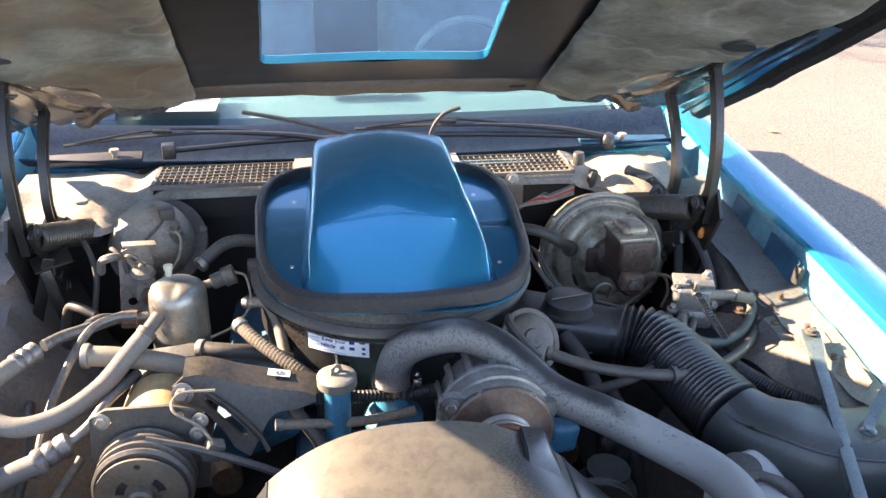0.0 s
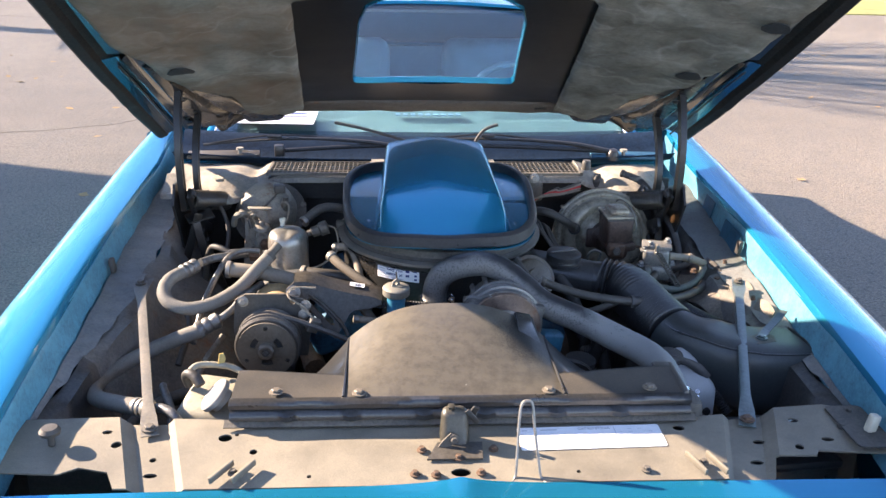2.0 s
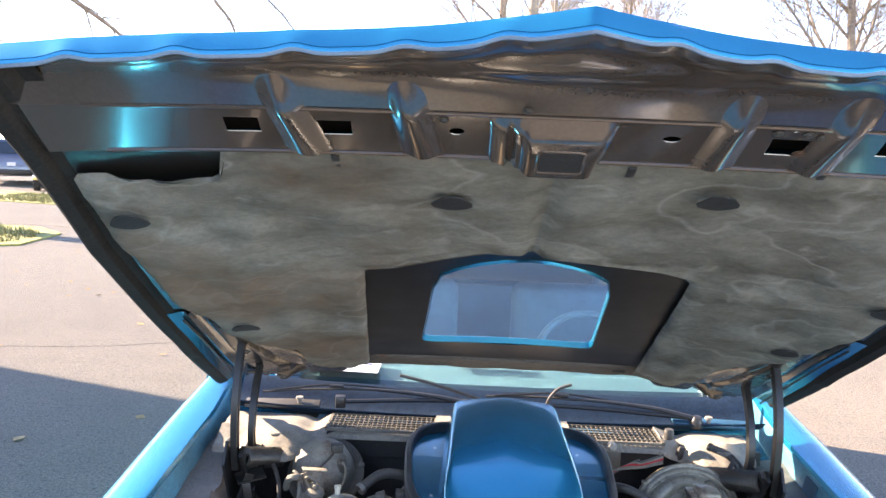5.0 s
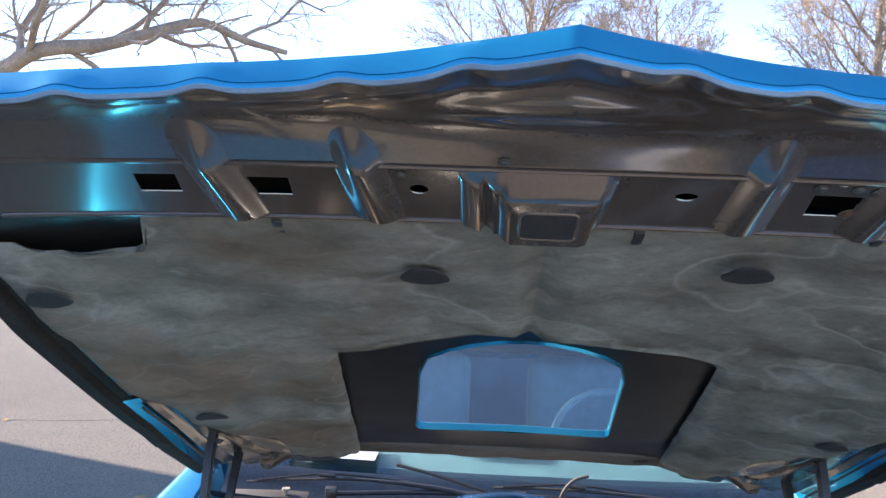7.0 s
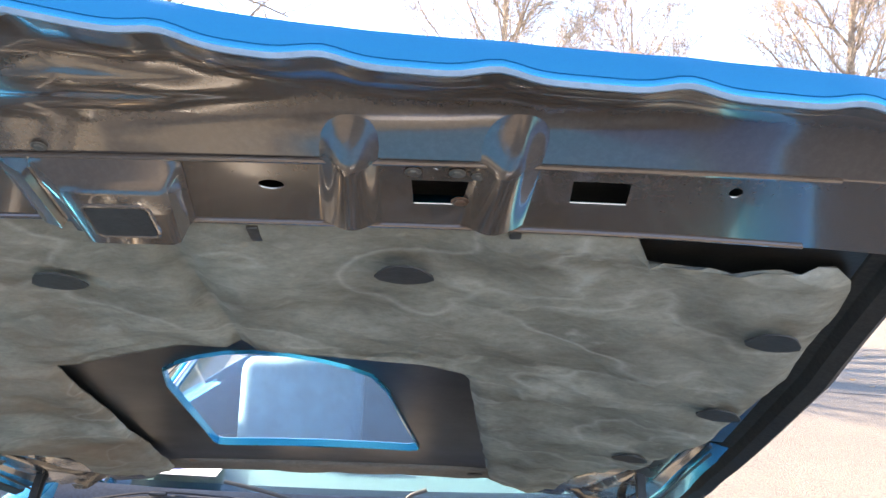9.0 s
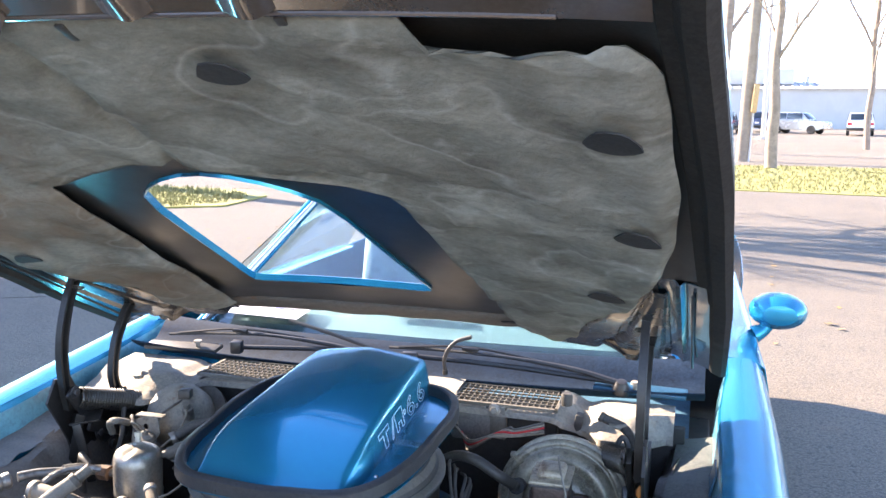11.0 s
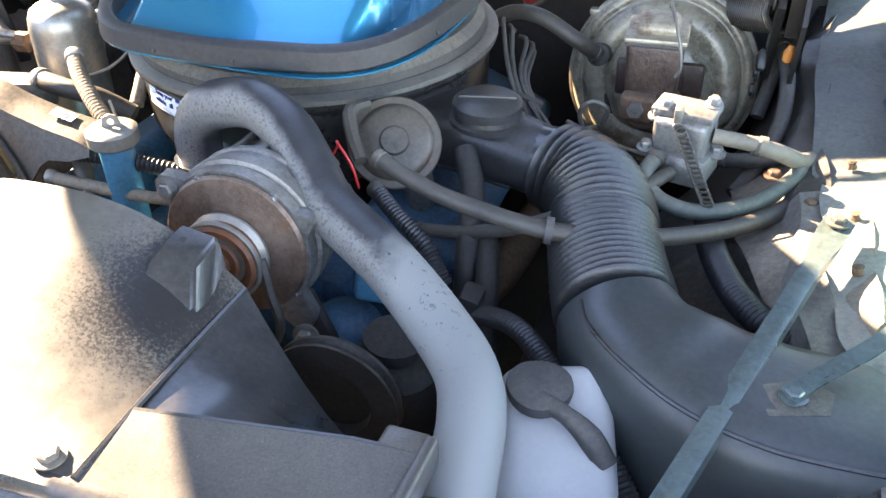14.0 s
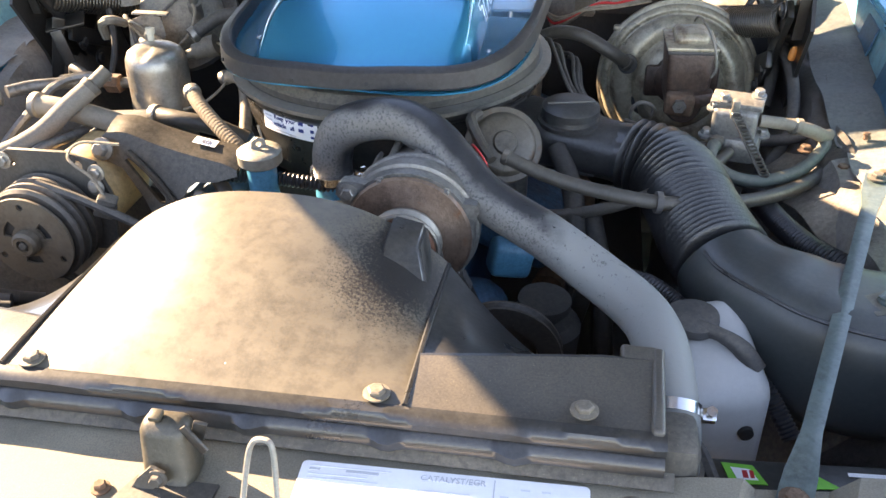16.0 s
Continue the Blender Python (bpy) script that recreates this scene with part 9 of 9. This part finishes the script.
def build_far_building():
    b = thing("far_building", (8, 100, 0.66), "long low pale steel building with a ribbed metal roof", "building")
    part("wall", box((8, 98, 2.75), (110, 0.3, 4.3)), M["siding"], b)
    part("wall", box((8, 118, 2.75), (110, 0.3, 4.3)), M["siding"], b)
    for x in (-47, 63):
        part("wall", box((x, 108, 2.75), (0.3, 20, 4.3)), M["siding"], b)
    part("roof", sheet(lambda u, v: (-48 + 112 * u, 97.4 + 10.6 * v, 4.85 + 1.1 * v), [0, 1], [0, 1], 0.1), M["roof_metal"], b)
    part("roof", sheet(lambda u, v: (-48 + 112 * u, 108 + 10.6 * v, 5.95 - 1.1 * v), [0, 1], [0, 1], 0.1), M["roof_metal"], b)
    for i in range(60):
        x = -20 + i * 0.9
        part("roof_rib", box((x, 102.6, 5.46), (0.07, 10.6, 0.08), (5.9, 0, 0)), M["roof_metal"], b)
    part("raised_roof", box((-6, 106, 6.3), (32, 8, 1.7), bevel=0.05), M["roof_metal"], b, "raised roof section")
    for x in (11.5, 16.0):
        part("vent", lathe([(0.2, 0), (0.2, 0.9), (0.28, 0.9), (0, 1.1)], (x, 103, 5.4), (0, 0, 1), 10), M["roof_metal"], b)


def parked_car(name, x, y, turn, mtl, label, kind="suv", scale=1.0):
    """A parked vehicle, its front towards -y before the turn."""
    z0 = rise(y)
    c = thing(name, (x, y, z0), label, "car" if kind != "pickup" else "pickup", "parked cars")
    m = pose(x, y, z0, 0, 0, turn) @ Matrix.Scale(scale, 4)
    L, W, H = {"suv": (4.7, 1.86, 1.75), "pickup": (5.4, 1.95, 1.78), "sedan": (4.7, 1.8, 1.45)}[kind]
    h = L / 2
    belt = H * 0.58
    if kind == "pickup":
        low = [(-h, 0.45), (-h, 0.95), (-h + 0.15, 1.02), (-h + 1.35, 1.08), (-h + 1.4, 1.1), (h, 1.1), (h, 0.5), (h - 0.5, 0.4), (-h + 0.5, 0.38)]
        top = [(-h + 1.35, 1.06), (-h + 1.85, H), (-h + 2.95, H), (-h + 3.15, 1.06)]
    elif kind == "suv":
        low = [(-h, 0.45), (-h, 0.85), (-h + 0.12, 0.98), (-h + 1.25, 1.08), (h - 0.05, 1.10), (h, 0.9), (h, 0.45), (h - 0.5, 0.34), (-h + 0.5, 0.32)]
        top = [(-h + 1.15, 1.06), (-h + 1.85, H - 0.04), (-h + 2.6, H), (h - 0.5, H - 0.04), (h - 0.08, 1.06)]
    else:
        low = [(-h, 0.45), (-h, 0.72), (-h + 0.15, 0.80), (-h + 1.3, 0.92), (h - 0.7, 0.98), (h - 0.02, 0.92), (h, 0.5), (h - 0.5, 0.3), (-h + 0.5, 0.28)]
        top = [(-h + 1.25, 0.90), (-h + 2.0, H), (h - 1.6, H), (h - 0.8, 0.94)]
    def prism(outl, w, taper):
        bm = bmesh.new()
        a = [bm.verts.new((-w / 2 * (1 - taper * max(0, z - belt) / (H - belt)), yy, z)) for yy, z in outl]
        b = [bm.verts.new((w / 2 * (1 - taper * max(0, z - belt) / (H - belt)), yy, z)) for yy, z in outl]
        n = len(outl)
        bm.faces.new(a)
        bm.faces.new(b)
        for i in range(n):
            bm.faces.new((a[i], a[(i + 1) % n], b[(i + 1) % n], b[i]))
        bmesh.ops.recalc_face_normals(bm, faces=bm.faces)
        bmesh.ops.bevel(bm, geom=list(bm.edges), offset=0.05, segments=2, affect="EDGES")
        bmesh.ops.transform(bm, matrix=m, verts=bm.verts)
        return bm
    body = part("body", prism(low, W, 0.0), mtl, c)
    part("cabin", prism(top, W * 0.95, 0.16), mtl, c)
    mid = (top[0][1] + H) / 2 + 0.0
    for s in (-1, 1):
        wy0, wy1 = top[0][0] + 0.55, top[-1][0] - 0.35
        n = 2 if kind != "pickup" else 1
        for k in range(n):
            a = wy0 + (wy1 - wy0) * k / n + 0.04
            b = wy0 + (wy1 - wy0) * (k + 1) / n - 0.04
            part("window", box((0, 0, 0), (0.03, b - a, (H - belt) * 0.62), m=m @ Matrix.Translation((s * (W * 0.95 / 2 - 0.050), (a + b) / 2, mid + 0.02)) @ pose(0, 0, 0, 0, -s * 10, 0), bevel=0.01), M["dark_glass"], c, "dark side window")
    fr = math.degrees(math.atan2(top[1][0] - top[0][0], top[1][1] - top[0][1]))
    part("windscreen", box((0, 0, 0), (W * 0.78, 0.03, (H - belt) * 0.80), m=m @ Matrix.Translation((0, (top[0][0] + top[1][0]) / 2 - 0.01, mid)) @ pose(0, 0, 0, -fr, 0, 0), bevel=0.01), M["dark_glass"], c, "dark windscreen")
    rr = math.degrees(math.atan2(top[-1][0] - top[-2][0], top[-2][1] - top[-1][1]))
    part("rear_window", box((0, 0, 0), (W * 0.76, 0.03, (H - belt) * 0.7), m=m @ Matrix.Translation((0, (top[-1][0] + top[-2][0]) / 2 + 0.01, mid)) @ pose(0, 0, 0, rr, 0, 0), bevel=0.01), M["dark_glass"], c)
    for s in (-1, 1):
        for yy in (-h + 0.95, h - 1.0):
            w = part("wheel", lathe([(0.18, -0.11), (0.33, -0.11), (0.35, -0.09), (0.35, 0.09), (0.33, 0.11), (0.18, 0.11)], m @ V(s * (W / 2 - 0.10), yy, 0.35), m.to_3x3() @ V(1, 0, 0), 22), M["tyre"], c)
            part("rim", lathe([(0.0, 0.09), (0.09, 0.085), (0.20, 0.10), (0.22, 0.115), (0.22, -0.1), (0, -0.1)], m @ V(s * (W / 2 - 0.10), yy, 0.35), m.to_3x3() @ V(s, 0, 0), 18), M["car_silver"], w)
        part("headlight", box((0, 0, 0), (0.34, 0.06, 0.17), bevel=0.02, m=m @ Matrix.Translation((s * (W / 2 - 0.26), -h - 0.005, 0.78))), M["lamp_glass"], c)
        part("tail_light", box((0, 0, 0), (0.30, 0.06, 0.20), bevel=0.02, m=m @ Matrix.Translation((s * (W / 2 - 0.20), h + 0.005, 0.88))), M["tail"], c, "red tail light")
    part("grille", box((0, 0, 0), (W * 0.46, 0.05, 0.24), bevel=0.015, m=m @ Matrix.Translation((0, -h - 0.008, 0.76))), M["chrome"] if kind != "pickup" else M["black"], c)
    part("bumper", box((0, 0, 0), (W * 1.0, 0.14, 0.20), bevel=0.03, m=m @ Matrix.Translation((0, -h - 0.03, 0.50))), M["chrome"] if kind == "pickup" else mtl, c)
    part("bumper", box((0, 0, 0), (W * 1.0, 0.14, 0.20), bevel=0.03, m=m @ Matrix.Translation((0, h + 0.03, 0.50))), M["black"] if kind == "suv" else M["chrome"], c)
    part("plate", box((0, 0, 0), (0.30, 0.02, 0.13), m=m @ Matrix.Translation((0, -h - 0.11, 0.52))), M["paper"], c)
    part("plate_bar", box((0, 0, 0), (0.20, 0.01, 0.04), m=m @ Matrix.Translation((0, -h - 0.125, 0.52))), M["ink_blue"], c)
    part("plate", box((0, 0, 0), (0.30, 0.02, 0.13), m=m @ Matrix.Translation((0, h + 0.06, 0.80))), M["paper"], c)
    return c


def grow(wood, fine, rng, guide, r, level, levels, kids, twig, wander, spread, reach):
    """A limb along guide points, crooked, tapering, with side shoots that branch in turn."""
    pts = [V(*guide[0])]
    for a, b in zip(guide, guide[1:]):
        a, b = V(*a), V(*b)
        L = (b - a).length
        pts.append(b + V(rng.uniform(-1, 1), rng.uniform(-1, 1), rng.uniform(-1, 1)) * wander * L)
    n = len(pts) - 1
    rs = [max(twig, r * (1 - 0.72 * (k / n) ** 1.1)) for k in range(n + 1)]
    tube(pts, rs, (9, 7, 5, 4, 3, 3)[level], 3 if level < 2 else (2 if level < 3 else 1), bm=wood if level < 3 else fine, curve=level < 3)
    if level >= levels:
        return
    total = sum((b - a).length for a, b in zip(pts, pts[1:]))
    turn = rng.uniform(0, 6.28)
    for k in range(kids[level]):
        f = reach[0] + (1 - reach[0]) * (k + rng.uniform(0.1, 0.9)) / kids[level] if level == 0 else 0.12 + 0.88 * (k + rng.uniform(0.1, 0.9)) / kids[level]
        x = min(n - 1e-6, f * n)
        i = int(x)
        p = pts[i].lerp(pts[i + 1], x - i)
        t = (pts[i + 1] - pts[i]).normalized()
        turn += 2.4 + rng.uniform(-0.5, 0.5)
        side = t.orthogonal().normalized()
        side.rotate(Matrix.Rotation(turn, 3, t))
        d = (t + side * spread * rng.uniform(0.7, 1.4)).normalized()
        L = total * (reach[1] if level == 0 else 0.50) * (1.05 - 0.55 * f) * rng.uniform(0.7, 1.2)
        m = (6, 6, 5, 3, 2)[level]
        g, q = [p], p.copy()
        for _ in range(m):
            d = (d + V(rng.uniform(-1, 1), rng.uniform(-1, 1), rng.uniform(-1, 1)) * 0.13 + V(0, 0, 0.05 if level < 2 else 0.02)).normalized()
            q = q + d * (L / m)
            g.append(q.copy())
        grow(wood, fine, rng, g, max(twig, rs[i] * rng.uniform(0.34, 0.5)), level + 1, levels, kids, twig, wander * 0.6, spread, reach)


def bare_tree(x, y, height, r0, seed, label, levels=4, kids=(11, 8, 7, 5), twig=0.006, spread=0.75, first=0.3, lean=(0, 0), limbs=()):
    rng = random.Random(seed)
    t = thing("bare_tree", (x, y, rise(y)), label, "tree", "bare trees")
    wood, fine = bmesh.new(), bmesh.new()
    z0 = rise(y) - 0.05
    guide = [(x + lean[0] * height * f, y + lean[1] * height * f, z0 + height * 0.86 * f) for f in steps(0, 1, 8)]
    grow(wood, fine, rng, guide, r0, 0, levels, kids, twig, 0.05, spread, (first, 0.55))
    for g, r in limbs:
        grow(wood, fine, rng, g, r, 1, levels, kids, twig, 0.16, 0.9, (0.2, 0.5))
    part("trunk", wood, M["bark"], t, "grey furrowed trunk and bare limbs", 60)
    tagged(part("fine_crown", fine, M["twig"], t, "fine pale leafless twigs", 60), kind="stuff")


def build_trees():
    bare_tree(2.91, 29.2, 9.5, 0.20, 3, "leafless tree with a grey trunk on the verge", 3, (9, 7, 6, 4), 0.005, 0.8, 0.42)
    # old spreading tree behind the corner of the building, a heavy crooked limb reaching over the lot
    bare_tree(-12.8, 15.9, 13.0, 0.36, 5, "old leafless tree with a heavy crooked limb over the lot", 4, (8, 11, 10, 6), 0.004, 0.8, 0.4, (0.02, 0.0),
              [([(-12.8, 15.9, 2.6), (-11.4, 15.3, 3.3), (-9.5, 14.9, 4.1), (-8.6, 15.0, 4.75), (-7.7, 15.2, 4.85), (-6.8, 15.5, 5.05), (-5.9, 15.8, 5.35), (-5.1, 16.2, 5.25), (-4.2, 16.6, 5.1)], 0.20),
               ([(-6.9, 15.4, 5.05), (-6.6, 15.4, 5.6), (-5.9, 15.6, 6.1), (-5.0, 15.8, 6.3), (-4.2, 16.0, 6.2), (-3.6, 16.2, 5.8)], 0.06),
               ([(-9.0, 14.9, 4.5), (-9.1, 15.0, 5.2), (-8.5, 15.1, 5.7), (-7.6, 15.3, 5.9), (-6.6, 15.6, 5.6)], 0.08),
               ([(-12.7, 15.9, 4.0), (-11.2, 15.6, 5.4), (-9.4, 15.5, 6.3), (-7.6, 15.6, 6.5), (-6.0, 15.9, 7.0), (-4.6, 16.3, 7.3)], 0.14)])
    bare_tree(1.55, 40.0, 22.0, 0.24, 21, "tall leafless tree with pale fine twigs", 4, (22, 14, 11, 7), 0.010, 0.76, 0.26)
    bare_tree(19.0, 43.0, 22.0, 0.30, 8, "leafless tree with sunlit golden twigs", 4, (22, 14, 11, 7), 0.010, 0.85, 0.24)
    bare_tree(8.5, 46.0, 16.0, 0.16, 31, "slender leafless tree behind the road", 4, (16, 11, 10, 6), 0.010, 0.72, 0.26)
    bare_tree(32.0, 62.0, 17.0, 0.26, 17, "leafless tree far behind the road", 3, (12, 9, 7, 4), 0.012, 0.7, 0.3)
    bare_tree(-36.0, 60.0, 15.0, 0.26, 27, "leafless tree far behind the parked trucks", 3, (12, 9, 7, 4), 0.012, 0.7, 0.3)


def build_poles():
    p = thing("utility_pole", (2.18, 33.5, rise(33.5)), "weathered wooden utility pole with a cable guard", "pole")
    part("pole", lathe([(0.23, -0.05), (0.22, 3), (0.19, 8.5), (0, 8.55)], (2.18, 33.5, 0.02), (0.035, 0, 1), 18), M["pole"], p)
    part("meter_box", box((2.52, 33.25, 2.35), (0.20, 0.16, 1.05), (0, 4, 0), 0.03), M["tan_label"], p, "tan box on the pole")
    part("conduit", lathe([(0.035, 0), (0.035, 6.0), (0, 6.0)], (2.42, 33.3, 0.02), (0.035, 0, 1), 8), M["roof_metal"], p)
    q = thing("lamp_post", (4.55, 60.0, rise(60.0)), "slim grey steel lamp post on a low base", "lamp post")
    zq = rise(60.0)
    part("post", lathe([(0.16, 0), (0.13, 9.0), (0, 9.0)], (4.55, 60.0, zq), (0, 0, 1), 12), M["roof_metal"], q)
    part("base", lathe([(0.34, 0), (0.34, 0.16), (0.24, 0.18), (0, 0.18)], (4.55, 60.0, zq), (0, 0, 1), 14), M["concrete"], q)
    part("lamp_head", box((4.55, 59.5, zq + 9.0), (0.3, 0.9, 0.12), bevel=0.03), M["roof_metal"], q)
    w = thing("white_post", (-21.5, 34.6, rise(34.6)), "short white painted post on the verge", "post")
    part("post", lathe([(0.14, 0), (0.14, 1.5), (0, 1.52)], (-21.5, 34.6, rise(34.6)), (0, 0, 1), 12), M["car_white"], w)


def build_parked():
    parked_car("parked_pickup", -14.7, 30.4, 24, M["car_tan"], "old square grey pickup parked beyond the verge", "pickup")
    parked_car("parked_suv", -17.9, 33.0, 204, M["car_blue"], "grey-blue sport utility vehicle parked beyond the verge", "suv")
    parked_car("parked_suv", 2.3, 72.0, 168, M["car_dark"], "black sport utility vehicle parked before the steel building", "suv")
    parked_car("parked_suv", 8.1, 75.0, 62, M["car_silver"], "silver-grey sport utility vehicle parked in the far lot", "suv")
    parked_car("parked_car", 0.0, 76.0, 172, M["car_white"], "white car parked before the steel building", "sedan")
    parked_car("parked_car", 5.4, 80.0, 172, M["car_blue"], "blue car parked in the far lot", "suv")
    parked_car("parked_car", 12.2, 72.0, 172, M["car_white"], "white car parked in the far lot", "suv")
    parked_car("parked_pickup", -24.8, 39.5, -80, M["car_dark"], "dark pickup with bright wheels parked on the grass", "pickup")
    parked_car("parked_suv", -31.0, 44.0, -80, M["car_silver"], "silver sport utility vehicle parked on the grass", "suv")


build_ground()
build_car_body()
build_support()
build_hood()
build_radiator()
build_air_cleaner()
build_left_side()
build_engine()
build_right_side()
build_wipers()
build_lot()
build_side_building()
build_far_building()
build_poles()
build_trees()
build_parked()
